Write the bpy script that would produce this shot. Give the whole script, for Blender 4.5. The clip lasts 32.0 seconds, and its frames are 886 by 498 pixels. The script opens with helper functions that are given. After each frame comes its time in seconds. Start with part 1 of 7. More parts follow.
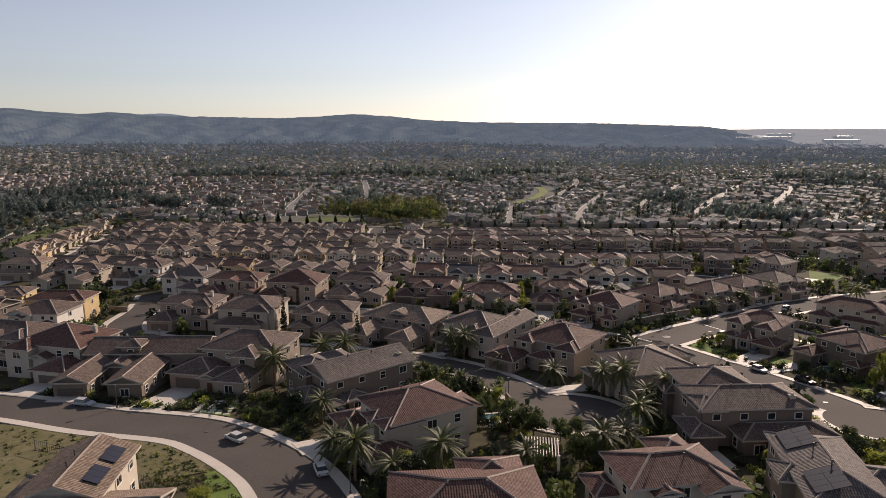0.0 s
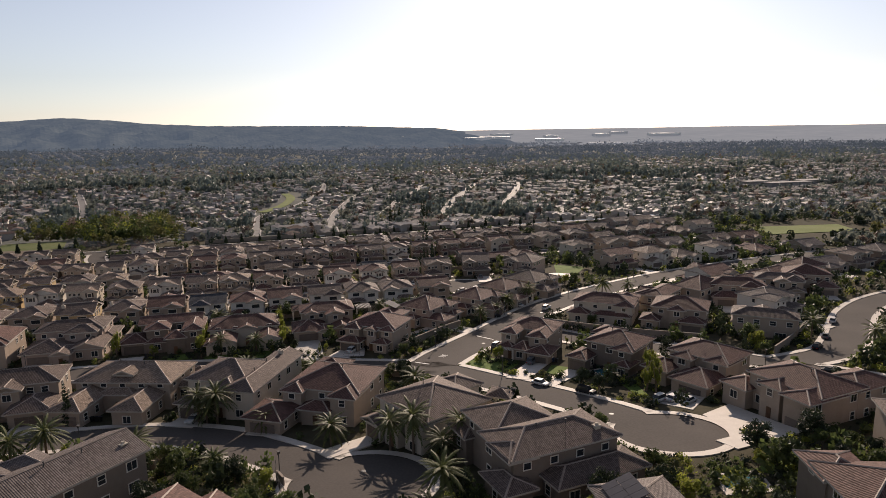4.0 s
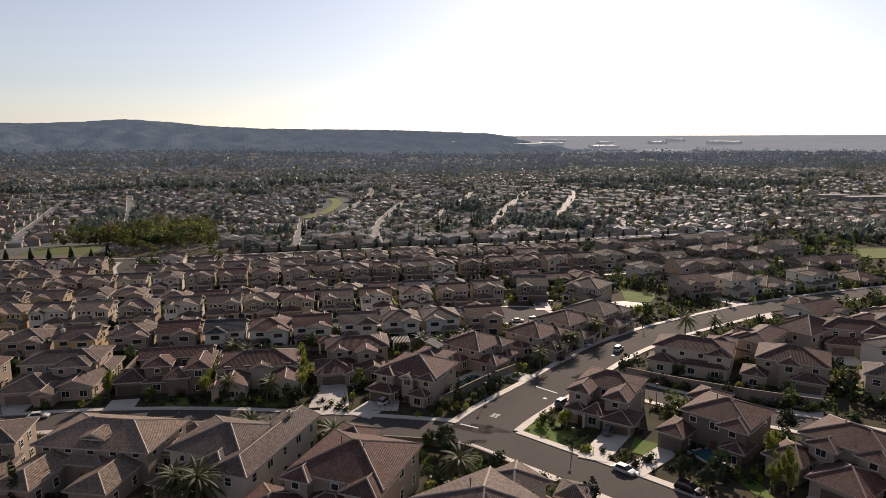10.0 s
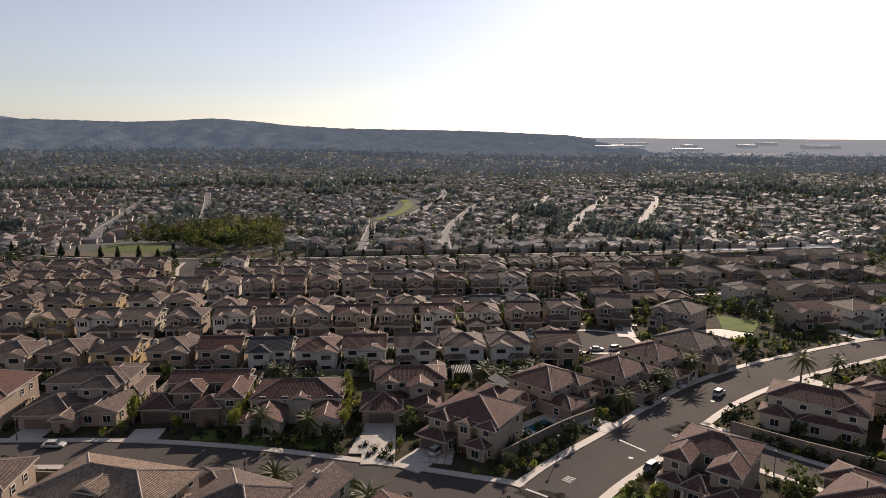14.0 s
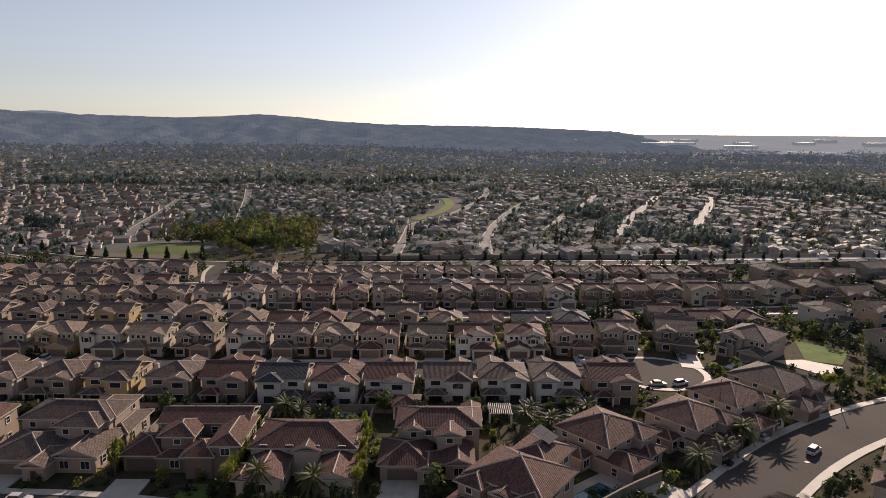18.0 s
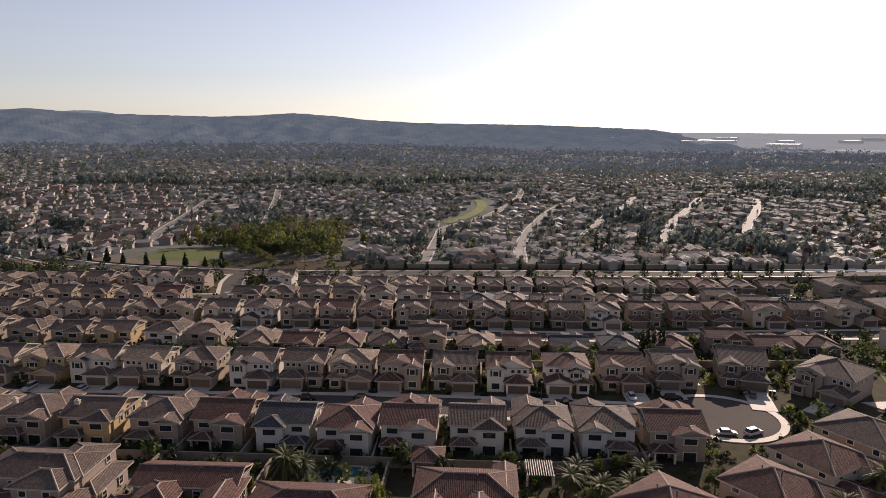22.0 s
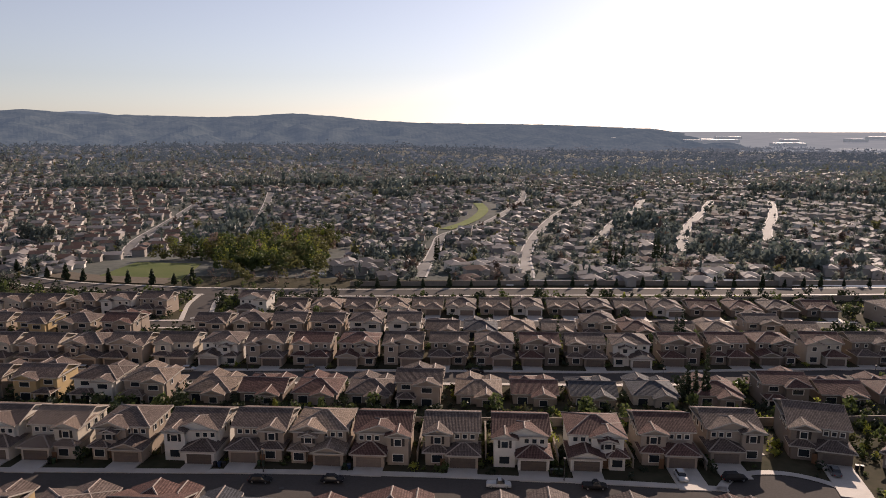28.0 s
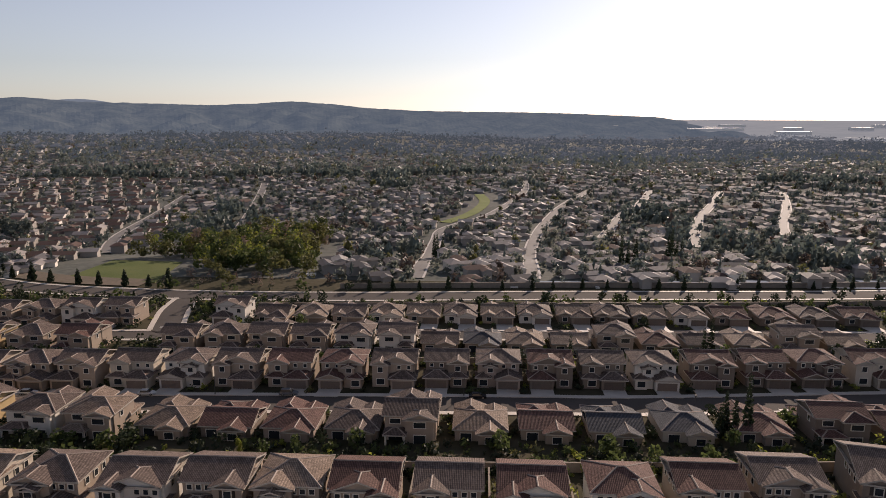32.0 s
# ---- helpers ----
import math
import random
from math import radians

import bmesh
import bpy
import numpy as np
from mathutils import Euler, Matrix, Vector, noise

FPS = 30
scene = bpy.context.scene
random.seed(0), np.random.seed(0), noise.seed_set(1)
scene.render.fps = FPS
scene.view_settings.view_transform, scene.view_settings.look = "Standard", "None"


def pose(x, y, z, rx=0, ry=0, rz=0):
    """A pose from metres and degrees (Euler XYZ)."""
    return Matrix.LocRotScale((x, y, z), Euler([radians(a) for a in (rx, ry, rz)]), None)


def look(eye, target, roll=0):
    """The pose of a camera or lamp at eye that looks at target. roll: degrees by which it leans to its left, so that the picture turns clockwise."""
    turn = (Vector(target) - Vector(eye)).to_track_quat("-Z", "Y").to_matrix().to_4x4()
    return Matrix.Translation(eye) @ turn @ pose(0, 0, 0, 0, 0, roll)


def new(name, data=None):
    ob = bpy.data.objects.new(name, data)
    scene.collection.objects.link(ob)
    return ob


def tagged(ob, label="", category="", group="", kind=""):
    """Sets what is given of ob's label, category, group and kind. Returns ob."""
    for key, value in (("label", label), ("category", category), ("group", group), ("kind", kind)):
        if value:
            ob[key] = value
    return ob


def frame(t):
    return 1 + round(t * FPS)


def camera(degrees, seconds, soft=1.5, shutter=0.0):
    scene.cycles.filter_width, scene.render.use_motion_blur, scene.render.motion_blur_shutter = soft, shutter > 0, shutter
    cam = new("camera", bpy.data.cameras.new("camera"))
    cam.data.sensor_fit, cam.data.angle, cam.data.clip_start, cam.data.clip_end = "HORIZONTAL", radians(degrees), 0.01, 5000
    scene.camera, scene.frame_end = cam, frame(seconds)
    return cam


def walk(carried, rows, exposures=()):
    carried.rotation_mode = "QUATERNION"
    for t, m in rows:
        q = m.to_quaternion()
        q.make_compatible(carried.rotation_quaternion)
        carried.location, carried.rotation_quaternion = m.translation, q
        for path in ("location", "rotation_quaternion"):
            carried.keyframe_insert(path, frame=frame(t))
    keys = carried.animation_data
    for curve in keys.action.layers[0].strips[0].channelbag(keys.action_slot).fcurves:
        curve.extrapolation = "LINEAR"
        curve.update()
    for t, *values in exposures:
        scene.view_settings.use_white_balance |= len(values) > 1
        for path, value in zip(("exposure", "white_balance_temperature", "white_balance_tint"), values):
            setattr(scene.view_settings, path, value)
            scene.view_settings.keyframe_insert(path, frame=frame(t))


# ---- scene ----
cam = camera(68.03, 32.0, soft=0.8)
UNIT = 1.2  # metres to one unit of the plan below
# seconds, eye x y z in plan units, yaw to the left, pitch, roll
PATH = [
    (0, 0.00, 0.09, 48.25, 7.66, -10.41, -0.19), (0.5, -0.42, 2.56, 48.36, 5.58, -10.43, -0.32),
    (1, -0.79, 5.10, 48.48, 2.98, -10.41, -0.45), (1.5, -1.09, 7.68, 48.60, 2.87, -10.37, -0.56),
    (2, -1.31, 10.27, 48.72, -0.81, -10.42, -0.66), (2.5, -1.45, 12.86, 48.84, -7.99, -10.49, -0.74),
    (3, -1.50, 15.42, 48.94, -14.26, -10.55, -0.81), (3.5, -1.47, 17.95, 49.03, -14.25, -10.45, -0.85),
    (5.5, -0.53, 27.71, 49.23, -14.08, -10.17, -0.83), (6, -0.13, 30.07, 49.24, -14.06, -10.11, -0.79),
    (6.5, 0.33, 32.42, 49.24, -14.00, -10.06, -0.73), (7, 0.84, 34.74, 49.23, -13.92, -10.05, -0.67),
    (7.5, 1.39, 37.06, 49.21, -13.88, -10.03, -0.59), (8, 1.97, 39.38, 49.18, -13.79, -10.03, -0.51),
    (8.5, 2.57, 41.71, 49.15, -13.72, -10.03, -0.42), (9, 3.18, 44.04, 49.12, -13.72, -10.00, -0.34),
    (9.5, 3.80, 46.39, 49.09, -11.76, -9.94, -0.25), (10, 4.42, 48.76, 49.07, -9.95, -9.91, -0.16),
    (10.5, 5.04, 51.15, 49.05, -9.81, -9.89, -0.07), (11, 5.63, 53.56, 49.03, -6.81, -9.85, 0.01),
    (11.5, 6.22, 56.01, 49.03, -5.06, -9.84, 0.09), (12, 6.77, 58.47, 49.03, -5.04, -9.83, 0.16),
    (12.5, 7.30, 60.97, 49.04, -4.84, -9.82, 0.23), (13, 7.80, 63.48, 49.07, -3.50, -9.84, 0.28),
    (13.5, 8.27, 66.02, 49.11, -3.44, -9.83, 0.34), (15.5, 9.77, 76.33, 49.36, -3.34, -9.96, 0.47),
    (16, 10.05, 78.92, 49.45, -3.02, -10.00, 0.48), (16.5, 10.30, 81.51, 49.55, -2.17, -10.06, 0.49),
    (17, 10.51, 84.10, 49.66, -1.45, -10.08, 0.49), (17.5, 10.69, 86.69, 49.77, -0.57, -10.12, 0.49),
    (18, 10.84, 89.26, 49.88, 0.33, -10.21, 0.49), (18.5, 10.96, 91.82, 50.00, 1.24, -10.26, 0.48),
    (19, 11.05, 94.36, 50.11, 2.13, -10.32, 0.46), (19.5, 11.12, 96.90, 50.23, 3.12, -10.36, 0.45),
    (20, 11.16, 99.41, 50.34, 3.20, -10.42, 0.43), (20.5, 11.19, 101.92, 50.45, 3.20, -10.41, 0.41),
    (21, 11.20, 104.41, 50.56, 3.20, -10.40, 0.39), (21.5, 11.20, 106.90, 50.66, 3.20, -10.39, 0.37),
    (22, 11.18, 109.39, 50.75, 3.23, -10.37, 0.35), (22.5, 11.15, 111.87, 50.83, 3.21, -10.39, 0.34),
    (23, 11.12, 114.37, 50.90, 3.23, -10.39, 0.32), (23.5, 11.08, 116.88, 50.96, 3.22, -10.42, 0.30),
    (24, 11.03, 119.41, 51.01, 3.26, -10.49, 0.28), (24.5, 10.98, 121.96, 51.05, 3.22, -10.47, 0.27),
    (25, 10.92, 124.55, 51.08, 3.22, -10.43, 0.25), (25.5, 10.86, 127.18, 51.10, 3.24, -10.42, 0.24),
    (27.5, 10.60, 138.15, 51.09, 3.26, -10.43, 0.18), (28, 10.53, 141.00, 51.06, 3.27, -10.39, 0.17),
    (28.5, 10.45, 143.88, 51.04, 3.27, -10.35, 0.15), (29, 10.38, 146.78, 51.01, 3.27, -10.32, 0.14),
    (29.5, 10.32, 149.67, 50.99, 3.29, -9.86, 0.13), (30, 10.25, 152.52, 50.96, 3.30, -6.98, 0.12),
    (30.5, 10.20, 155.30, 50.94, 3.32, -5.83, 0.12), (31, 10.16, 157.96, 50.92, 3.33, -7.16, 0.13),
    (31.5, 10.15, 160.44, 50.91, 3.32, -9.25, 0.14), (32, 10.16, 162.68, 50.91, 3.34, -11.38, 0.18),
]


def aim(x, y, z, yaw, pitch, roll):
    a, b = radians(yaw), radians(pitch)
    way = Vector((-math.sin(a) * math.cos(b), math.cos(a) * math.cos(b), math.sin(b)))
    eye = UNIT * Vector((x, y, z))
    return look(eye, eye + 100 * way, roll)


walk(cam, [(row[0], aim(*row[1:])) for row in PATH], exposures=[(0, 0.32, 6850, 20), (6, 0.21, 6850, 18), (12, 0.26, 6850, 19), (18, 0.27, 6850, 20), (24, 0.36, 6850, 24), (32, 0.24, 6850, 22)])

# ---- daylight ----
SUN_AZ, SUN_EL = -24.0, 22.5  # degrees to the left of +y; above the horizon
world = bpy.data.worlds.new("sky")
scene.world = world
world.use_nodes = True
wn = world.node_tree.nodes
sky = wn.new("ShaderNodeTexSky")
sky.sky_type = "NISHITA"
sky.sun_disc = False
sky.sun_elevation = radians(SUN_EL)
sky.sun_rotation = radians(-SUN_AZ)
sky.altitude, sky.air_density, sky.dust_density, sky.ozone_density = 0, 1.0, 0.35, 3.0
wn["Background"].inputs[1].default_value = 0.084
pale = wn.new("ShaderNodeHueSaturation")
pale.inputs["Saturation"].default_value = 0.56
world.node_tree.links.new(sky.outputs[0], pale.inputs["Color"])
cool = wn.new("ShaderNodeMix")
cool.data_type, cool.blend_type = "RGBA", "MULTIPLY"
cool.inputs["Factor"].default_value = 1.0
cool.inputs["B"].default_value = (0.968, 0.998, 1.03, 1)
world.node_tree.links.new(pale.outputs[0], cool.inputs["A"])
world.node_tree.links.new(cool.outputs["Result"], wn["Background"].inputs[0])
sun = new("sun", bpy.data.lights.new("sun", "SUN"))
sun.data.energy, sun.data.angle, sun.data.color = 5.0, radians(0.6), (1.0, 0.87, 0.71)
sa, se = radians(SUN_AZ), radians(SUN_EL)
sun.matrix_world = look((0, 0, 200), Vector((0, 0, 200)) - Vector((-math.sin(sa) * math.cos(se), math.cos(sa) * math.cos(se), math.sin(se))))


# ---- materials ----
def mat(name, base, rough=0.8, spec=0.3, metal=0.0, second=None, scale=1.0, fine=8.0, bump=0.0, bumpscale=20.0, per_object=0.0, coords="Object"):
    """A surface: two-scale colour variation between base and second, and fine relief."""
    m = bpy.data.materials.new(name)
    m.use_nodes = True
    n, l = m.node_tree.nodes, m.node_tree.links
    b = n["Principled BSDF"]
    b.inputs["Roughness"].default_value, b.inputs["Metallic"].default_value = rough, metal
    b.inputs["Specular IOR Level"].default_value = spec
    second = second or tuple(c * 0.78 for c in base)
    tc = n.new("ShaderNodeTexCoord")
    big, small, mix = n.new("ShaderNodeTexNoise"), n.new("ShaderNodeTexNoise"), n.new("ShaderNodeMix")
    mix.data_type = "RGBA"
    big.inputs["Scale"].default_value, small.inputs["Scale"].default_value = scale, fine
    big.inputs["Detail"].default_value = small.inputs["Detail"].default_value = 4
    add = n.new("ShaderNodeMath")
    add.operation = "MULTIPLY_ADD"
    l.new(tc.outputs[coords], big.inputs["Vector"])
    l.new(tc.outputs[coords], small.inputs["Vector"])
    l.new(small.outputs["Fac"], add.inputs[0])
    add.inputs[1].default_value = 0.8
    l.new(big.outputs["Fac"], add.inputs[2])
    ramp = n.new("ShaderNodeMapRange")
    ramp.inputs["From Min"].default_value, ramp.inputs["From Max"].default_value = 0.6, 1.2
    l.new(add.outputs[0], ramp.inputs["Value"])
    l.new(ramp.outputs["Result"], mix.inputs["Factor"])
    mix.inputs["A"].default_value, mix.inputs["B"].default_value = (*base, 1), (*second, 1)
    out = mix.outputs["Result"]
    if per_object:
        info, hsv, rng = n.new("ShaderNodeObjectInfo"), n.new("ShaderNodeHueSaturation"), n.new("ShaderNodeMapRange")
        rng.inputs["To Min"].default_value, rng.inputs["To Max"].default_value = 1 - per_object, 1 + per_object
        l.new(info.outputs["Random"], rng.inputs["Value"])
        l.new(rng.outputs["Result"], hsv.inputs["Value"])
        l.new(out, hsv.inputs["Color"])
        out = hsv.outputs["Color"]
    l.new(out, b.inputs["Base Color"])
    if bump:
        bn, bt = n.new("ShaderNodeBump"), n.new("ShaderNodeTexNoise")
        bt.inputs["Scale"].default_value, bt.inputs["Detail"].default_value = bumpscale, 3
        bn.inputs["Strength"].default_value = bump
        l.new(tc.outputs[coords], bt.inputs["Vector"])
        l.new(bt.outputs["Fac"], bn.inputs["Height"])
        l.new(bn.outputs["Normal"], b.inputs["Normal"])
    return m


def tile_mat(name, base, second, rough=0.78):
    """Barrel roof tiles: ribs running up the slope, stepped courses, patchy colour tile by tile, shade painted between
    ribs.
    """
    m = bpy.data.materials.new(name)
    m.use_nodes = True
    n, l = m.node_tree.nodes, m.node_tree.links
    b = n["Principled BSDF"]
    b.inputs["Roughness"].default_value, b.inputs["Specular IOR Level"].default_value = rough, 0.12
    uv = n.new("ShaderNodeUVMap")
    sep = n.new("ShaderNodeSeparateXYZ")
    l.new(uv.outputs[0], sep.inputs[0])

    def math_node(op, a, c):
        k = n.new("ShaderNodeMath")
        k.operation = op
        for i, v in enumerate((a, c)):
            if isinstance(v, (int, float)):
                k.inputs[i].default_value = v
            elif v is not None:
                l.new(v, k.inputs[i])
        return k.outputs[0]

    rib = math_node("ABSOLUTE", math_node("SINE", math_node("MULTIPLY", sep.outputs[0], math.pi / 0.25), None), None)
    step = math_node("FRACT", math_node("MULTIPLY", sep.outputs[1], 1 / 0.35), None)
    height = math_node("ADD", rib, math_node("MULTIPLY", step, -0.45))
    bump = n.new("ShaderNodeBump")
    bump.inputs["Strength"].default_value, bump.inputs["Distance"].default_value = 0.65, 0.05
    l.new(height, bump.inputs["Height"])
    l.new(bump.outputs["Normal"], b.inputs["Normal"])
    snap = n.new("ShaderNodeVectorMath")
    snap.operation = "SNAP"
    snap.inputs[1].default_value = (0.25, 0.35, 1)
    l.new(uv.outputs[0], snap.inputs[0])
    cell = n.new("ShaderNodeTexWhiteNoise")
    cell.noise_dimensions = "2D"
    l.new(snap.outputs[0], cell.inputs["Vector"])
    stain = n.new("ShaderNodeTexNoise")
    stain.inputs["Scale"].default_value = 0.35
    l.new(uv.outputs[0], stain.inputs["Vector"])
    fac = math_node("ADD", math_node("MULTIPLY", cell.outputs["Value"], 0.6), math_node("MULTIPLY", stain.outputs["Fac"], 0.4))
    mix, info, hsv, rng = n.new("ShaderNodeMix"), n.new("ShaderNodeObjectInfo"), n.new("ShaderNodeHueSaturation"), n.new("ShaderNodeMapRange")
    mix.data_type = "RGBA"
    mix.inputs["A"].default_value, mix.inputs["B"].default_value = (*base, 1), (*second, 1)
    l.new(fac, mix.inputs["Factor"])
    rng.inputs["To Min"].default_value, rng.inputs["To Max"].default_value = 0.87, 1.13
    l.new(info.outputs["Random"], rng.inputs["Value"])
    l.new(rng.outputs["Result"], hsv.inputs["Value"])
    l.new(mix.outputs["Result"], hsv.inputs["Color"])
    # shade between ribs and courses painted into the tile colour
    groove_shade, dark = n.new("ShaderNodeMapRange"), n.new("ShaderNodeMix")
    groove_shade.inputs["To Min"].default_value, groove_shade.inputs["To Max"].default_value = 0.44, 1.17
    l.new(height, groove_shade.inputs["Value"])
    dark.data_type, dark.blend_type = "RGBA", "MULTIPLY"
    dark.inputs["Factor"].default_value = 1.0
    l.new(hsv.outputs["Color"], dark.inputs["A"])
    l.new(groove_shade.outputs["Result"], dark.inputs["B"])
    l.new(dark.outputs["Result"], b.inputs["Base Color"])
    return m


WALL = {
    "t": ("tan", mat("stucco_tan", (0.365, 0.295, 0.235), 0.9, 0.1, second=(0.31, 0.248, 0.196), bump=0.15, per_object=0.08)),
    "c": ("cream", mat("stucco_cream", (0.50, 0.44, 0.36), 0.9, 0.2, second=(0.44, 0.385, 0.315), bump=0.15, per_object=0.08)),
    "w": ("white", mat("stucco_white", (0.63, 0.595, 0.54), 0.9, 0.1, second=(0.57, 0.53, 0.475), bump=0.15, per_object=0.05)),
    "y": ("mustard yellow", mat("stucco_mustard", (0.50, 0.37, 0.20), 0.9, 0.2, second=(0.43, 0.315, 0.17), bump=0.15, per_object=0.08)),
    "b": ("brown", mat("stucco_brown", (0.21, 0.168, 0.135), 0.9, 0.2, second=(0.175, 0.14, 0.112), bump=0.15, per_object=0.1)),
    "p": ("pinkish beige", mat("stucco_pink", (0.36, 0.285, 0.24), 0.9, 0.2, second=(0.31, 0.245, 0.205), bump=0.15, per_object=0.08)),
}
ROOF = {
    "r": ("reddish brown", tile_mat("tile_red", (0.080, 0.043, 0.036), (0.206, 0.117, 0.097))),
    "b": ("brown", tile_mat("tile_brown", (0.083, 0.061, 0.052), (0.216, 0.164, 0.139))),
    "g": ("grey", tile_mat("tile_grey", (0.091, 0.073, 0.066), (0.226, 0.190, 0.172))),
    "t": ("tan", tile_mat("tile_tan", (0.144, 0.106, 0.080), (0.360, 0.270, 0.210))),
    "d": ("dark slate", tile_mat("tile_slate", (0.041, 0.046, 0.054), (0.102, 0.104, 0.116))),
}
TRIM = mat("trim_paint", (0.70, 0.65, 0.57), 0.7, 0.3, bump=0.05)
FASCIA = mat("fascia_paint", (0.46, 0.41, 0.35), 0.8, 0.3)
GARAGE = mat("garage_paint", (0.15, 0.115, 0.092), 0.6, 0.4, per_object=0.35)
SHUTTER = mat("shutter_paint", (0.05, 0.042, 0.038), 0.7, 0.2, per_object=0.3)
DOOR = mat("door_wood", (0.14, 0.07, 0.035), 0.5, 0.4, per_object=0.3)
GLASS = mat("window_glass", (0.03, 0.035, 0.04), 0.06, 0.6)
ASPHALT = mat("asphalt", (0.064, 0.057, 0.052), 0.92, 0.1, second=(0.094, 0.083, 0.075), scale=0.08, fine=3.0, bump=0.2, bumpscale=30)
CONCRETE = mat("concrete", (0.52, 0.475, 0.42), 0.72, 0.28, second=(0.42, 0.38, 0.335), scale=0.5, fine=6, bump=0.1)
FOOT = []
BLOCK = mat("block_wall", (0.27, 0.23, 0.19), 0.9, 0.15, second=(0.20, 0.17, 0.14), scale=0.8, fine=7, bump=0.2)
LAWN = mat("lawn", (0.07, 0.115, 0.026), 0.95, 0.1, second=(0.14, 0.19, 0.05), scale=0.3, fine=5, bump=0.6, bumpscale=25)
GREEN = mat("park_grass", (0.11, 0.15, 0.035), 0.95, 0.1, second=(0.17, 0.19, 0.07), scale=0.06, fine=1.0)
DRY = mat("dry_grass", (0.17, 0.145, 0.085), 0.95, 0.1, second=(0.085, 0.085, 0.038), scale=0.25, fine=1.6, bump=0.7, bumpscale=8)
FIELD = mat("dry_field", (0.07, 0.095, 0.028), 0.95, 0.1, second=(0.12, 0.13, 0.05), scale=0.06, fine=1.5, bump=0.6, bumpscale=10)


def leaf_mat(name, base, second, scale=0.6, fine=3.0, glow=0.45):
    """Leaves: a matt upper side that also lets light through."""
    m = mat(name, base, 0.6, 0.25, second=second, scale=scale, fine=fine, per_object=0.25)
    n, l = m.node_tree.nodes, m.node_tree.links
    b = n["Principled BSDF"]
    tr, mx = n.new("ShaderNodeBsdfTranslucent"), n.new("ShaderNodeMixShader")
    mx.inputs[0].default_value = glow
    l.new(b.inputs["Base Color"].links[0].from_socket, tr.inputs["Color"])
    l.new(b.outputs[0], mx.inputs[1])
    l.new(tr.outputs[0], mx.inputs[2])
    l.new(mx.outputs[0], n["Material Output"].inputs["Surface"])
    return m


LEAF = leaf_mat("leaves", (0.045, 0.065, 0.02), (0.08, 0.10, 0.035))
LEAF_LIGHT = leaf_mat("leaves_light", (0.15, 0.18, 0.03), (0.23, 0.24, 0.05), glow=0.55)
LEAF_DARK = leaf_mat("leaves_dark", (0.02, 0.032, 0.016), (0.038, 0.05, 0.024), glow=0.25)
LEAF_OLIVE = leaf_mat("leaves_olive", (0.085, 0.095, 0.034), (0.17, 0.16, 0.062), 0.06, 0.4)
LEAF_BARE = leaf_mat("bare_twigs", (0.13, 0.095, 0.075), (0.2, 0.15, 0.12), 0.05, 0.3, 0.3)
# far leaves lightened and greyed: air haze put into their colour
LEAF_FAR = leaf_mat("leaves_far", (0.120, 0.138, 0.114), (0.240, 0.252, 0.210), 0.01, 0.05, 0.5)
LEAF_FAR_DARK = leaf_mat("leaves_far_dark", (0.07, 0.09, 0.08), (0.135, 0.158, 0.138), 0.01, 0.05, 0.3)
FROND = leaf_mat("palm_frond", (0.06, 0.075, 0.026), (0.115, 0.125, 0.045), glow=0.4)
BARK = mat("bark", (0.12, 0.085, 0.06), 0.9, 0.2, second=(0.2, 0.15, 0.11), scale=2, fine=14, bump=0.5)
METAL = mat("painted_steel", (0.09, 0.085, 0.08), 0.7, 0.2)
WATER = mat("pool_water", (0.03, 0.15, 0.19), 0.05, 0.6, bump=0.1, bumpscale=4)
SOLAR = mat("solar_cell", (0.03, 0.035, 0.055), 0.7, 0.08)


# ---- geometry helpers ----
def mesh(name, verts, faces, mats, slots=None, uvs=None):
    me = bpy.data.meshes.new(name)
    me.from_pydata(verts, [], faces)
    for m in mats if isinstance(mats, (list, tuple)) else [mats]:
        me.materials.append(m)
    if slots:
        me.polygons.foreach_set("material_index", slots)
    if uvs:
        layer = me.uv_layers.new(name="UVMap")
        layer.data.foreach_set("uv", [c for uv in uvs for c in uv])
    me.update()
    return me


def part(name, me, parent, label="", at=None):
    ob = new(name, me)
    ob.parent = parent
    if at is not None:
        ob.matrix_local = at
    if label:
        ob["label"] = label
    return ob


def thing(name, label, category, group="", kind="", at=None, data=None):
    ob = tagged(new(name, data), label, category, group, kind)
    if at is not None:
        ob.matrix_world = at
    return ob


class Geo:
    """Collects faces for one mesh."""

    def __init__(self):
        self.v, self.f, self.s, self.uv = [], [], [], []

    def face(self, pts, slot=0, uv=None):
        k = len(self.v)
        self.v += [tuple(p) for p in pts]
        self.f.append(tuple(range(k, k + len(pts))))
        self.s.append(slot)
        self.uv += uv or [(p[0], p[1]) for p in pts]

    def box(self, x0, x1, y0, y1, z0, z1, slot=0):
        p = [(x, y, z) for z in (z0, z1) for y in (y0, y1) for x in (x0, x1)]
        for q in ((0, 2, 3, 1), (4, 5, 7, 6), (0, 1, 5, 4), (2, 6, 7, 3), (0, 4, 6, 2), (1, 3, 7, 5)):
            self.face([p[i] for i in q], slot)

    def mesh(self, name, mats):
        return mesh(name, self.v, self.f, mats, self.s, self.uv)


PROFILE_Y = [-600, 40, 60, 80, 105, 130, 157, 180, 240, 270, 300, 340, 400, 440, 480, 600, 1000]
PROFILE_Z = [12, 9, 7.8, 6.2, 3.2, 0.6, -1.6, -2.6, -4.7, -6.3, -7.6, -8.8, -10, -12, -17, -19, -20]


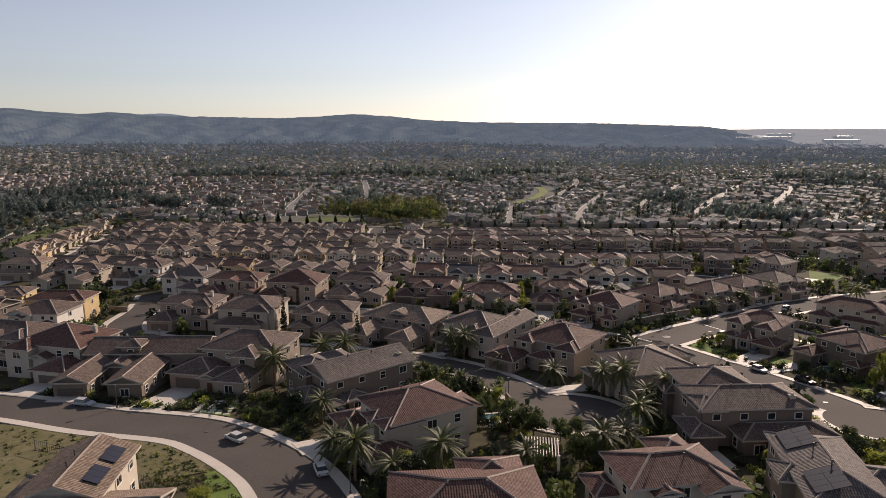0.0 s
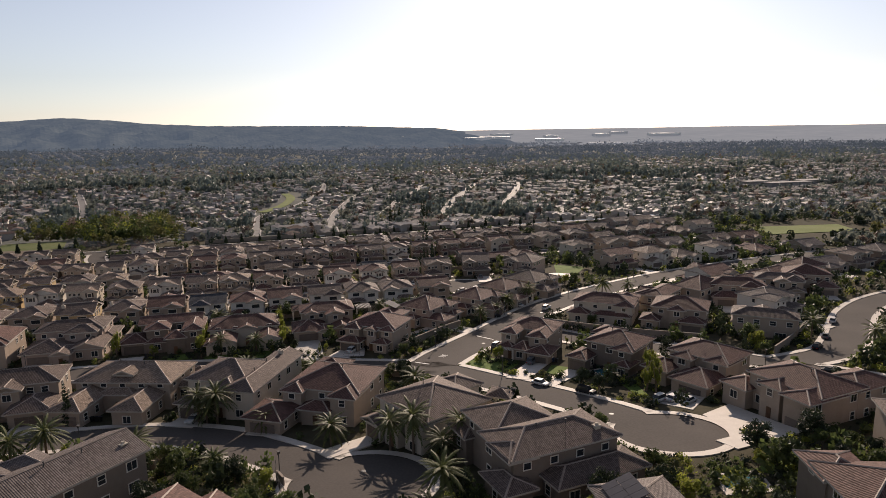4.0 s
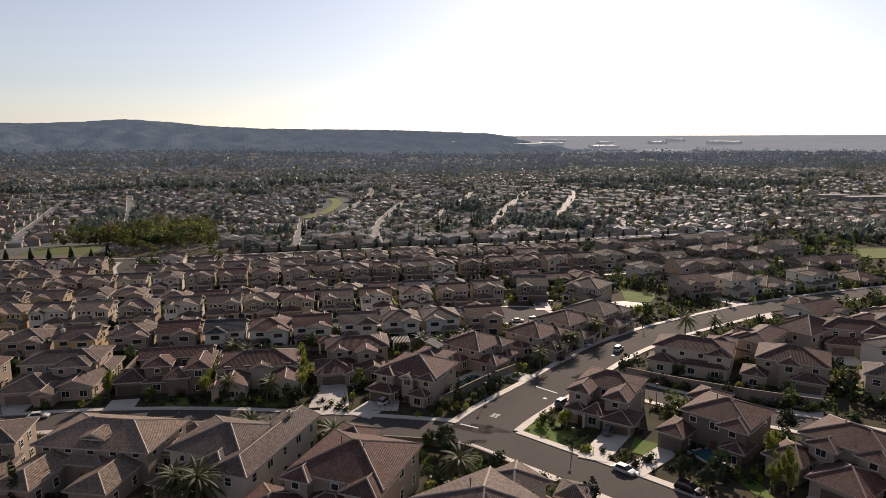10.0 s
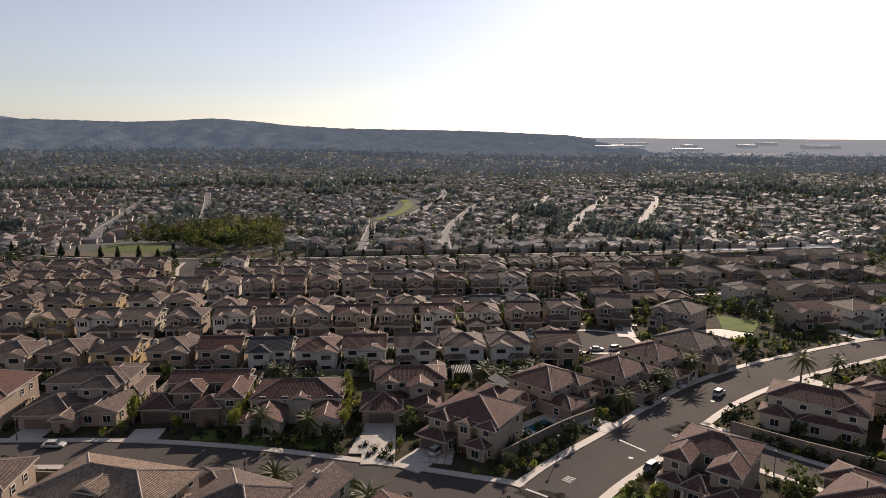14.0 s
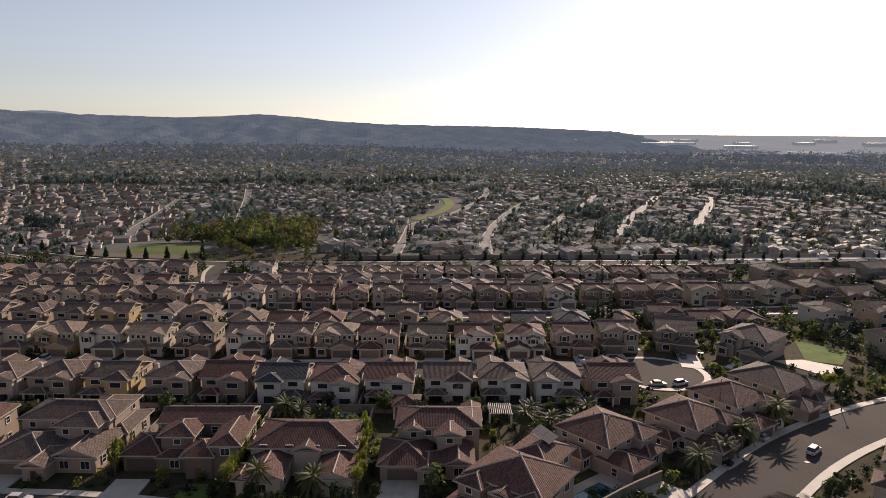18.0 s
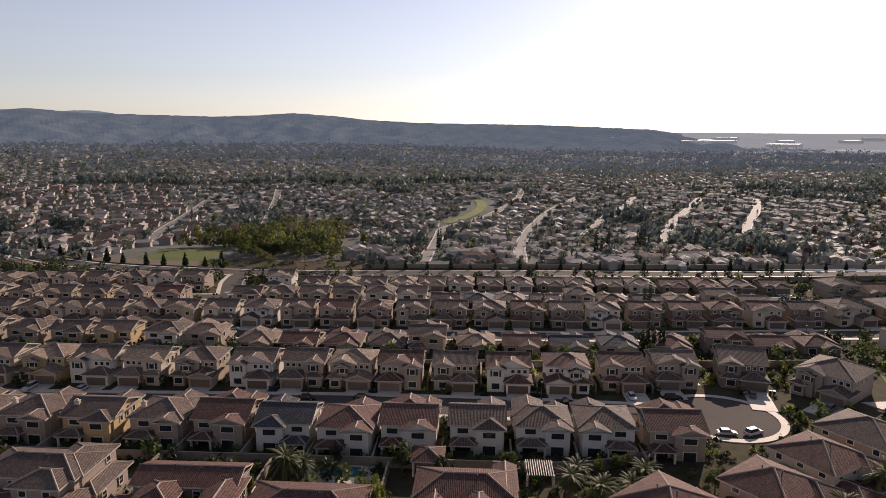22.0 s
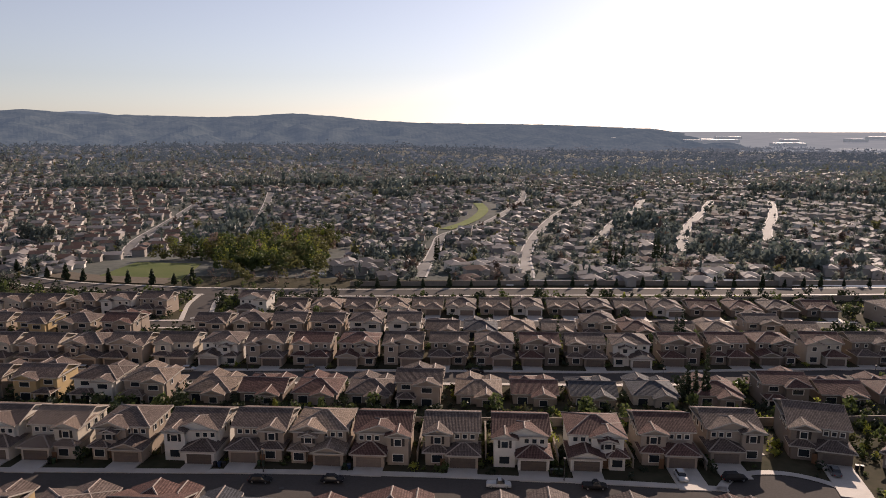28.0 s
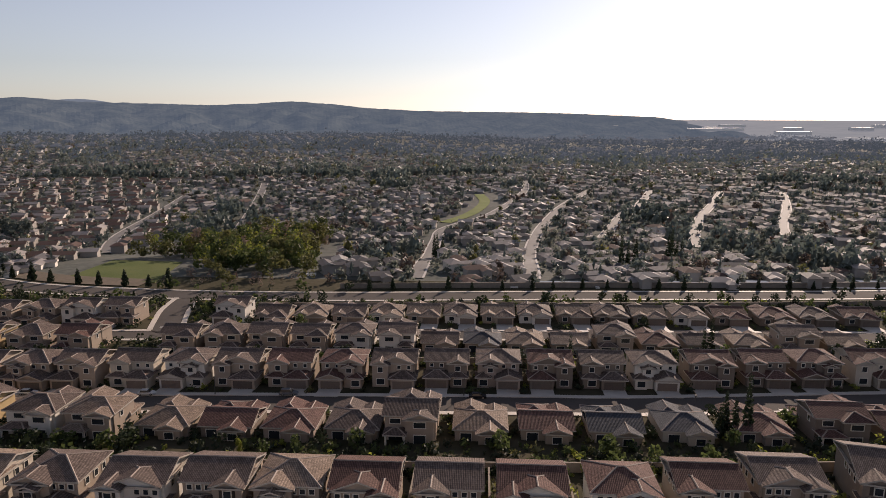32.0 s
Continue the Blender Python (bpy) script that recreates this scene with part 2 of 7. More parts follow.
def ground(x, y):
    """Height of the land: it falls away from the hillside to the plain."""
    z = 0.0
    for k, w in ((-8, 0.25), (0, 0.5), (8, 0.25)):
        z += w * float(np.interp(y + k, PROFILE_Y, PROFILE_Z))
    return z


def along(points, step=2.0):
    """Points every few metres on a smooth line through the given ones, with the unit normal to the left."""
    p = [Vector(q) for q in points]
    p = [2 * p[0] - p[1]] + p + [2 * p[-1] - p[-2]]
    out = []
    for i in range(1, len(p) - 2):
        n = max(1, round((p[i + 1] - p[i]).length / step))
        for k in range(n + (i == len(p) - 3)):
            t = k / n
            a, b, c, d = p[i - 1], p[i], p[i + 1], p[i + 2]
            out.append(0.5 * (2 * b + (c - a) * t + (2 * a - 5 * b + 4 * c - d) * t * t + (3 * b - a - 3 * c + d) * t**3))
    res = []
    for i, q in enumerate(out):
        d = (out[min(i + 1, len(out) - 1)] - out[max(i - 1, 0)]).normalized()
        res.append((q, Vector((-d.y, d.x))))
    return res


def ribbon(name, points, o0, o1, lift, material, step=2.0, thick=0.0, across=3, keep=None, level=None):
    """A strip between two offsets of a line, laid on the ground."""
    g = Geo()
    line = along(points, step)
    rows = []
    for q, nrm in line:
        row = []
        for k in range(across + 1):
            s = q + nrm * (o0 + (o1 - o0) * k / across)
            row.append((s.x, s.y, (level or ground)(s.x, s.y) + lift))
        rows.append(row)
    for a, b in zip(rows, rows[1:]):
        if keep and not keep((a[0][0] + b[-1][0]) / 2, (a[0][1] + b[-1][1]) / 2):
            continue
        for k in range(across):
            g.face([a[k], b[k], b[k + 1], a[k + 1]])
        if thick:
            for k in (0, across):
                lo = [(p[0], p[1], p[2] - thick) for p in (a[k], b[k])]
                g.face([a[k], b[k], lo[1], lo[0]])
    return g.mesh(name, material)


def patch(name, corners, lift, material, cells=6):
    """A four-cornered slab laid on the ground."""
    g = Geo()
    a, b, c, d = [Vector(q) for q in corners]
    pts = []
    for i in range(cells + 1):
        row = []
        for j in range(cells + 1):
            s = (a.lerp(b, i / cells)).lerp(d.lerp(c, i / cells), j / cells)
            row.append((s.x, s.y, ground(s.x, s.y) + lift))
        pts.append(row)
    for i in range(cells):
        for j in range(cells):
            g.face([pts[i][j], pts[i + 1][j], pts[i + 1][j + 1], pts[i][j + 1]])
    rim = [pts[i][0] for i in range(cells + 1)] + [pts[cells][j] for j in range(1, cells + 1)] + [pts[i][cells] for i in range(cells - 1, -1, -1)] + [pts[0][j] for j in range(cells - 1, 0, -1)]
    for p, q in zip(rim, rim[1:] + rim[:1]):
        g.face([p, q, (q[0], q[1], q[2] - 0.3), (p[0], p[1], p[2] - 0.3)])
    return g.mesh(name, material)


def disc(name, cx, cy, r, lift, material, inner=0.0, keep=None):
    g = Geo()
    n = 48
    for i in range(n):
        a0, a1 = 2 * math.pi * i / n, 2 * math.pi * (i + 1) / n
        am = (a0 + a1) / 2
        if keep and not keep(cx + r * math.cos(am), cy + r * math.sin(am)):
            continue
        radii = [inner + (r - inner) * k / 3 for k in range(4)]
        for r0, r1 in zip(radii, radii[1:]):
            q = [(cx + rr * math.cos(a), cy + rr * math.sin(a)) for rr, a in ((r0, a0), (r1, a0), (r1, a1), (r0, a1))]
            g.face([(x, y, ground(x, y) + lift) for x, y in q])
        q = [(cx + r * math.cos(a), cy + r * math.sin(a)) for a in (a0, a1)]
        g.face([(x, y, ground(x, y) + lift - dz) for (x, y), dz in ((q[0], 0), (q[1], 0), (q[1], 0.3), (q[0], 0.3))])
    return g.mesh(name, material)


# ---- the land ----
def steps(fine0, fine1, fine, lo, hi, growth=1.09):
    out = list(np.arange(fine0, fine1 + fine / 2, fine))
    d = fine
    while out[-1] < hi:
        d *= growth
        out.append(min(out[-1] + d, hi))
    d = fine
    while out[0] > lo:
        d *= growth
        out.insert(0, max(out[0] - d, lo))
    return out


def plain(x, y):
    """The wide plain, with low swells; its far edge is raised to fit the horizon in the camera's view."""
    z = ground(x, y)
    r = math.hypot(x, y)
    if y > 450:
        z += min(1.0, (y - 450) / 300) * 5 * noise.noise((x / 420, y / 420, 3.1))
        az = math.degrees(math.atan2(-x, y))
        z += 26 * math.exp(-((r - 1750) / 420) ** 2) * max(0.0, min(1.0, (az + 8) / 14))
    if r > 3050:
        z += min(1.0, (r - 3050) / 950) * 58
    return z


# a far surface with air haze put in as emission
def haze_mat(name, base, second, glow, strength, scale):
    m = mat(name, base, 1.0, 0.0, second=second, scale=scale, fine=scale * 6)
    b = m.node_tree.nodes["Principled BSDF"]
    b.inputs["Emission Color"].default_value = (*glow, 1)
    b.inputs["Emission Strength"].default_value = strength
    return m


FAR_PLAIN_HAZE = haze_mat("far_plain_haze", (0.03, 0.035, 0.03), (0.09, 0.09, 0.08), (0.19, 0.205, 0.23), 1.0, 0.003)
xs, ys = steps(-176, 200, 4, -4100, 4100), steps(20, 460, 4, -700, 4150)
grid = [(x, y, plain(x, y)) for y in ys for x in xs]
nx = len(xs)
quads = [(j * nx + i, j * nx + i + 1, (j + 1) * nx + i + 1, (j + 1) * nx + i) for j in range(len(ys) - 1) for i in range(nx - 1)]
LAND = mat("land", (0.035, 0.037, 0.021), 0.95, 0.05, second=(0.085, 0.072, 0.048), scale=0.03, fine=0.5, bump=0.5, bumpscale=2)
# town soil lightened and greyed, with haze put into its colour
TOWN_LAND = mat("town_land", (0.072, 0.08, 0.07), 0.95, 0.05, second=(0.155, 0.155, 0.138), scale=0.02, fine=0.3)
# ground past 2500 units takes the material that glows for haze
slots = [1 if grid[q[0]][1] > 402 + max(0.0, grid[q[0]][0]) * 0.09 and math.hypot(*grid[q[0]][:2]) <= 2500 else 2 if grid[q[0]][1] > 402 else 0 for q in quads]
tagged(new("ground", mesh("ground", grid, quads, [LAND, TOWN_LAND, FAR_PLAIN_HAZE], slots)), "brown soil and dry planting falling from hillside to plain", "ground", kind="structure")

# far hills: skyline angles over the eye by bearing
RIDGE_AZ = [48, 42, 40.6, 38.5, 36, 34, 30.5, 26, 21.5, 18.5, 15.2, 12, 9.6, 5, -0.5, -6, -10, -14, -16, -18, -21]
RIDGE_EL = [1.4, 1.35, 1.55, 1.3, 1.12, 1.3, 1.02, 0.95, 0.85, 0.98, 1.2, 1.0, 0.72, 0.48, 0.42, 0.36, 0.2, 0.05, -0.25, -0.75, -1.4]


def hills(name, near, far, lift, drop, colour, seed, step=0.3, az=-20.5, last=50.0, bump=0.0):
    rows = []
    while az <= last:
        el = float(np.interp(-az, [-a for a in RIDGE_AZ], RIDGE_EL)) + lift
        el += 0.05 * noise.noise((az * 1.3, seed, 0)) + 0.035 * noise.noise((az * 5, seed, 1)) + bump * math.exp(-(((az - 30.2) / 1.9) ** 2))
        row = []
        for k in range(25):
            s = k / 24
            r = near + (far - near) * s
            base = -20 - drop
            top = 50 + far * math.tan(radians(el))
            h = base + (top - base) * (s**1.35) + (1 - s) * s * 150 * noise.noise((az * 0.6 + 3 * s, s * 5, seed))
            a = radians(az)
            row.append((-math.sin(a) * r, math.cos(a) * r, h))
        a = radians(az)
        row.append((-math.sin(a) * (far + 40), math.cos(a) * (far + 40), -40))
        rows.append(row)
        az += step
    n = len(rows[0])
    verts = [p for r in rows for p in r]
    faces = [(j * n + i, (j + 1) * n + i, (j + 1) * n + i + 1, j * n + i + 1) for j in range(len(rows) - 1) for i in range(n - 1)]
    tagged(new(name, mesh(name, verts, faces, colour)), "chaparral hills on the skyline, blue-grey haze put in as glow", "hills", kind="structure")


# blue-grey air haze put into the hills as emission
HILL_HAZE = haze_mat("hill_far_haze", (0.01, 0.016, 0.016), (0.075, 0.08, 0.07), (0.06, 0.081, 0.112), 1.0, 0.012)
HILL_PALE_HAZE = haze_mat("hill_pale_haze", (0.04, 0.045, 0.045), (0.06, 0.06, 0.06), (0.13, 0.16, 0.2), 1.0, 0.005)
hills("backdrop", 2450, 3850, 0.0, 0, HILL_HAZE, 4.0)
hills("backdrop", 3900, 4050, -0.12, 0, HILL_PALE_HAZE, 9.0, 0.3, 24.0, 36.0, 0.3)

# ---- roads ----
ROADS = {
    "street_a": ([(-187, 228), (-100, 230), (-53, 232), (-13, 234), (20, 234), (45, 233), (58, 232)], 4.6),
    "street_b": ([(-113, 177), (-100, 174.5), (-60, 172), (-40, 171), (-20, 167.5), (0, 161.5), (15, 156), (30, 150)], 4.3),
    "main_road": ([(28, 151), (36, 160), (49, 172), (69, 191), (88, 204), (110, 215), (140, 227), (190, 240), (260, 250)], 5.2),
    "south_street": ([(28, 151), (31, 147), (36, 139), (43.5, 127), (49, 116), (54, 103)], 4.2),
    "side_street": ([(58, 178), (66, 164), (73, 155), (82, 145), (91, 134), (98, 122), (106, 105), (116, 80)], 4.0),
    "east_street": ([(95, 127), (112, 130), (125, 139), (150, 160), (175, 172), (215, 180)], 4.0),
    "palm_street": ([(-116, 186), (-108, 168), (-102.5, 150), (-93, 138.5), (-75, 134), (-43, 131.7), (-26, 129.5), (-14, 124), (-6, 116), (3, 104)], 4.1),
    "hill_street": ([(-190, 100), (-130, 93), (-82, 87.5), (-63, 84), (-48.5, 82.7), (-41, 79.5), (-33, 74), (-27, 68), (-21, 58), (-16, 40)], 4.5),
    "street_g": ([(-204, 278), (-80, 283), (-47, 285.8), (19, 289.5), (41, 290.5), (85, 295.5), (150, 303)], 3.9),
    "street_k": ([(-221, 318), (-120, 327), (-60, 333), (0, 337), (60, 340), (130, 344)], 3.6),
    "link_street": ([(-77, 331), (-82, 345), (-86, 358), (-88, 372)], 3.6),
    "west_street": ([(-184, 222), (-188, 236), (-195, 256), (-204, 279), (-213, 303), (-223, 330), (-231, 356), (-236, 380)], 4.2),
    "outer_road": ([(-356, 508), (-336, 440), (-316, 400), (-293, 351), (-273, 312), (-259, 288), (-236, 246)], 3.8),
    "long_road": ([(-390, 538), (-310, 487), (-244, 432), (-170, 388), (-110, 377), (-45, 377), (38, 384.5), (122, 391), (220, 402), (400, 420), (600, 430)], 5.0),
}
ROAD_LINES = {k: ([(q.x, q.y) for q, _ in along(p, 3)], half) for k, (p, half) in ROADS.items()}
CIRCLES = ((59, 233, 10.5), (54, 101.5, 8.2), (7, 99.5, 9.3))
for i, (cx, cy, r) in enumerate(CIRCLES):
    ROAD_LINES[f"circle_{i}"] = ([(cx, cy)], r)


def road_gap(x, y, skip=""):
    """Metres from the nearest kerb; below nought on a road."""
    return min(min(math.hypot(x - a, y - b) for a, b in line) - half for k, (line, half) in ROAD_LINES.items() if k != skip)


for name, (pts, half) in ROADS.items():
    tagged(new("road", ribbon("road", pts, -half, half, 0.05, ASPHALT, across=4)), "worn grey asphalt residential street", "road", kind="structure")
    for side in (-1, 1):
        a, b = sorted((side * half, side * (half + (1.3 if name == "long_road" else 1.5))))
        tagged(new("pavement", ribbon("pavement", pts, a, b, 0.17, CONCRETE, thick=0.3, across=1, keep=lambda x, y: road_gap(x, y, name) > 0.5)), "pale concrete pavement and kerb along the street", "pavement", kind="structure")
for i, (cx, cy, r) in enumerate(CIRCLES):
    skip = f"circle_{i}"
    tagged(new("pavement", disc("pavement", cx, cy, r + 1.5, 0.17, CONCRETE, inner=r, keep=lambda x, y: road_gap(x, y, skip) > 0.4)), "pale concrete kerb ring round the turning circle", "pavement", kind="structure")
    tagged(new("road", disc("road", cx, cy, r, 0.06, ASPHALT)), "round asphalt turning circle at the street's end", "road", kind="structure")

# ---- houses ----
PITCH = 0.37
WINDOWS = {}
PLACED = []
DRIVES = []


def window_mesh(w, h, arched=False):
    key = (round(w, 2), round(h, 2), arched)
    if key in WINDOWS:
        return WINDOWS[key]
    g, t = Geo(), 0.11
    for x0, x1, z0, z1 in ((-w / 2 - t, -w / 2, -t, h + t), (w / 2, w / 2 + t, -t, h + t), (-w / 2, w / 2, h, h + t), (-w / 2, w / 2, -t, 0)):
        g.box(x0, x1, -0.07, 0.05, z0, z1)
    if w > 2.0:
        for k in (-w / 6, w / 6):
            g.box(k - 0.03, k + 0.03, -0.04, 0.03, 0, h)
    elif w > 1.3:
        g.box(-0.03, 0.03, -0.04, 0.03, 0, h)
    elif h > 1.0:
        g.box(-w / 2, w / 2, -0.04, 0.03, h * 0.5 - 0.03, h * 0.5 + 0.03)
    if arched:
        n = 8
        for i in range(n):
            a0, a1 = math.pi * i / n, math.pi * (i + 1) / n
            q = [(rr * math.cos(a), h + t + rr * 0.8 * math.sin(a)) for rr, a in ((w / 2, a0), (w / 2 + t, a0), (w / 2 + t, a1), (w / 2, a1))]
            g.face([(x, -0.06, z) for x, z in q])
    p = Geo()
    p.face([(-w / 2, -0.015, 0), (w / 2, -0.015, 0), (w / 2, -0.015, h), (-w / 2, -0.015, h)])
    WINDOWS[key] = (g.mesh("window_frame", TRIM), p.mesh("pane", GLASS))
    return WINDOWS[key]


def add_roof(g, walls, x0, x1, y0, y1, z, kind, axis, over=0.55, pitch=PITCH):
    """One hipped or gabled roof over a rectangle, with thickness, fascia and gable walls."""
    X0, X1, Y0, Y1 = x0 - over, x1 + over, y0 - over, y1 + over
    e = z - over * pitch + 0.12
    turn = axis == "y"
    if turn:
        A0, A1, B0, B1 = Y0, Y1, X0, X1
    else:
        A0, A1, B0, B1 = X0, X1, Y0, Y1
    half = (B1 - B0) / 2
    top = e + half * pitch
    mid = (B0 + B1) / 2
    if kind == "hip":
        half_a = min(half, (A1 - A0) / 2 - 0.05)
        R0, R1 = A0 + half_a, A1 - half_a
    elif kind == "half":  # gable at the front end, hip at the back
        R0, R1 = A0, A1 - min(half, (A1 - A0) - 0.1)
    elif kind == "half2":  # hip at the front, gable at the back
        R0, R1 = A0 + min(half, (A1 - A0) - 0.1), A1
    else:
        R0, R1 = A0, A1
    k = math.sqrt(1 + pitch * pitch)

    def P(a, b, zz):
        return (b, a, zz) if turn else (a, b, zz)

    def put(pts, uv):
        g.face([P(*p) for p in pts], 0, uv)

    put([(A0, B0, e), (A1, B0, e), (R1, mid, top), (R0, mid, top)], [(A0, 0), (A1, 0), (R1, half * k), (R0, half * k)])
    put([(A1, B1, e), (A0, B1, e), (R0, mid, top), (R1, mid, top)], [(A1, 50), (A0, 50), (R0, 50 + half * k), (R1, 50 + half * k)])
    for end, r, b0, b1 in ((A0, R0, B1, B0), (A1, R1, B0, B1)):
        if abs(end - r) > 0.01:
            put([(end, b0, e), (end, b1, e), (r, mid, top)], [(b0, 100), (b1, 100), (mid, 100 + abs(r - end) * k)])
        else:  # barge boards and the gable wall
            for b in (b0, b1):
                g.face([P(end, b, e), P(end, mid, top), P(end, mid, top - 0.24), P(end, b, e - 0.24)], 1)
            w = end + (over if end == A0 else -over)
            zz = z - 0.05
            wb0, wb1 = B0 + over, B1 - over
            tt = zz + (wb1 - wb0) / 2 * pitch + 0.1
            walls.face([P(w, wb0, zz), P(w, wb1, zz), P(w, mid, tt)])
    for p, q in ((P(A0, B0, e), P(A1, B0, e)), (P(A0, B1, e), P(A1, B1, e)), (P(A0, B0, e), P(A0, B1, e)), (P(A1, B0, e), P(A1, B1, e))):
        g.face([p, q, (q[0], q[1], q[2] - 0.24), (p[0], p[1], p[2] - 0.24)], 1)
    g.face([P(A0, B0, e - 0.22), P(A0, B1, e - 0.22), P(A1, B1, e - 0.22), P(A1, B0, e - 0.22)], 1)
    # ridge and hip caps
    lines = [((R0, mid, top), (R1, mid, top))]
    for end, r in ((A0, R0), (A1, R1)):
        if abs(end - r) > 0.01:
            lines += [((end, B0, e), (r, mid, top)), ((end, B1, e), (r, mid, top))]
    for p, q in lines:
        p, q = Vector(P(*p)), Vector(P(*q))
        if (q - p).length < 0.3:
            continue
        s = (q - p).cross(Vector((0, 0, 1))).normalized() * 0.14
        u = Vector((0, 0, 0.1))
        lo = Vector((0, 0, 0.0))
        L = (q - p).length
        g.face([p - s + lo, q - s + lo, q + u, p + u], 2, [(0, 0), (L, 0), (L, 0.2), (0, 0.2)])
        g.face([q + s + lo, p + s + lo, p + u, q + u], 2, [(0, 0), (L, 0), (L, 0.2), (0, 0.2)])


CAP = mat("ridge_cap", (0.22, 0.175, 0.145), 0.7, 0.25, second=(0.33, 0.27, 0.225), scale=2, fine=12, per_object=0.15)
PANEL = {}


def panel_door(w, h):
    """A sectional garage door: one sheet pressed into raised panels."""
    key = (w, h)
    if key not in PANEL:
        n, rows = max(2, round(w / 1.2)), 4
        v = [(-w / 2 + w * i / n, -0.03, h * j / rows) for j in range(rows + 1) for i in range(n + 1)]
        f = []
        for j in range(rows):
            for i in range(n):
                o = [j * (n + 1) + i, j * (n + 1) + i + 1, (j + 1) * (n + 1) + i + 1, (j + 1) * (n + 1) + i]
                k = len(v)
                x0, x1, z0, z1 = v[o[0]][0] + 0.08, v[o[1]][0] - 0.08, v[o[0]][2] + 0.08, v[o[2]][2] - 0.08
                v += [(x0, -0.06, z0), (x1, -0.06, z0), (x1, -0.06, z1), (x0, -0.06, z1)]
                f += [(k, k + 1, k + 2, k + 3)] + [(o[m], o[(m + 1) % 4], k + (m + 1) % 4, k + m) for m in range(4)]
        PANEL[key] = mesh("garage_door", v, f, GARAGE)
    return PANEL[key]


def entry_door():
    if "entry" not in PANEL:
        g = Geo()
        g.box(-0.42, 0.42, -0.05, 0.03, 0, 1.8)
        for x in (-0.2, 0.2):
            for z0, z1 in ((0.15, 0.75), (0.9, 1.68)):
                g.box(x - 0.14, x + 0.14, -0.075, -0.05, z0, z1)
        PANEL["entry"] = g.mesh("front_door", DOOR)
    return PANEL["entry"]


def chimney_mesh():
    if "chimney" not in PANEL:
        g = Geo()
        g.box(-0.4, 0.4, -0.3, 0.3, -3, 1.0)
        g.box(-0.48, 0.48, -0.38, 0.38, 1.0, 1.15)
        g.box(-0.18, 0.18, -0.15, 0.15, 1.15, 1.42)
        PANEL["chimney"] = g.mesh("chimney", WALL["c"][1])
    return PANEL["chimney"]


def house(x, y, rot, volumes, wall="t", roof="b", openings=(), chimney=None, label="", solar=(), detail=True, group="houses of the estate", z=None):
    """volumes: (x0, x1, y0, y1, eaves height, roof kind, ridge axis); the front looks to -y before turning.
    openings: (kind, x, y, z, facing, width, height)."""
    z = ground(x, y) if z is None else z
    root = thing("house", label or f"{WALL[wall][0]} stucco two-storey house with {ROOF[roof][0]} tiled roof", "house", group, at=pose(x, y, z, 0, 0, rot))
    ca, sa_ = math.cos(radians(rot)), math.sin(radians(rot))
    my = max(v[3] for v in volumes) / 2
    PLACED.append((x - my * sa_, y + my * ca))
    FOOT.append((x, y, ca, sa_, min(v[0] for v in volumes), max(v[1] for v in volumes), min(v[2] for v in volumes), max(v[3] for v in volumes)))
    for i, (x0, x1, y0, y1, h, kind, axis, *rest) in enumerate(volumes):
        w, d = Geo(), 0.012 * i
        if rest:  # a roof on posts over a patio
            r = Geo()
            add_roof(r, w, x0, x1, y0, y1, h, kind, axis, over=0.3)
            part("patio_roof", r.mesh("patio_roof", [ROOF[roof][1], FASCIA, CAP]), root)
            for px_ in (x0 + 0.2, x1 - 0.2):
                part("post", post_mesh(), root, at=pose(px_, y1 - 0.2, 0))
            continue
        p = [(x0 + d, y0 + d), (x1 - d, y0 + d), (x1 - d, y1 - d), (x0 + d, y1 - d)]
        for (ax, ay), (bx, by) in zip(p, p[1:] + p[:1]):
            w.face([(ax, ay, -2.0), (bx, by, -2.0), (bx, by, h), (ax, ay, h)])
        r = Geo()
        add_roof(r, w, x0, x1, y0, y1, h, kind, axis, over=0.5 + 0.02 * i)
        part("roof", r.mesh("roof", [ROOF[roof][1], FASCIA, CAP]), root)
        part("wall", w.mesh("wall", WALL[wall][1]), root)
    for kind, ox, oy, oz, face, ow, oh in openings:
        m = pose(ox, oy, oz, 0, 0, face)
        if math.cos(radians(face + rot)) < -0.35:
            continue
        if kind == "win" or kind == "arch":
            ow, oh = 0.88 * ow, 0.88 * oh
            fr, pane = window_mesh(ow, oh, kind == "arch")
            if detail and y < 190:
                win = part("window", fr, root, at=m)
                part("pane", pane, win)
            else:
                part("window", flat_window(ow, oh), root, at=m)
        elif kind == "shutter":
            part("shutter", shutter_mesh(oh), root, "dark slatted shutter", at=m)
        elif kind == "garage":
            part("garage_door", panel_door(round(0.92 * ow, 2), round(0.9 * oh, 2)), root, at=m)
        else:
            part("front_door", entry_door(), root, at=m)
    if detail and y < 205 and abs(x) < 95:
        x0, x1, y0, y1, h, kind, axis = volumes[0][:7]
        top = h + 0.12 + (min(x1 - x0, y1 - y0) / 2) * PITCH
        for k, off in ((0.35, 0.5), (0.62, 0.9)):
            px_, py_ = ((x0 + (x1 - x0) * k, (y0 + y1) / 2 - off) if axis == "x" else ((x0 + x1) / 2 - off, y0 + (y1 - y0) * k))
            part("vent_pipe", vent_mesh(), root, at=pose(px_, py_, top - off * PITCH))
    if chimney:
        part("chimney", chimney_mesh(), root, at=pose(*chimney))
    for sx, sy, sz, tilt, turn, nx_, ny_ in solar:
        for i in range(nx_):
            for j in range(ny_):
                base = pose(sx, sy, sz, 0, 0, turn) @ pose(0, 0, 0, tilt, 0, 0) @ pose(i * 1.03, j * 1.68, 0.12)
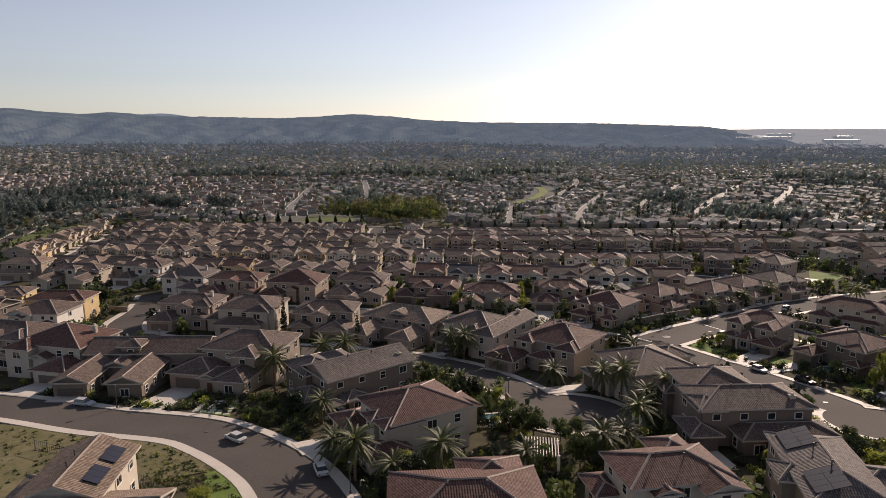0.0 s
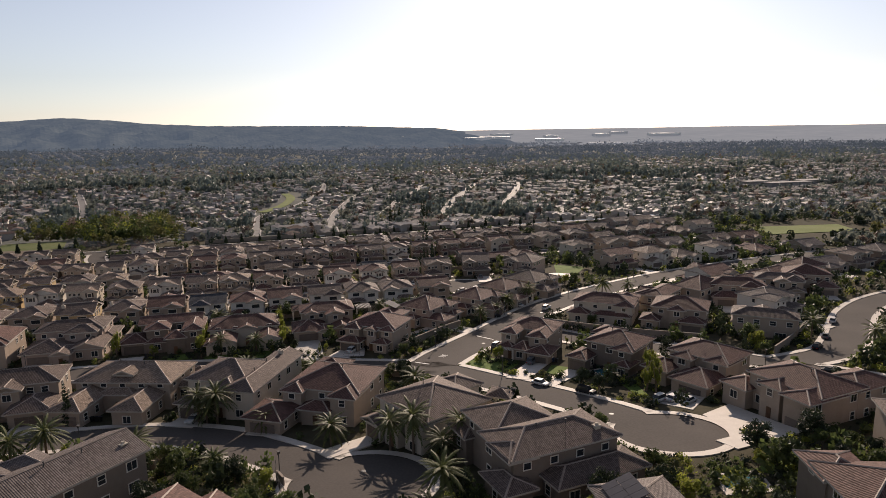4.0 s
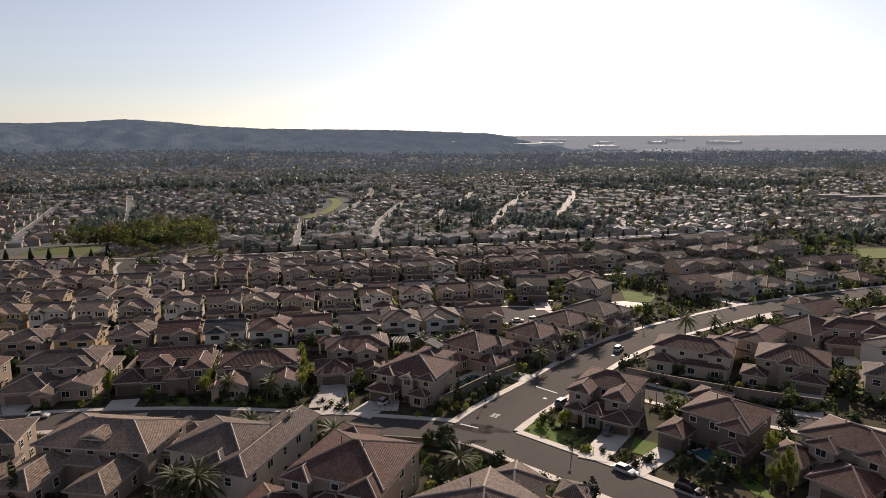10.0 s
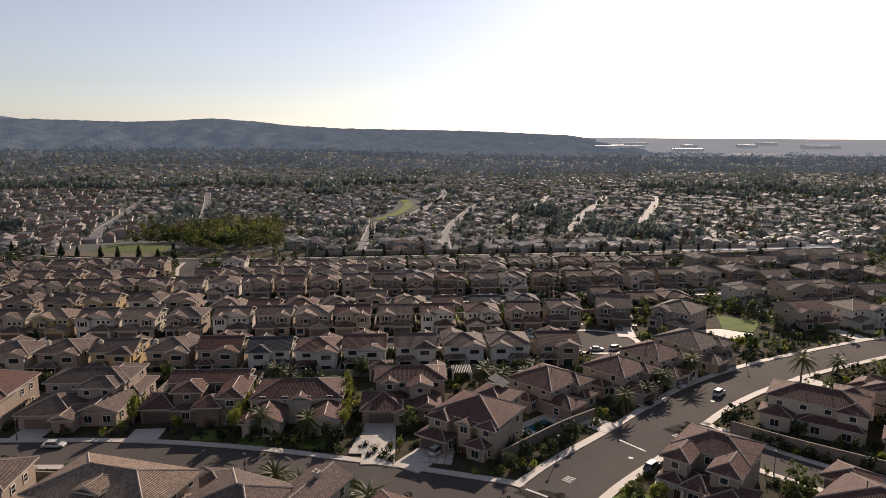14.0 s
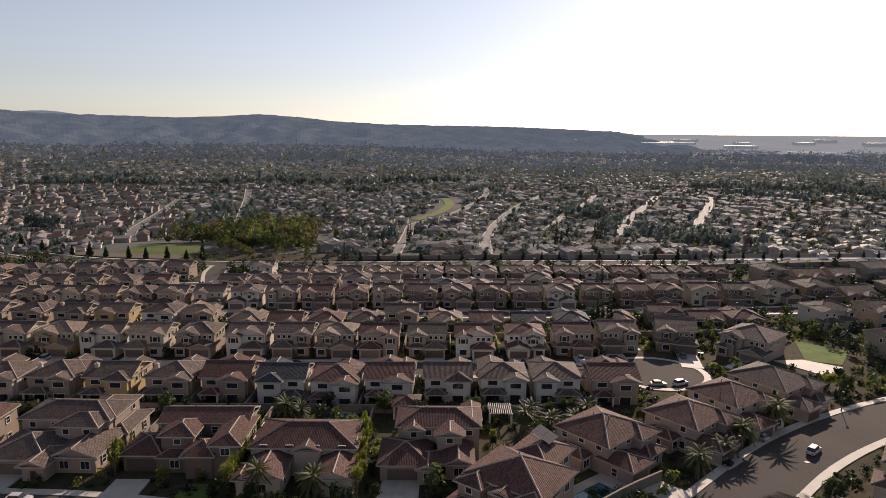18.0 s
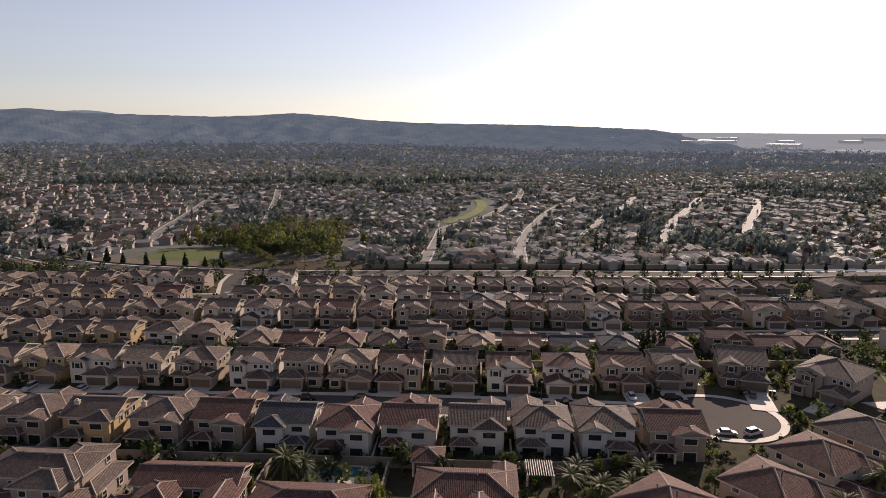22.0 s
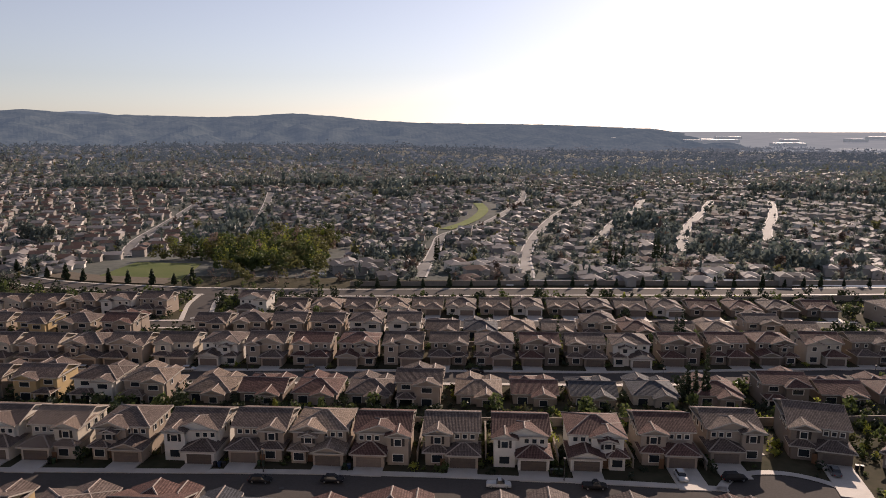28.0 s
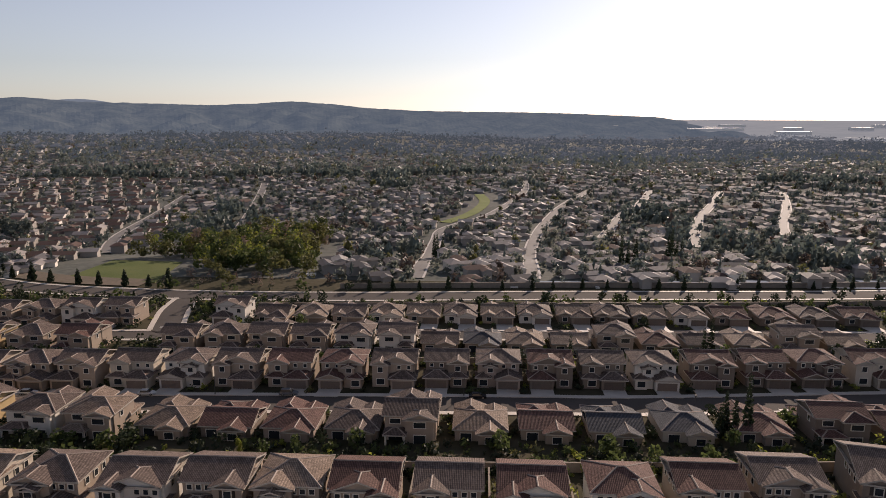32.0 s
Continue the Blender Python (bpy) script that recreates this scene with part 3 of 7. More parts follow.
                part("solar_panel", solar_mesh(), root, "dark blue solar panel", at=base)
    return root


def flat_window(w, h):
    key = ("one", round(w, 2), round(h, 2))
    if key not in WINDOWS:
        g, t = Geo(), 0.12
        for x0, x1, z0, z1 in ((-w / 2 - t, -w / 2, -t, h + t), (w / 2, w / 2 + t, -t, h + t), (-w / 2, w / 2, h, h + t), (-w / 2, w / 2, -t, 0)):
            g.box(x0, x1, -0.07, 0.05, z0, z1)
        g.face([(-w / 2, -0.015, 0), (w / 2, -0.015, 0), (w / 2, -0.015, h), (-w / 2, -0.015, h)], 1)
        WINDOWS[key] = g.mesh("window", [TRIM, GLASS])
    return WINDOWS[key]


def post_mesh():
    if "post" not in PANEL:
        g = Geo()
        g.box(-0.16, 0.16, -0.16, 0.16, -1.0, 2.7)
        g.box(-0.22, 0.22, -0.22, 0.22, 2.35, 2.55)
        PANEL["post"] = g.mesh("post", TRIM)
    return PANEL["post"]


def shutter_mesh(h):
    key = ("shutter", round(h, 2))
    if key not in PANEL:
        g = Geo()
        g.box(-0.2, 0.2, -0.06, 0.02, -0.05, h + 0.05)
        for k in range(6):
            z = h * (k + 0.5) / 6
            g.box(-0.15, 0.15, -0.08, -0.06, z - 0.05, z + 0.05)
        PANEL[key] = g.mesh("shutter", SHUTTER)
    return PANEL[key]


def vent_mesh():
    if "vent" not in PANEL:
        g = Geo()
        for z0, z1, r in ((-0.4, 0.55, 0.07), (0.5, 0.62, 0.12)):
            ring = [(r * math.cos(i * math.pi / 3), r * math.sin(i * math.pi / 3)) for i in range(6)]
            for (ax, ay), (bx, by) in zip(ring, ring[1:] + ring[:1]):
                g.face([(ax, ay, z0), (bx, by, z0), (bx, by, z1), (ax, ay, z1)])
            g.face([(ax, ay, z1) for ax, ay in ring])
        PANEL["vent"] = g.mesh("vent_pipe", METAL)
    return PANEL["vent"]


def solar_mesh():
    if "solar" not in PANEL:
        g = Geo()
        g.box(-0.5, 0.5, -0.82, 0.82, 0, 0.04)
        PANEL["solar"] = g.mesh("solar_panel", SOLAR)
    return PANEL["solar"]


def tract(x, y, rot, w=9.4, d=14.5, style=0, flip=False, wall="t", roof="b", detail=True, chimney=False, one=False, plain_back=False):
    """A narrow estate house: ridge along the street, gabled bay and door on one side, garage wing on the other."""
    s = -1 if flip else 1

    def sx(a, b):
        return (a, b) if s > 0 else (-b, -a)

    L, R = -w / 2, w / 2
    h2, h1 = (2.9, 2.7) if one else (5.4, 2.75)
    k4 = style % 4
    ops = []
    if one:
        vols = [(L, R, 2.6, d, h2, ("hip", "gable")[k4 % 2], "x"), (*sx(R - 5.4, R), 0, 5.5, h1, ("half", "hip")[k4 % 2], "y"), (*sx(L, L + 4.0), 1.2, 6, h1, "half", "y"), (*sx(L + 0.8, L + 5.0), d - 4, d + 1.4, h1 + 0.1, "half2", "y")]
        ops += [("win", s * (L + 2.0), 1.17, 0.8, 0, 1.5, 1.3), ("win", s * (L + 2.9), d + 1.42, 0.7, 180, 1.8, 1.4)]
        main, low = 2.57, 1.17
    elif k4 == 0:  # broad front gable with a bay nested in it
        vols = [(L, R, 3.2, d, h2, "hip", "x"), (*sx(L, L + 5.4), 2.3, 7.4, h2 - 0.05, "half", "y"), (*sx(L + 1.6, L + 4.0), 1.5, 5, h2 - 0.55, "half", "y"), (*sx(R - 5.1, R + 0.1), 0, 5.4, h1, "half", "y"), (*sx(L - 0.05, L + 2.6), 0.9, 3.4, h1 - 0.05, "hip", "x")]
        main, up, low, bx = 3.17, 1.47, 0.87, L + 2.8
    elif k4 == 1:  # side gables, one front gable, a low roof over door and garage
        vols = [(L, R, 3.4, d, h2, "gable", "x"), (*sx(L, L + 4.2), 2.2, 7, h2 - 0.1, "half", "y"), (*sx(L + 4.0, R), 0.2, 4.4, h1, "hip", "x"), (*sx(L + 0.1, L + 3.8), 1.2, 4, h1 - 0.1, "hip", "x")]
        main, up, low, bx = 3.37, 2.17, 1.17, L + 2.1
    elif k4 == 2:  # tall bay beside a wide front slope, garage under a low roof
        vols = [(L, R, 3.0, d, h2 + 0.05, "gable", "x"), (*sx(L - 0.1, L + 3.5), 1.4, 6, h2 - 0.1, "half", "y"), (*sx(L + 1.4, R - 0.4), 2.4, 8, h2, "half", "y"), (*sx(R - 5.1, R + 0.1), 0, 4.4, h1, "hip", "x")]
        main, up, low, bx = 2.37, 1.37, 1.37, L + 1.7
    else:  # hipped wing over the garage, low entry beside it
        vols = [(L, R, 3.6, d, h2 - 0.1, "hip", "x"), (*sx(R - 4.8, R), 1.8, 8, h2, "half", "y"), (*sx(L, R - 4.5), 1.2, 5.2, h1, "hip", "x"), (*sx(R - 5.1, R + 0.1), 0, 3.6, h1 - 0.05, "hip", "x"), (*sx(L + 0.3, L + 3.0), 2.8, 6.5, h2 - 0.3, "half", "y")]
        main, up, low, bx = 1.77, 2.77, 1.17, L + 1.65
    ops.append(("garage", s * (R - 2.55), 0.18 if k4 == 1 and not one else -0.02, 0.0, 0, 4.6, 2.15))
    if not one:
        ops += [("win", s * bx, up, 3.45, 0, 1.2, 1.25), ("arch" if k4 == 2 else "win", s * (L + 1.3 if k4 == 0 else bx), low, 0.6, 0, 1.9, 1.45)]
        if detail:
            ops += [("shutter", s * bx - 0.95, up, 3.45, 0, 0.4, 1.25), ("shutter", s * bx + 0.95, up, 3.45, 0, 0.4, 1.25)]
        for k in (1.0, 2.3, 3.6) if detail else (1.3, 3.5):
            ops.append(("win", s * (R - k), main, 3.9, 0, 0.8, 0.85))
        for yy in (5.4, 7.6, 9.6) if detail else (8.0,):
            if yy < d - 0.8:
                ops.append(("win", R + 0.02, yy, 3.6, 90, 0.9, 1.1))
                ops.append(("win", L - 0.02, yy, 3.6, -90, 0.9, 1.1))
        if detail:
            ops.append(("door", s * (R - 5.9), (1.47, 0.17, 2.37, 1.17)[k4], 0, 0, 1, 2.1))
    if math.cos(radians(rot)) < -0.3 and not one:  # the garden side: a bay and a covered patio
        k = 0.5 * (style % 3)
        vols.append((*sx(L + 0.2, L + 4.4 + k), d - 2.5, d + 1.2, h2 - 0.1, ("half2", "hip", "half2")[style % 3], "y"))
        vols.append((*sx(L + 4.3 + k, R - 0.2), d - 0.6, d + 2.4, 2.7, "hip", "x", "open"))
        bay, pat = s * (L + 2.3 + k / 2), s * ((L + 4.4 + k + R) / 2)
        ops += [("win", bay, d + 1.22, 3.5, 180, 2.4, 1.15), ("win", bay, d + 1.22, 0.4, 180, 2.4, 1.9)]
        ops += [("win", pat, d + 0.02, 0.1, 180, 2.9, 2.2), ("win", pat, d + 0.02, 3.7, 180, 2.1, 1.05)]
    elif plain_back or detail:
        if not one:
            ops += [("win", -w / 4, d + 0.02, 3.6, 180, 1.6, 1.25), ("win", w / 4, d + 0.02, 3.6, 180, 1.3, 1.25)]
        ops.append(("win", s * (R - 2.0), d + 0.02, 0.2, 180, 2.2, 2.0))
    ch = (s * (R - 1.4), d - 2.5, h2 + 0.6) if chimney else None
    DRIVES.append((x, y, rot, s * (R - 2.55), 4.9))
    kind_text = "one-storey" if one else "two-storey"
    lab = f"{WALL[wall][0]} stucco {kind_text} house, {ROOF[roof][0]} tiled roof, double garage"
    return house(x, y, rot, vols, wall, roof, ops, ch, lab, detail=detail, group="narrow houses in rows")


def manor(x, y, rot, w=16.0, d=15.0, style=0, flip=False, wall="t", roof="r", chimney=False, solar=()):
    """A large two-storey house with wings."""
    s = -1 if flip else 1

    def sx(a, b):
        return (a, b) if s > 0 else (-b, -a)

    h2, h1 = 5.8, 3.0
    ops = []
    if style == 0:  # main block, garage wing and a gabled bay
        vols = [(-w / 2, w / 2, 5, d, h2, "hip", "x"), (*sx(-w / 2, -w / 2 + 6.6), -1.5, 6.5, h1, "hip", "y"), (*sx(-1.4, 2.6), 2.6, 8, h2 - 0.2, "half", "y"), (*sx(w / 2 - 4.6, w / 2), 1.2, 8, h1 + 0.1, "half", "y"), (*sx(w / 2 - 5.2, w / 2 - 0.3), 3.4, 9, h2 - 0.15, "hip", "y")]
        ops = [("garage", s * (-w / 2 + 3.3), -1.52, 0, 0, 4.8, 2.2), ("door", s * 0.6, 2.57, 0, 0, 1, 2.1), ("arch", s * 0.6, 2.57, 3.6, 0, 1.5, 1.3), ("win", s * (w / 2 - 2.3), 1.17, 0.8, 0, 1.9, 1.5), ("win", s * (w / 2 - 2.7), 3.37, 3.7, 0, 1.4, 1.3), ("win", s * (-w / 2 + 2.2), 4.97, 3.8, 0, 1.2, 1.2), ("win", s * (-w / 2 + 4.6), 4.97, 3.8, 0, 1.2, 1.2)]
    elif style == 1:  # two forward wings round a court
        vols = [(-w / 2, w / 2, 8, d, h2 - 0.8, "hip", "x"), (*sx(-w / 2, -w / 2 + 5.4), -1.0, 10, h1 + 0.3, "half", "y"), (*sx(w / 2 - 5.4, w / 2), -1.0, 10, h1 + 0.3, "half", "y"), (*sx(-1.6, 1.6), 6.6, 11, h2 - 0.9, "half", "y")]
        ops = [("win", -w / 2 + 2.7, -1.02, 0.8, 0, 2.0, 1.6), ("win", w / 2 - 2.7, -1.02, 0.8, 0, 2.0, 1.6), ("door", 0, 6.57, 0, 0, 1, 2.1), ("arch", 0, 6.57, 2.9, 0, 1.3, 1.0), ("win", -3.4, 7.97, 2.9, 0, 1, 1.1), ("win", 3.4, 7.97, 2.9, 0, 1, 1.1), ("win", s * (-w / 2 + 5.42), 2, 0.8, 90, 1.3, 1.4), ("win", s * (-w / 2 + 5.42), 5, 0.8, 90, 1.3, 1.4)]
    elif style == 2:  # plain long block with a lower front roof
        vols = [(-w / 2, w / 2, 3.5, d, h2, "hip", "x"), (*sx(-w / 2 + 0.6, w / 2 - 2.5), -0.2, 5, h1, "hip", "x"), (*sx(w / 2 - 6.5, w / 2 - 1.2), 2.2, 7, h2 - 0.2, "hip", "y"), (*sx(-w / 2 - 3.2, -w / 2 + 1.5), 4.0, d - 3, h1, "hip", "y")]
        ops = [("win", s * (-w / 2 + 3), 3.47, 3.8, 0, 1.3, 1.2), ("win", s * (-w / 2 + 6.5), 3.47, 3.8, 0, 1.3, 1.2), ("win", s * (w / 2 - 3.8), 2.17, 3.7, 0, 1.8, 1.3), ("garage", s * (-w / 2 + 4.2), -0.22, 0, 0, 4.8, 2.2), ("door", s * (w / 2 - 5.0), -0.22, 0, 0, 1, 2.1), ("win", s * (w / 2 - 1.9), 3.47, 0.8, 0, 1.2, 1.3)]
    else:  # square hipped block with a big entry gable
        vols = [(-w / 2, w / 2, 2.5, d, h2, "hip", "y"), (*sx(-w / 2, -w / 2 + 5.0), 0.2, 6, h2 - 0.2, "hip", "y"), (*sx(w / 2 - 6.0, w / 2 + 0.8), -2.2, 6.5, h1, "hip", "y"), (*sx(-1.8, 1.4), 0.8, 5, 4.0, "half", "y")]
        ops = [("win", s * (-w / 2 + 2.5), 0.17, 3.7, 0, 1.7, 1.3), ("win", s * (-w / 2 + 2.5), 0.17, 0.8, 0, 1.7, 1.5), ("garage", s * (w / 2 - 2.6), -2.22, 0, 0, 4.8, 2.2), ("door", s * -0.2, 0.77, 0, 0, 1, 2.1), ("win", s * 2.6, 2.47, 3.8, 0, 1.2, 1.2), ("win", s * 5.2, 2.47, 3.8, 0, 1.2, 1.2)]
    y1 = 8.5 if style == 1 else 6.5
    for yy in np.arange(y1 + 1, d - 0.8, 3.0):
        for side, face in ((w / 2 + 0.02, 90), (-w / 2 - 0.02, -90)):
            ops.append(("win", side, float(yy), 3.3 if style == 1 else 3.7, face, 1.0, 1.2))
            ops.append(("win", side, float(yy), 0.8, face, 1.0, 1.2))
    for k in range(4):
        xx = -w / 2 + w * (k + 0.5) / 4
        ops.append(("win", xx, d + 0.02, 3.3 if style == 1 else 3.7, 180, 1.4, 1.2))
    ops += [("win", -w / 4, d + 0.02, 0.15, 180, 2.6, 2.1), ("win", w / 4, d + 0.02, 0.8, 180, 1.6, 1.3)]
    ch = (s * (w / 2 - 2.0), d - 4, h2 + 1.0) if chimney else None
    gar = [o for o in ops if o[0] == "garage"]
    if gar:
        DRIVES.append((x, y, rot, gar[0][1], 5.4))
    lab = f"large {WALL[wall][0]} stucco house with wings and {ROOF[roof][0]} barrel-tile roof"
    return house(x, y, rot, vols, wall, roof, ops, ch, lab, solar=solar, group="large houses")


# rows of narrow houses: x, y of the front, style, walls, roof; lower case f marks a mirrored plan
def row(text, rot, detail=True, w=9.0, d=11.5):
    for item in text.split():
        px_, py_, code = item.split(",")
        tract(float(px_), float(py_), rot, w=w, d=d, style=int(code[0]), wall=code[1], roof=code[2], flip="f" in code[3:], chimney="c" in code[3:], one="o" in code[3:], detail=detail, plain_back=rot == 180)


# facing south over street A
row("-176,237,2tb -164.5,237.4,0ct -153,238,1tb -141.5,238.5,3wbf -130,239,0tb -118,239,1yb -107,239.5,3tbf -96,239.5,2cb -85,240,0yt -73.5,240,2wb -62.4,240,1ctf -50.6,240.5,0tb -38.1,240.7,2wb -27,241.5,1tbf -16.4,241.5,0tt -5.6,241.5,2trf 6.2,242,1tb 17.9,242,2wr 30.6,242.5,0wrf 42.8,244.5,1tr 54.8,247,2tbf", 0, d=11.2)
tract(69.2, 248, -12, style=1, wall="b", roof="b")
tract(82, 243, -48, w=11, style=0, wall="p", roof="b")
# with their gardens to the south of street A
row("-168,223.5,1tb -157,223.6,0wt -146,223.8,2tb -135,224,3cb -124,224.2,0tt -113,224.4,1tb -101.5,224.4,2yr -90,224.4,0tb -79,224.4,3cb -68,224.9,0tbc -56.5,224.9,1ybc -44.5,225.20000000000002,0tbc -33.3,225.4,2tr -22,224.9,1wdf -11.2,223.9,0wr -0.5,225.4,2wr 11.3,226.4,1wb 22.6,226.9,3wb 33.4,226.9,0wbf 45,226.4,2tr", 180, w=9.2, d=12)
# behind the first row, facing street G
row("-188,276.5,1tbo -176,276.8,0tb -165,277,2cb -154,277.4,1tbf -143,277.8,0wt -131.5,278.4,3tb -120,279,2tb -108,279,0tb -96,279,1tbc -84,279.5,2ybf -71,279.5,0wb -60,279.5,3tt -47,280.5,0tto -35.5,280.8,1bro -24,281,0pro -12.5,281.5,2tbo -2,282,2tb 10.6,282.5,0tto 22.6,283.5,1tro 35,283.5,3tdo 48,284.5,0cdo 61.6,285.5,2pro 75.4,286.5,1br 88.4,288,3bro 101,289,0bro", 180, detail=False, w=9.2, d=10.5)
# facing south over street G
row("-196,284,0tb -185,284.4,1cbf -175,284.8,2tt -164.5,285.2,0tb -154,285.8,3wbf -143,286.4,2tb -132,287,1tb -121,287.5,0tbf -110,288,2cb -99,288.5,1tb -88,289.5,0tb -77.5,290.5,2tbf -66,292,1cb -54.5,293,0wbf -43,293.7,2tb -31.5,294.5,1tr -20,295,0trf -8.5,296,2tb 3,297,1bbf 14.5,297.5,0pb 26,298,2brf 37.5,298.5,1bb 49,299,0wb 61.5,300.5,2brf 74,302,1br 86,303,0brf 98.5,304,2cr 111,305,1bbf", 0, detail=False, w=9.2, d=10.8)
# backs, south of street K
row("-207,315.5,2tb -196,316.2,0wt -185,317.2,1tbf -174,318.4,3cb -163,319.8,0tb -151.5,321.4,2tt -140,323,0tb -128,323.5,2tbf -116,324,1yb -104,324.5,0tbf -92,325.5,2tr -66,328,1tb -55,329,0tbf -44,330,2tb -33,330.5,1tb -22,331.5,0wb -11,332.5,2wbf 0,333,1tbo 11,333.5,0tdo 22,334,2tto 33.5,334.5,1tto 45,335.5,0tb 56.5,336,2bro 68,336.5,1tbo 80,337,0tto 92,338,2tb 104,339,1bto", 180, detail=False, w=9.0, d=10.5)
# facing south over street K, before the long road
row("-216,326,0tb -205,327,1cbf -194,327.6,2tt -183,328.4,0wb -172,329.2,1tbf -161,330,3tt -150,331,0tb -139,332,2cb -128,333,1tbf -117,335,0tb -106,337,2wb -95,339,1tbf -63,342,2wbf -51,343,1tbo -39.5,344,0tto -28.5,345,1tbo -17.5,346,0wto -6.5,347,1tto 4.5,347.5,0wbo 15.5,348,1tto 26.5,349,2wbo 38,349.5,1bto 49,350,0bbo 60,350,1bto 72,350.5,0wbo 84,351,1bro 97,351,0bro 109,352,2bbo 122,353,1bro", 0, detail=False, w=9.2, d=10.5)

def villa(x, y, rot, vols, wall, roof, garage=None, door=None, label="", chimney=None, solar=(), gap=3.3, size=1.0):
    """A large house built from its own set of volumes, with windows on every free wall."""
    ops = []
    vols = [(*(size * c for c in v[:4]), *v[4:]) for v in vols]
    garage, door = (tuple(size * c for c in q) if q else None for q in (garage, door))

    def inside(a, b, skip):
        return any(v[0] - 0.7 < a < v[1] + 0.7 and v[2] - 0.1 < b < v[3] + 0.1 for k, v in enumerate(vols) if k != skip)

    for k, (x0, x1, y0, y1, h, kind, axis) in enumerate(vols):
        for face, c0, c1, fixed in ((0, x0, x1, y0), (180, x0, x1, y1), (90, y0, y1, x1), (-90, y0, y1, x0)):
            n = int((c1 - c0) / gap)
            if n < 1:
                n = 1 if c1 - c0 > 2.2 else 0
            for j in range(n):
                c = c0 + (c1 - c0) * (j + 0.5) / n
                a, bb = (c, fixed) if face in (0, 180) else (fixed, c)
                out = {0: (0, -0.3), 180: (0, 0.3), 90: (0.3, 0), -90: (-0.3, 0)}[face]
                d = {0: (0, -0.02), 180: (0, 0.02), 90: (0.02, 0), -90: (-0.02, 0)}[face]
                if inside(a + out[0], bb + out[1], k):
                    tall = all(not (v[0] < a < v[1] and v[2] < bb + out[1] < v[3] and v[4] > 4.5) for q, v in enumerate(vols) if q != k)
                    if h > 4.5 and tall and not any(v[0] - 0.6 < a < v[1] + 0.6 and v[2] < bb + out[1] < v[3] and v[4] > 4.5 for q, v in enumerate(vols) if q != k):
                        ops.append(("win", a + d[0], bb + d[1], 3.95, face, 1.1, 0.95))
                    continue
                if garage and face == 0 and abs(a - garage[0]) < garage[2] / 2 + 0.7 and abs(bb - garage[1]) < 0.6:
                    continue
                wide = 1.5 if (j + k) % 2 else 1.05
                if h > 4.5:
                    ops.append(("win", a + d[0], bb + d[1], 3.7, face, wide, 1.25))
                if not (door and face == 0 and abs(a - door[0]) < 1.6 and abs(bb - door[1]) < 0.6):
                    ops.append(("win", a + d[0], bb + d[1], 0.75, face, 1.5 if face == 0 else 1.05, 1.4))
    if garage:
        ops.append(("garage", garage[0], garage[1] - 0.02, 0, 0, garage[2], 2.2))
        DRIVES.append((x, y, rot, garage[0], garage[2] + 0.5))
    if door:
        ops.append(("door", door[0], door[1] - 0.02, 0, 0, 1, 2.1))
    return house(x, y, rot, vols, wall, roof, ops, chimney, label or f"large {WALL[wall][0]} stucco house with wings and {ROOF[roof][0]} barrel-tile roof", solar=solar, group="large houses")


H, K = "hip", "half"
# large houses facing street B
manor(-90, 181, 0, style=0, wall="t", roof="r", d=13)
manor(-70.5, 181.5, 0, style=3, wall="t", roof="r", flip=True, d=13)
villa(-50.5, 182, -1, [(-8.5, 6, 8, 15.5, 5.6, H, "x"), (-1.5, 5.3, 5.6, 11, 5.5, H, "x"), (0.2, 6.2, 9.5, 18, 5.5, H, "y"), (-9, 0.3, -0.5, 9, 3.0, H, "y"), (-2.2, 1.3, -2.2, 4, 2.8, K, "y"), (1.0, 7.6, 0.6, 10, 3.0, K, "y"), (5.0, 8.2, 9, 17.5, 3.0, H, "y")], "p", "b", (-5.6, -0.5, 4.9), (-0.4, -2.2), "pinkish beige stucco house with many hipped brown tile roofs")
villa(-29, 180.5, 1, [(-6.2, 7.8, 8.5, 14.5, 5.7, "gable", "x"), (4.4, 8.6, 1.0, 11, 5.5, H, "y"), (-4.4, 0.6, 4.0, 10, 5.5, H, "y"), (-10, -4.2, 3.0, 10, 2.9, H, "x"), (0.4, 4.6, 0.6, 6, 4.0, H, "x"), (-4.2, 0.4, 2.6, 5, 2.8, H, "x")], "b", "r", (-7.2, 3.0, 4.8), (2.4, 0.6), "dark brown stucco house with steep reddish tile gables")
villa(-10.7, 176, 0, [(-8.2, 7.8, 6.5, 16, 4.6, H, "x"), (-7.6, -2.1, 0, 10, 3.2, K, "y"), (3.0, 8.2, 0, 10, 3.2, K, "y"), (-1.6, 2.6, 6.0, 10, 4.4, K, "y"), (-8.6, -7.4, -0.02, 4, 3.0, H, "y")], "c", "r", None, (0.5, 6.0), "cream stucco house with two gabled wings round a court", gap=4.0)
villa(9, 181.5, 0, [(-5.8, 7.4, 7.2, 14.5, 5.6, H, "x"), (-8, -0.5, -0.3, 8, 2.9, H, "x"), (-2.2, 0.9, -1.4, 4, 2.8, K, "y"), (0.6, 4.6, 4.4, 9.5, 5.4, K, "y"), (1.9, 6.0, 0.2, 8.2, 2.9, K, "y"), (5.2, 7.5, 10, 16, 5.5, "gable", "y"), (-4.6, -1.8, 6.4, 10, 5.4, K, "y")], "t", "r", (-4.6, -0.3, 4.9), (1.2, 4.4), "tan stucco house with gabled bays and a paved forecourt")
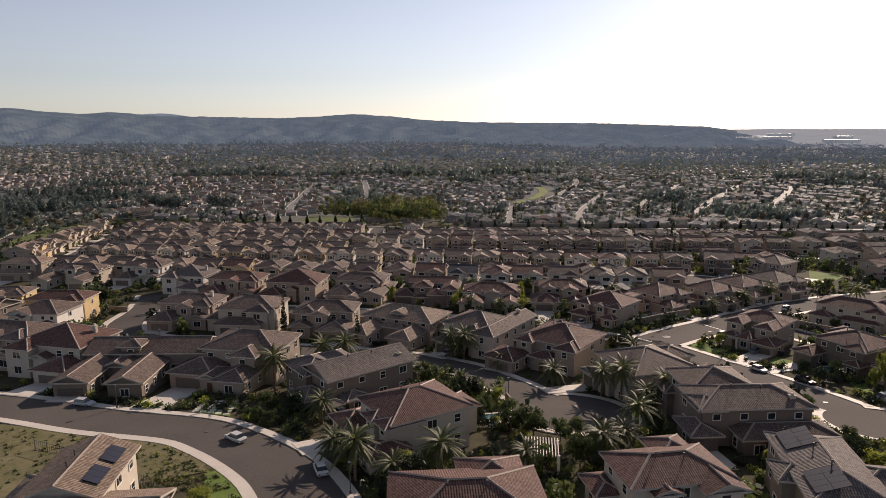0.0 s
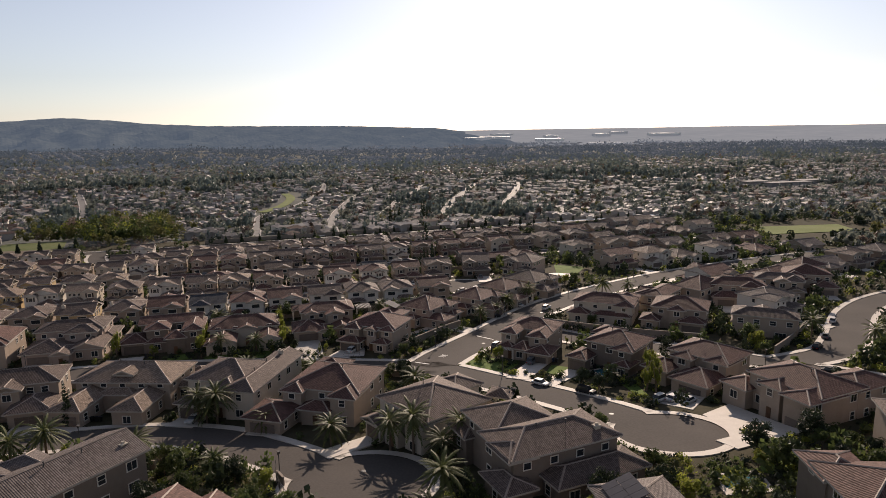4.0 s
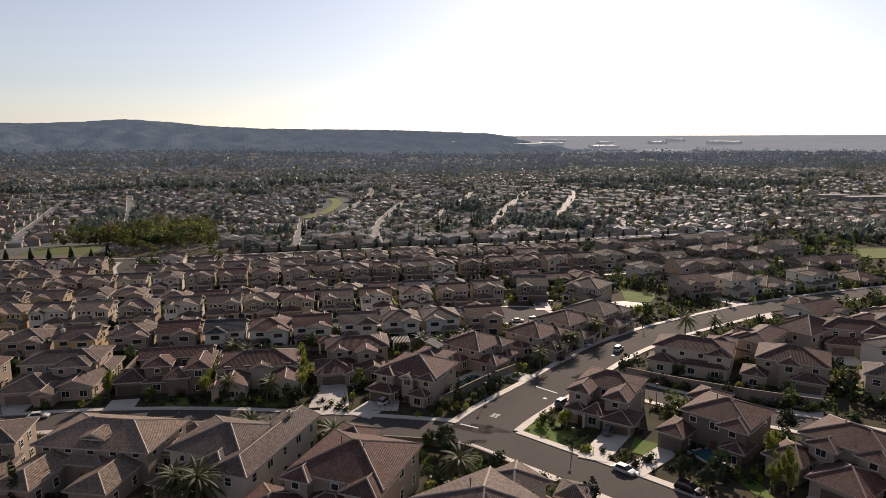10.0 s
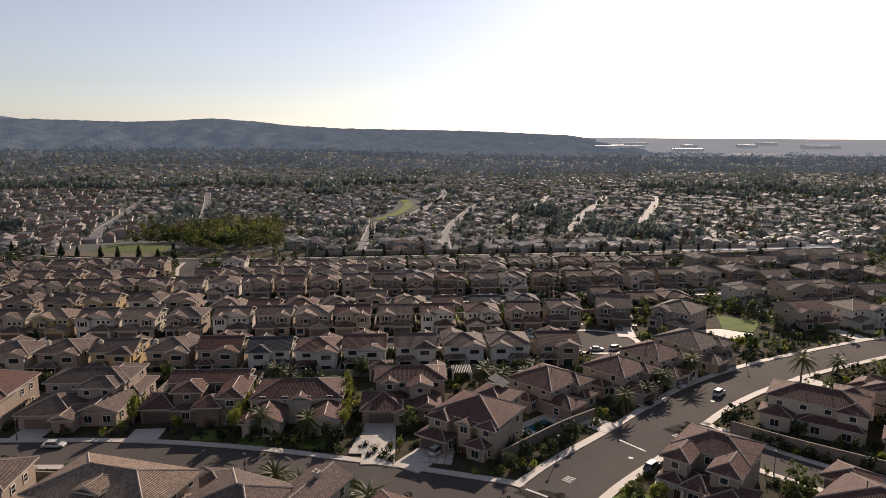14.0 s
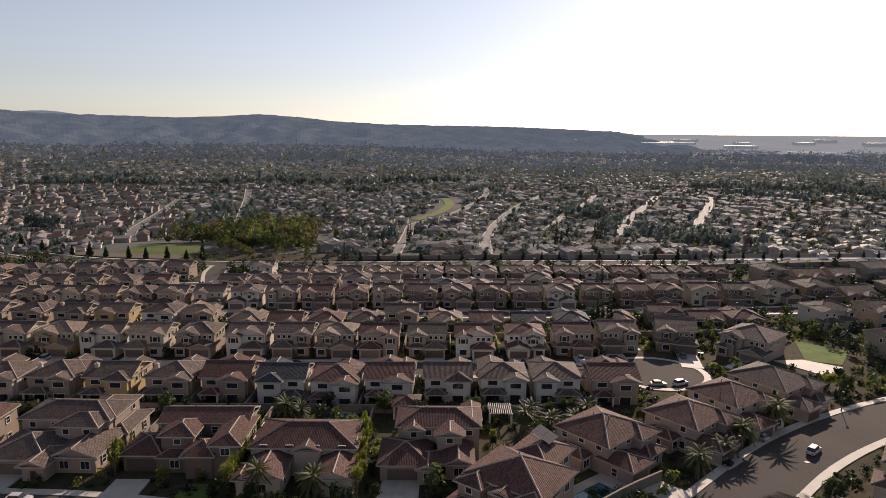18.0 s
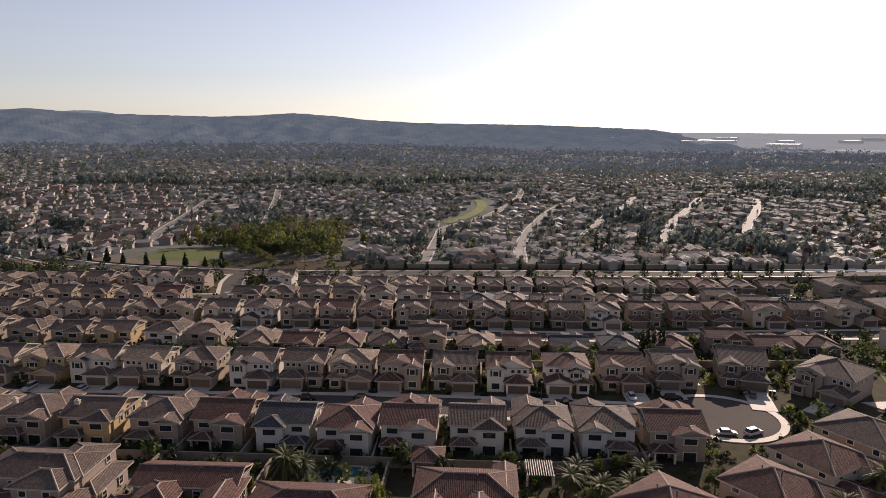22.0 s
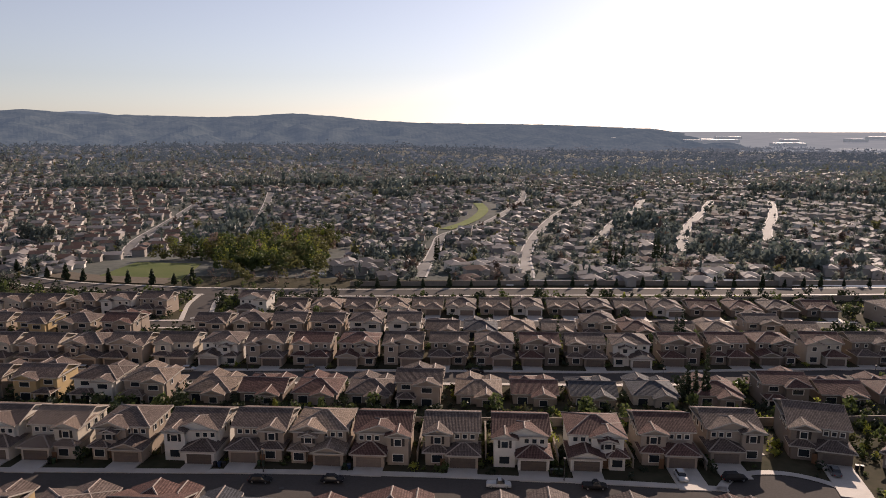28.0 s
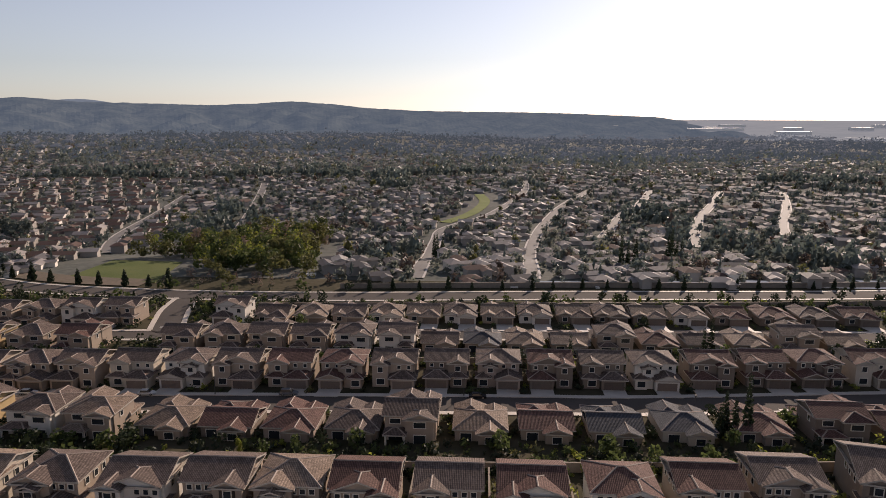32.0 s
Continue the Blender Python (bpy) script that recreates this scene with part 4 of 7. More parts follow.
villa(18.2, 169.2, -36, [(-5.8, 6, 0.6, 10, 5.7, H, "y"), (-5.9, -2.3, -1.3, 5, 5.4, H, "y"), (-4.2, 2.5, 8.5, 16.5, 5.5, H, "y"), (-0.6, 1.9, -0.8, 4, 5.3, K, "y"), (3.0, 6.1, -0.4, 4, 5.4, H, "y"), (-6.5, -1.5, -3.2, 0, 2.8, H, "x"), (2.0, 5.2, -2.2, 1, 2.8, H, "x")], "t", "r", (-4.0, -3.2, 4.6), (0.6, -0.8), "tan stucco corner house with solar panels on its back roof", solar=[(-0.2, 13.2, 7.0, 20, 90, 3, 2)])
# along the main road
for vx, vy, vr, depth, w2, rf, wl in ((40.5, 186.8, 42, 11.3, 6.0, "r", "p"), (56.6, 193.4, 40, 11.0, 5.6, "r", "t"), (67.8, 202.6, 33, 11.6, 5.6, "r", "c"), (80.8, 211.2, 35, 13.5, 6.0, "b", "t")):
    villa(vx, vy, vr, [(-w2, w2, 0.6, depth, 5.1, H, "y"), (-w2, -0.6, -4.2, 2.5, 2.9, H, "y"), (1.2, w2 + 0.3, -1.2, 5, 4.95, H, "y"), (1.0, w2 - 0.6, -3.0, 0.2, 2.8, H, "x"), (-w2 - 2.6, -w2 + 0.4, 4, depth - 2, 2.9, H, "y")], wl, rf, (-w2 / 2 - 0.4, -4.2, 4.7), (0.3, 0.6), size=0.93)
# between street B and palm street
manor(-86, 146, 0, w=14, d=13, style=0, wall="p", roof="b", chimney=True)
manor(-68, 143, 2, w=14, d=14, style=2, wall="c", roof="b")
manor(-48.5, 142, 2, w=14, d=13, style=0, wall="t", roof="b", flip=True)
villa(-28, 138, -18, [(-13, 4.6, 5.2, 15.6, 5.0, H, "x"), (-1.9, 3.4, -2.8, 10, 3.2, H, "y"), (-12.6, -7.2, -3.4, 10, 3.2, H, "y"), (-5.8, -2.8, 6.2, 10.2, 6.1, K, "y"), (-7.4, -1.6, 3.6, 6, 3.4, H, "x"), (4.0, 6.6, 9, 13, 3.0, H, "y")], "t", "t", (-9.9, -3.4, 4.6), (-4.4, 3.6), "tan stucco house with pale tan tile roofs round a forecourt")
villa(-10, 133, -27, [(-1.5, 3.8, -1.3, 18, 5.6, "half2", "y"), (-10.8, 1.0, 2.2, 13, 5.6, H, "x"), (-4.6, -1.2, 0.6, 5, 5.4, H, "y"), (-10.2, -5.0, -2.2, 4, 2.9, H, "y"), (-5.2, -1.2, -0.6, 3, 2.8, H, "x")], "c", "b", (-7.6, -2.2, 4.6), (-3.0, -0.6), "cream stucco house with brown and tan tile roofs", chimney=(1.2, 14.5, 6.2))
villa(3, 124.5, -30, [(-6.2, 6.7, 1.8, 13.8, 5.6, H, "x"), (-6.3, -2.9, 0.4, 5, 5.4, H, "y"), (2.6, 6.8, -0.2, 6, 5.4, H, "y"), (-10.0, -3.6, -5.6, 1.4, 2.9, H, "y"), (-2.6, 2.4, -0.6, 3, 3.0, H, "x"), (-6.4, -1.0, 12, 17, 5.2, H, "y")], "t", "r", (-6.8, -5.6, 4.8), (0, -0.6), "tan stucco house with reddish hipped roof and balcony")
villa(15, 111.7, -64, [(-6, 6, 0.2, 12, 5.6, H, "x"), (-1.8, 1.6, -2.0, 4, 4.6, K, "y"), (2.2, 6.1, -1.2, 5, 5.3, H, "y"), (-6, -0.6, 11, 16.5, 5.0, H, "y"), (-6.1, -2.2, -2.6, 2, 2.9, K, "y")], "c", "b", (-4.1, -2.6, 3.2), (0, -2.0), "cream stucco house with arched loggia and grey-brown tile roof")
# south of palm street
manor(-104, 106, -5, w=15, d=13, style=0, wall="t", roof="b")
manor(-88, 102.5, -5, w=14, d=13, style=3, wall="c", roof="r", chimney=True)
villa(-69, 97, 9, [(-9, 12, 8.5, 17, 4.3, "gable", "x"), (0, 5.6, -3, 11, 3.2, K, "y"), (-9.2, -3.6, -2.4, 11, 3.2, K, "y"), (-2.8, 0.6, 8.6, 12, 5.6, H, "x"), (-3.8, -0.2, 4.6, 9, 3.4, K, "y")], "b", "b", (-6.4, -2.4, 4.6), (-2.0, 4.6), "brown stucco courtyard house with brown roof and star-shaped turret")
villa(-53, 101, -3, [(-6, 8.3, 5.8, 16.5, 5.7, H, "x"), (-9, -1.0, 0.2, 8, 3.0, H, "y"), (0.5, 5.9, -1.8, 10, 3.0, H, "y"), (1.0, 5.4, 3.4, 9, 5.5, H, "y"), (-2.6, 0.4, -0.8, 4, 2.9, K, "y")], "t", "b", (-5.6, 0.2, 5.0), (-0.9, -0.8), "tan stucco house with brown and tan tile roofs in sun")
villa(-25.2, 100, 45, [(-8, 8, 0, 8.6, 5.6, "gable", "x"), (-9, -2.6, 6, 14, 5.0, H, "y"), (-11.5, -7.4, 1, 6, 3.0, H, "x"), (-3.0, 0.8, 7, 12.5, 5.4, K, "y"), (-10.4, -7.6, -3.0, 1.6, 2.9, H, "y"), (-6.0, -2.6, -2.6, 0.6, 2.8, H, "x")], "b", "g", (-9.0, -3.0, 2.6), None, "dark brown stucco house with long grey ribbed tile roof", chimney=(6.4, 2.0, 5.4))
villa(-19.9, 79.2, -52, [(-5.6, 5.6, 0.3, 13.4, 5.7, H, "y"), (-8.4, -2.9, -3.4, 2, 2.9, H, "y"), (3.8, 7.8, -4.2, 2, 2.9, H, "y"), (-4.6, 0.8, 12.6, 18, 3.3, H, "x"), (-0.8, 2.0, -1.0, 4, 5.3, H, "y"), (2.9, 5.7, -0.6, 5, 5.4, H, "y")], "c", "r", (-5.6, -3.4, 4.6), (0.6, -1.0), "cream stucco house with steep brown barrel-tile hips", size=0.88)
villa(31.3, 89, 10, [(-7.6, 7.6, 0, 8, 5.7, H, "x"), (-6.5, 3.2, 6.5, 15, 5.6, H, "y"), (-3.5, 9.2, -3.6, 1.2, 3.0, H, "x"), (-9.8, -6.2, -2.2, 3.2, 3.0, H, "y"), (-7.6, -5.0, 12.6, 17, 3.0, H, "y"), (-7.8, -4.8, 0.2, 5, 5.5, H, "x")], "b", "b", (-8.0, -2.2, 3.0), None, "grey-brown stucco house with ribbed brown tile roofs on two levels", chimney=(5.4, 1.4, 5.6))
villa(16.1, 63.6, 17, [(-6.9, 6.9, 0.4, 9.2, 5.5, H, "x"), (-4.2, -1.2, -0.6, 4, 5.0, K, "y"), (2.0, 7.0, -1.8, 5, 5.3, K, "y"), (3.4, 7.1, -3.6, 1, 3.0, K, "y"), (0.8, 5.6, 7.5, 13.0, 5.2, H, "y"), (-9.6, -6.6, 4.6, 9.4, 3.0, H, "y")], "c", "r", None, None, "cream stucco house with wide reddish barrel-tile hips", size=0.8)
villa(-3, 50.5, 12, [(-8, 6, 1, 11.5, 5.6, H, "x"), (-8.2, -3, 9, 15, 3.0, H, "y"), (-1, 5, 9, 14.5, 5.2, H, "y")], "t", "r", None, None, "tan stucco house with reddish barrel-tile hips")
villa(31.2, 61.5, -3, [(-3.7, 3.7, 0, 14.6, 5.4, H, "y"), (-5.0, -2.2, 5.0, 8.6, 4.9, H, "x"), (2.4, 10.0, 4.6, 9.6, 4.7, H, "x"), (-3.9, 3.2, -5, 2, 3.0, H, "y")], "b", "g", None, None, "brown stucco house with solar panels on its tile roof", solar=[(-2.5, 13.4, 5.95, 20.3, -90, 4, 2), (-2.5, 4.4, 5.95, 20.3, -90, 4, 2)])
villa(57, 62, -18, [(-7, 7, 1, 11, 5.2, H, "x"), (-7.2, -2, 8, 14, 4.9, H, "y"), (2, 6.8, 8, 13, 3.0, H, "y")], "b", "r", None, None)
villa(78, 76, -30, [(-7, 7, 1, 10, 5.2, H, "x"), (1, 6, 8, 13, 3.0, H, "y")], "t", "b", None, None)
# along south street and side street
villa(49.3, 150.4, -42, [(-5.8, 5.8, 5.4, 14.4, 5.6, H, "x"), (-5.9, -2.0, 0.2, 8, 5.5, H, "y"), (1.6, 5.9, 0, 9, 5.5, H, "y"), (-1.8, 1.6, -2.0, 3.5, 2.9, H, "x"), (2.4, 8.0, -3.4, 3.4, 2.9, H, "y"), (-5.7, -2.2, -1.4, 2, 2.8, H, "x")], "t", "r", (5.2, -3.4, 4.6), (-2.8, -1.4), "tan and brown stucco corner house with dark red hips", size=0.87)
villa(62.1, 135.4, -55, [(-5.8, 5.8, 0.2, 11, 5.6, H, "x"), (-8.0, -3.6, -4.6, 2.4, 2.9, H, "y"), (3.0, 6.2, -3.2, 1.6, 2.9, H, "y"), (1.4, 5.9, -1.2, 5, 5.4, H, "y"), (-8.6, -3.2, 9, 15, 5.0, H, "y")], "b", "r", (-5.8, -4.6, 3.6), (0, 0.2), "brown stucco house with dark red roof and balcony", size=0.88)
villa(72.6, 121.4, -64, [(-6, 5.9, 0.2, 9.4, 5.6, H, "x"), (-1.2, 5.8, -7.2, 1.2, 3.0, H, "x"), (-8.4, -3.4, -5.4, 1.2, 3.0, H, "x"), (-4.2, -0.6, -1.6, 4, 5.2, H, "y"), (2.0, 6.0, -0.4, 5, 5.4, H, "y")], "t", "r", (2.6, -7.2, 4.8), (-2.4, -1.6), "tan stucco house with a broad three-car garage wing", size=0.95)
villa(73.4, 101.2, -80, [(-6.3, 6.3, 0.2, 10, 5.7, H, "x"), (-10, -5.4, -1.6, 3.4, 3.0, H, "x"), (-2.6, 1.0, -1.8, 4, 5.4, H, "y"), (2.2, 6.5, -2.6, 5, 5.4, H, "y"), (0.4, 6.4, 8.6, 17, 5.4, H, "y")], "t", "r", (4.3, -2.6, 3.4), (-0.8, -1.8), "tan stucco house with loggia and dark red hips")
villa(80.5, 173, -38, [(-7.6, 7.6, 0.2, 8.6, 5.6, H, "x"), (-8.4, -3.4, -2.4, 2, 3.0, H, "x"), (-2.0, 7.4, -1.8, 1.2, 2.9, H, "x"), (2.4, 7.8, 7.4, 13, 5.4, H, "y"), (3.4, 7.9, -0.8, 5, 5.4, H, "y")], "c", "r", None, (-1.0, 0.2), "cream stucco house behind a garden wall")
villa(95, 160.5, -40, [(-6.4, 6.4, 0.2, 10.5, 5.6, H, "x"), (-8.6, -4.4, -3.6, 2, 3.0, H, "y"), (0.4, 6.2, -2.4, 2, 3.0, H, "x"), (-2.2, 1.4, -0.8, 4, 5.4, H, "y")], "t", "r", (3.3, -2.4, 4.8), (-0.4, -0.8))
manor(99, 188, 215, w=14, d=11, style=0, wall="t", roof="r")
manor(116, 192, 205, w=14, d=11, style=3, wall="t", roof="r")
manor(125, 176, -30, w=15, d=11, style=2, wall="p", roof="r")
manor(116.0, 155.2, 140, w=14, d=11, style=0, wall="t", roof="b")
manor(141, 178, -35, w=13, d=11, style=0, wall="t", roof="b")
manor(156, 183, -30, w=13, d=11, style=3, wall="t", roof="r")
manor(133, 196, 200, w=14, d=11, style=0, wall="t", roof="r")
manor(150, 202, 200, w=14, d=11, style=2, wall="p", roof="r")
manor(168, 208, 195, w=14, d=11, style=3, wall="t", roof="r")
# on the western slope
manor(-141, 150, 14, w=14, d=11, style=0, wall="y", roof="b")
manor(-121.5, 147, 8, w=15, d=11, style=2, wall="y", roof="r")
villa(-152, 190, 4, [(-9, 9, 8, 16, 4.6, H, "x"), (-8.6, -3.4, -1, 10, 3.2, K, "y"), (3.6, 8.8, -1, 10, 3.2, K, "y"), (-1.8, 1.8, 6.4, 10, 5.6, H, "x")], "c", "b", (6.2, -1.0, 4.6), (0, 6.4))
manor(-131, 199, 2, w=14, d=12, style=0, wall="w", roof="b")
manor(-108, 187, -4, w=13, d=12, style=3, wall="w", roof="g", chimney=True)
manor(-176, 200, 8, w=14, d=12, style=2, wall="t", roof="t")
# the house with solar panels at the foot of the slope
villa(-44.3, 52.0, 13, [(-3.7, 3.7, 0, 10.0, 5.4, "gable", "y"), (-2.0, 9.6, -5.5, 2.6, 4.2, "gable", "x"), (-7.0, -3.4, 2, 9, 3.0, H, "y")], "c", "t", None, None, "cream stucco house with solar panels on its tan roof", solar=[(2.5, 4.0, 5.98, -20.3, -90, 3, 1), (2.5, 8.2, 5.98, -20.3, -90, 3, 1)])

# ---- more of the estate, on both sides of the rows ----
def free_spot(x, y, house_r, road_r):
    return all((x - a) ** 2 + (y - b) ** 2 > house_r**2 for a, b in PLACED) and road_gap(x, y) > road_r


rnd = random.Random(21)


def fill(x0, x1, y0, y1, dx, dy, slope, turn, keep=0.95):
    """Further houses where streets run between the rows, standing clear of roads and of one another."""
    y, k = y0, 0
    while y < y1:
        x = x0 + (k % 2) * dx * 0.3
        while x < x1:
            cx, cy = x + rnd.uniform(-1.5, 1.5), y + slope * (x - x0) + rnd.uniform(-1, 1)
            x += dx
            rot = turn + (180 if k % 2 else 0) + rnd.uniform(-6, 6)
            mx, my = cx - 6.5 * math.sin(radians(rot)), cy + 6.5 * math.cos(radians(rot))
            if rnd.random() > keep or not free_spot(mx, my, 13.0, 8.0) or (88 < mx < 120 and 226 < my < 268) or (235 < mx < 320 and 280 < my < 350):
                continue
            tract(cx, cy, rot, w=11.5, d=13, style=rnd.randrange(4), flip=rnd.random() < 0.5, wall=rnd.choice("ttcbpw"), roof=rnd.choice("bbrtg"), detail=False, one=rnd.random() < 0.35)
        y += dy
        k += 1


fill(112, 235, 238, 392, 15.5, 17, 0.12, 8)
fill(128, 230, 160, 236, 16, 17, 0.2, 12)
fill(112, 190, 80, 150, 17, 18, 0.3, 20)
# facing east over the western street
for k, (q, nrm) in enumerate(along(ROADS["west_street"][0], 12.5)):
    if 236 < q.y < 352:
        p = q + nrm * 9.6
        tract(p.x, p.y, math.degrees(math.atan2(-nrm.x, nrm.y)), w=9.6, d=11, style=k, flip=k % 3 == 0, wall="tctyct"[k % 6], roof="tbtbbt"[k % 6], detail=False, one=k % 4 == 1)
tract(-252, 398, 40, w=11, d=11, style=1, wall="t", roof="b", detail=False)
tract(-268, 412, 38, w=11, d=11, style=3, wall="c", roof="t", detail=False, one=True)
fill(-150, -112, 96, 150, 17, 18, 0.0, 0)

# ---- driveways ----
for hx, hy, rot, gx, width in DRIVES:
    m = pose(hx, hy, 0, 0, 0, rot)
    length = 8.0
    for k in range(2, 30):
        p = m @ Vector((gx, -k * 0.6, 0))
        if road_gap(p.x, p.y) < 0.3:
            length = k * 0.6
            break
    q = [m @ Vector((gx + u * width / 2, v, 0)) for u, v in ((-1, 0.2), (1, 0.2), (1, -length), (-1, -length))]
    tagged(new("driveway", patch("driveway", [(p.x, p.y) for p in q], 0.21, CONCRETE, cells=4)), "pale concrete driveway to the garage", "driveway", kind="structure")

# ---- the far town ----


def west_edge(y):
    return float(np.interp(y, [230, 246, 288, 312, 351, 400, 440, 508, 640], [-228, -236, -259, -273, -293, -316, -336, -360, -390]))


def open_land(x, y):
    """Land in the plain that carries no houses."""
    if y < 640 and x < west_edge(y) - 5:
        return True
    if -170 < x < -56 and 380 < y < 520:
        return True
    if abs(x - float(np.interp(y, [598, 632, 670, 712, 760], [-14, 0, 9, 13, 8]))) < 12 and 590 < y < 765:
        return True
    if 235 < x < 320 and 280 < y < 350:
        return True
    return -262 < x < 242 and y < 394 + max(0.0, x) * 0.09


FAR_PAVING = mat("far_paving", (0.135, 0.128, 0.122), 0.8, 0.18, second=(0.19, 0.18, 0.17), scale=0.02, fine=0.2)
FAR_ROADS = [
    [(-15, 408), (-15, 520), (-12, 573), (18, 640), (48, 770), (60, 900)],
    [(30, 410), (31, 424), (35, 490), (45, 560), (60, 630), (78, 694), (115, 800)],
    [(80, 540), (89, 568), (112, 640), (138, 699), (172, 800)],
    [(128, 515), (135, 549), (162, 625), (197, 703), (238, 800)],
    [(193, 560), (203, 589), (226, 640), (250, 690), (295, 800)],
    [(-134, 530), (-141, 558), (-165, 650), (-191, 749), (-220, 850)],
    [(-176, 470), (-204, 535), (-234, 651), (-270, 800)],
]
FAR_KERB = mat("far_kerb", (0.46, 0.43, 0.40), 0.8, 0.1, second=(0.40, 0.38, 0.36), scale=0.05, fine=0.4)
for pts in FAR_ROADS:
    tagged(new("road", ribbon("road", pts, -2.7, 2.7, 0.35, FAR_PAVING, step=6, level=plain)), "worn grey winding street of the far town", "road", kind="structure")
    for o in (-3.6, 2.7):
        tagged(new("pavement", ribbon("pavement", pts, o, o + 0.9, 0.45, FAR_KERB, step=6, across=1, level=plain)), "pale concrete pavement of a far street", "pavement", kind="structure")
FAR_LINES = [[(q.x, q.y) for q, _ in along(p, 8)] for p in FAR_ROADS]


def near_far_road(x, y, d):
    return y < 950 and any((x - a) ** 2 + (y - b) ** 2 < d * d for line in FAR_LINES for a, b in line)


FAR_WALL = mat("far_wall", (0.25, 0.225, 0.2), 0.9, 0.1, scale=0.02, fine=0.06, second=(0.42, 0.39, 0.36))
FAR_WHITE = mat("far_white_wall", (0.62, 0.57, 0.5), 0.9, 0.1, scale=0.02, fine=0.06, second=(0.75, 0.72, 0.67))
# far roof colours lightened to carry air haze
FAR_ROOF = mat("far_roof", (0.186, 0.166, 0.156), 0.75, 0.2, scale=0.03, fine=0.12, second=(0.34, 0.305, 0.285))
FAR_ROOF_DARK = mat("far_roof_dark", (0.090, 0.088, 0.089), 0.75, 0.2, scale=0.03, fine=0.12, second=(0.11, 0.10, 0.10))
FAR_ROOF_PALE = mat("far_roof_pale", (0.240, 0.222, 0.210), 0.8, 0.1, scale=0.03, fine=0.12, second=(0.34, 0.32, 0.30))
FAR_ROOF_RED = mat("far_roof_red", (0.090, 0.056, 0.048), 0.8, 0.15, scale=0.03, fine=0.12, second=(0.13, 0.086, 0.07))


def clump(v, f, x, y, z, r, h, cards, rnd, size=(0.3, 0.6), tri=False):
    """A loose crown of tilted leaf sprays, denser towards its outside, round a small closed core."""
    if tri and cards >= 12:
        k = len(v)
        q = [rnd.uniform(0.5, 0.8) for _ in range(6)]
        v += [(x + r * q[0], y, z + h * 0.5), (x, y + r * q[1], z + h * 0.55), (x - r * q[2], y, z + h * 0.45), (x, y - r * q[3], z + h * 0.5), (x, y, z + h * (0.5 + 0.5 * q[4])), (x, y, z + h * (0.5 - 0.5 * q[5]))]
        f += [(k + a, k + (a + 1) % 4, k + 4) for a in range(4)] + [(k + (a + 1) % 4, k + a, k + 5) for a in range(4)]
    for _ in range(cards):
        a, u = rnd.uniform(0, 2 * math.pi), rnd.uniform(-1, 1)
        rr = math.sqrt(max(0.0, 1 - u * u)) * rnd.uniform(0.55, 1.0)
        c = Vector((x + r * rr * math.cos(a), y + r * rr * math.sin(a), z + h * (0.5 + 0.5 * u)))
        n = Vector((rnd.uniform(-1, 1), rnd.uniform(-1, 1), rnd.uniform(-0.3, 1))).normalized()
        t = n.orthogonal().normalized() * r * rnd.uniform(*size)
        b = n.cross(t).normalized() * r * rnd.uniform(*size)
        k = len(v)
        if tri:
            v += [tuple(c - t), tuple(c + b * 1.3), tuple(c + t)]
            f.append((k, k + 1, k + 2))
            continue
        v += [tuple(c - t), tuple(c + b * 0.9), tuple(c + t), tuple(c - b)]
        f.append((k, k + 1, k + 2, k + 3))


def far_house(bodies, roofs, px_, py_, z, w, d, h, a, gable):
    ca, sa_ = math.cos(a), math.sin(a)

    def R(u, v, zz):
        return (px_ + u * ca - v * sa_, py_ + u * sa_ + v * ca, zz)

    for (u0, v0), (u1, v1) in (((-w, -d), (w, -d)), ((w, -d), (w, d)), ((w, d), (-w, d)), ((-w, d), (-w, -d))):
        bodies.face([R(u0, v0, z - 1), R(u1, v1, z - 1), R(u1, v1, z + h), R(u0, v0, z + h)])
    W, D, t = w + 0.6, d + 0.6, z + h + d * 0.45
    q = W if gable else max(0.2, W - D)
    g0, g1 = R(-q, 0, t), R(q, 0, t)
    e = [R(-W, -D, z + h), R(W, -D, z + h), R(W, D, z + h), R(-W, D, z + h)]
    roofs.face([e[0], e[1], g1, g0])
    roofs.face([e[2], e[3], g0, g1])
    for p0, p1, g in ((e[1], e[2], g1), (e[3], e[0], g0)):
        (roofs if q < W else bodies).face([p0, p1, g])


def cluster(x, y):
    """The dense quarter of red-brown gabled houses."""
    return 428 < y < 860 and x < -138 - (y - 447) * 0.42


def grove(x, y):
    """Belts and groves of tall trees in the town: more than nought inside one."""
    out = noise.noise((x / 95, y / 120, 1.3)) - 0.32 - 0.16 * max(0.0, min(1.0, (820 - y) / 150))
    for x0, y0, x1, y1, r in ((-138, 512, -170, 640, 16), (-470, 872, -350, 884, 20), (-170, 930, 10, 985, 26), (-330, 880, -180, 960, 18), (240, 285, 300, 360, 7), (40, 1150, 420, 1260, 30), (-620, 1300, -240, 1380, 40), (330, 900, 640, 860, 22)):
        t = max(0.0, min(1.0, ((x - x0) * (x1 - x0) + (y - y0) * (y1 - y0)) / ((x1 - x0) ** 2 + (y1 - y0) ** 2)))
        out = max(out, 0.5 - 0.5 * math.hypot(x - x0 - t * (x1 - x0), y - y0 - t * (y1 - y0)) / r)
    return out


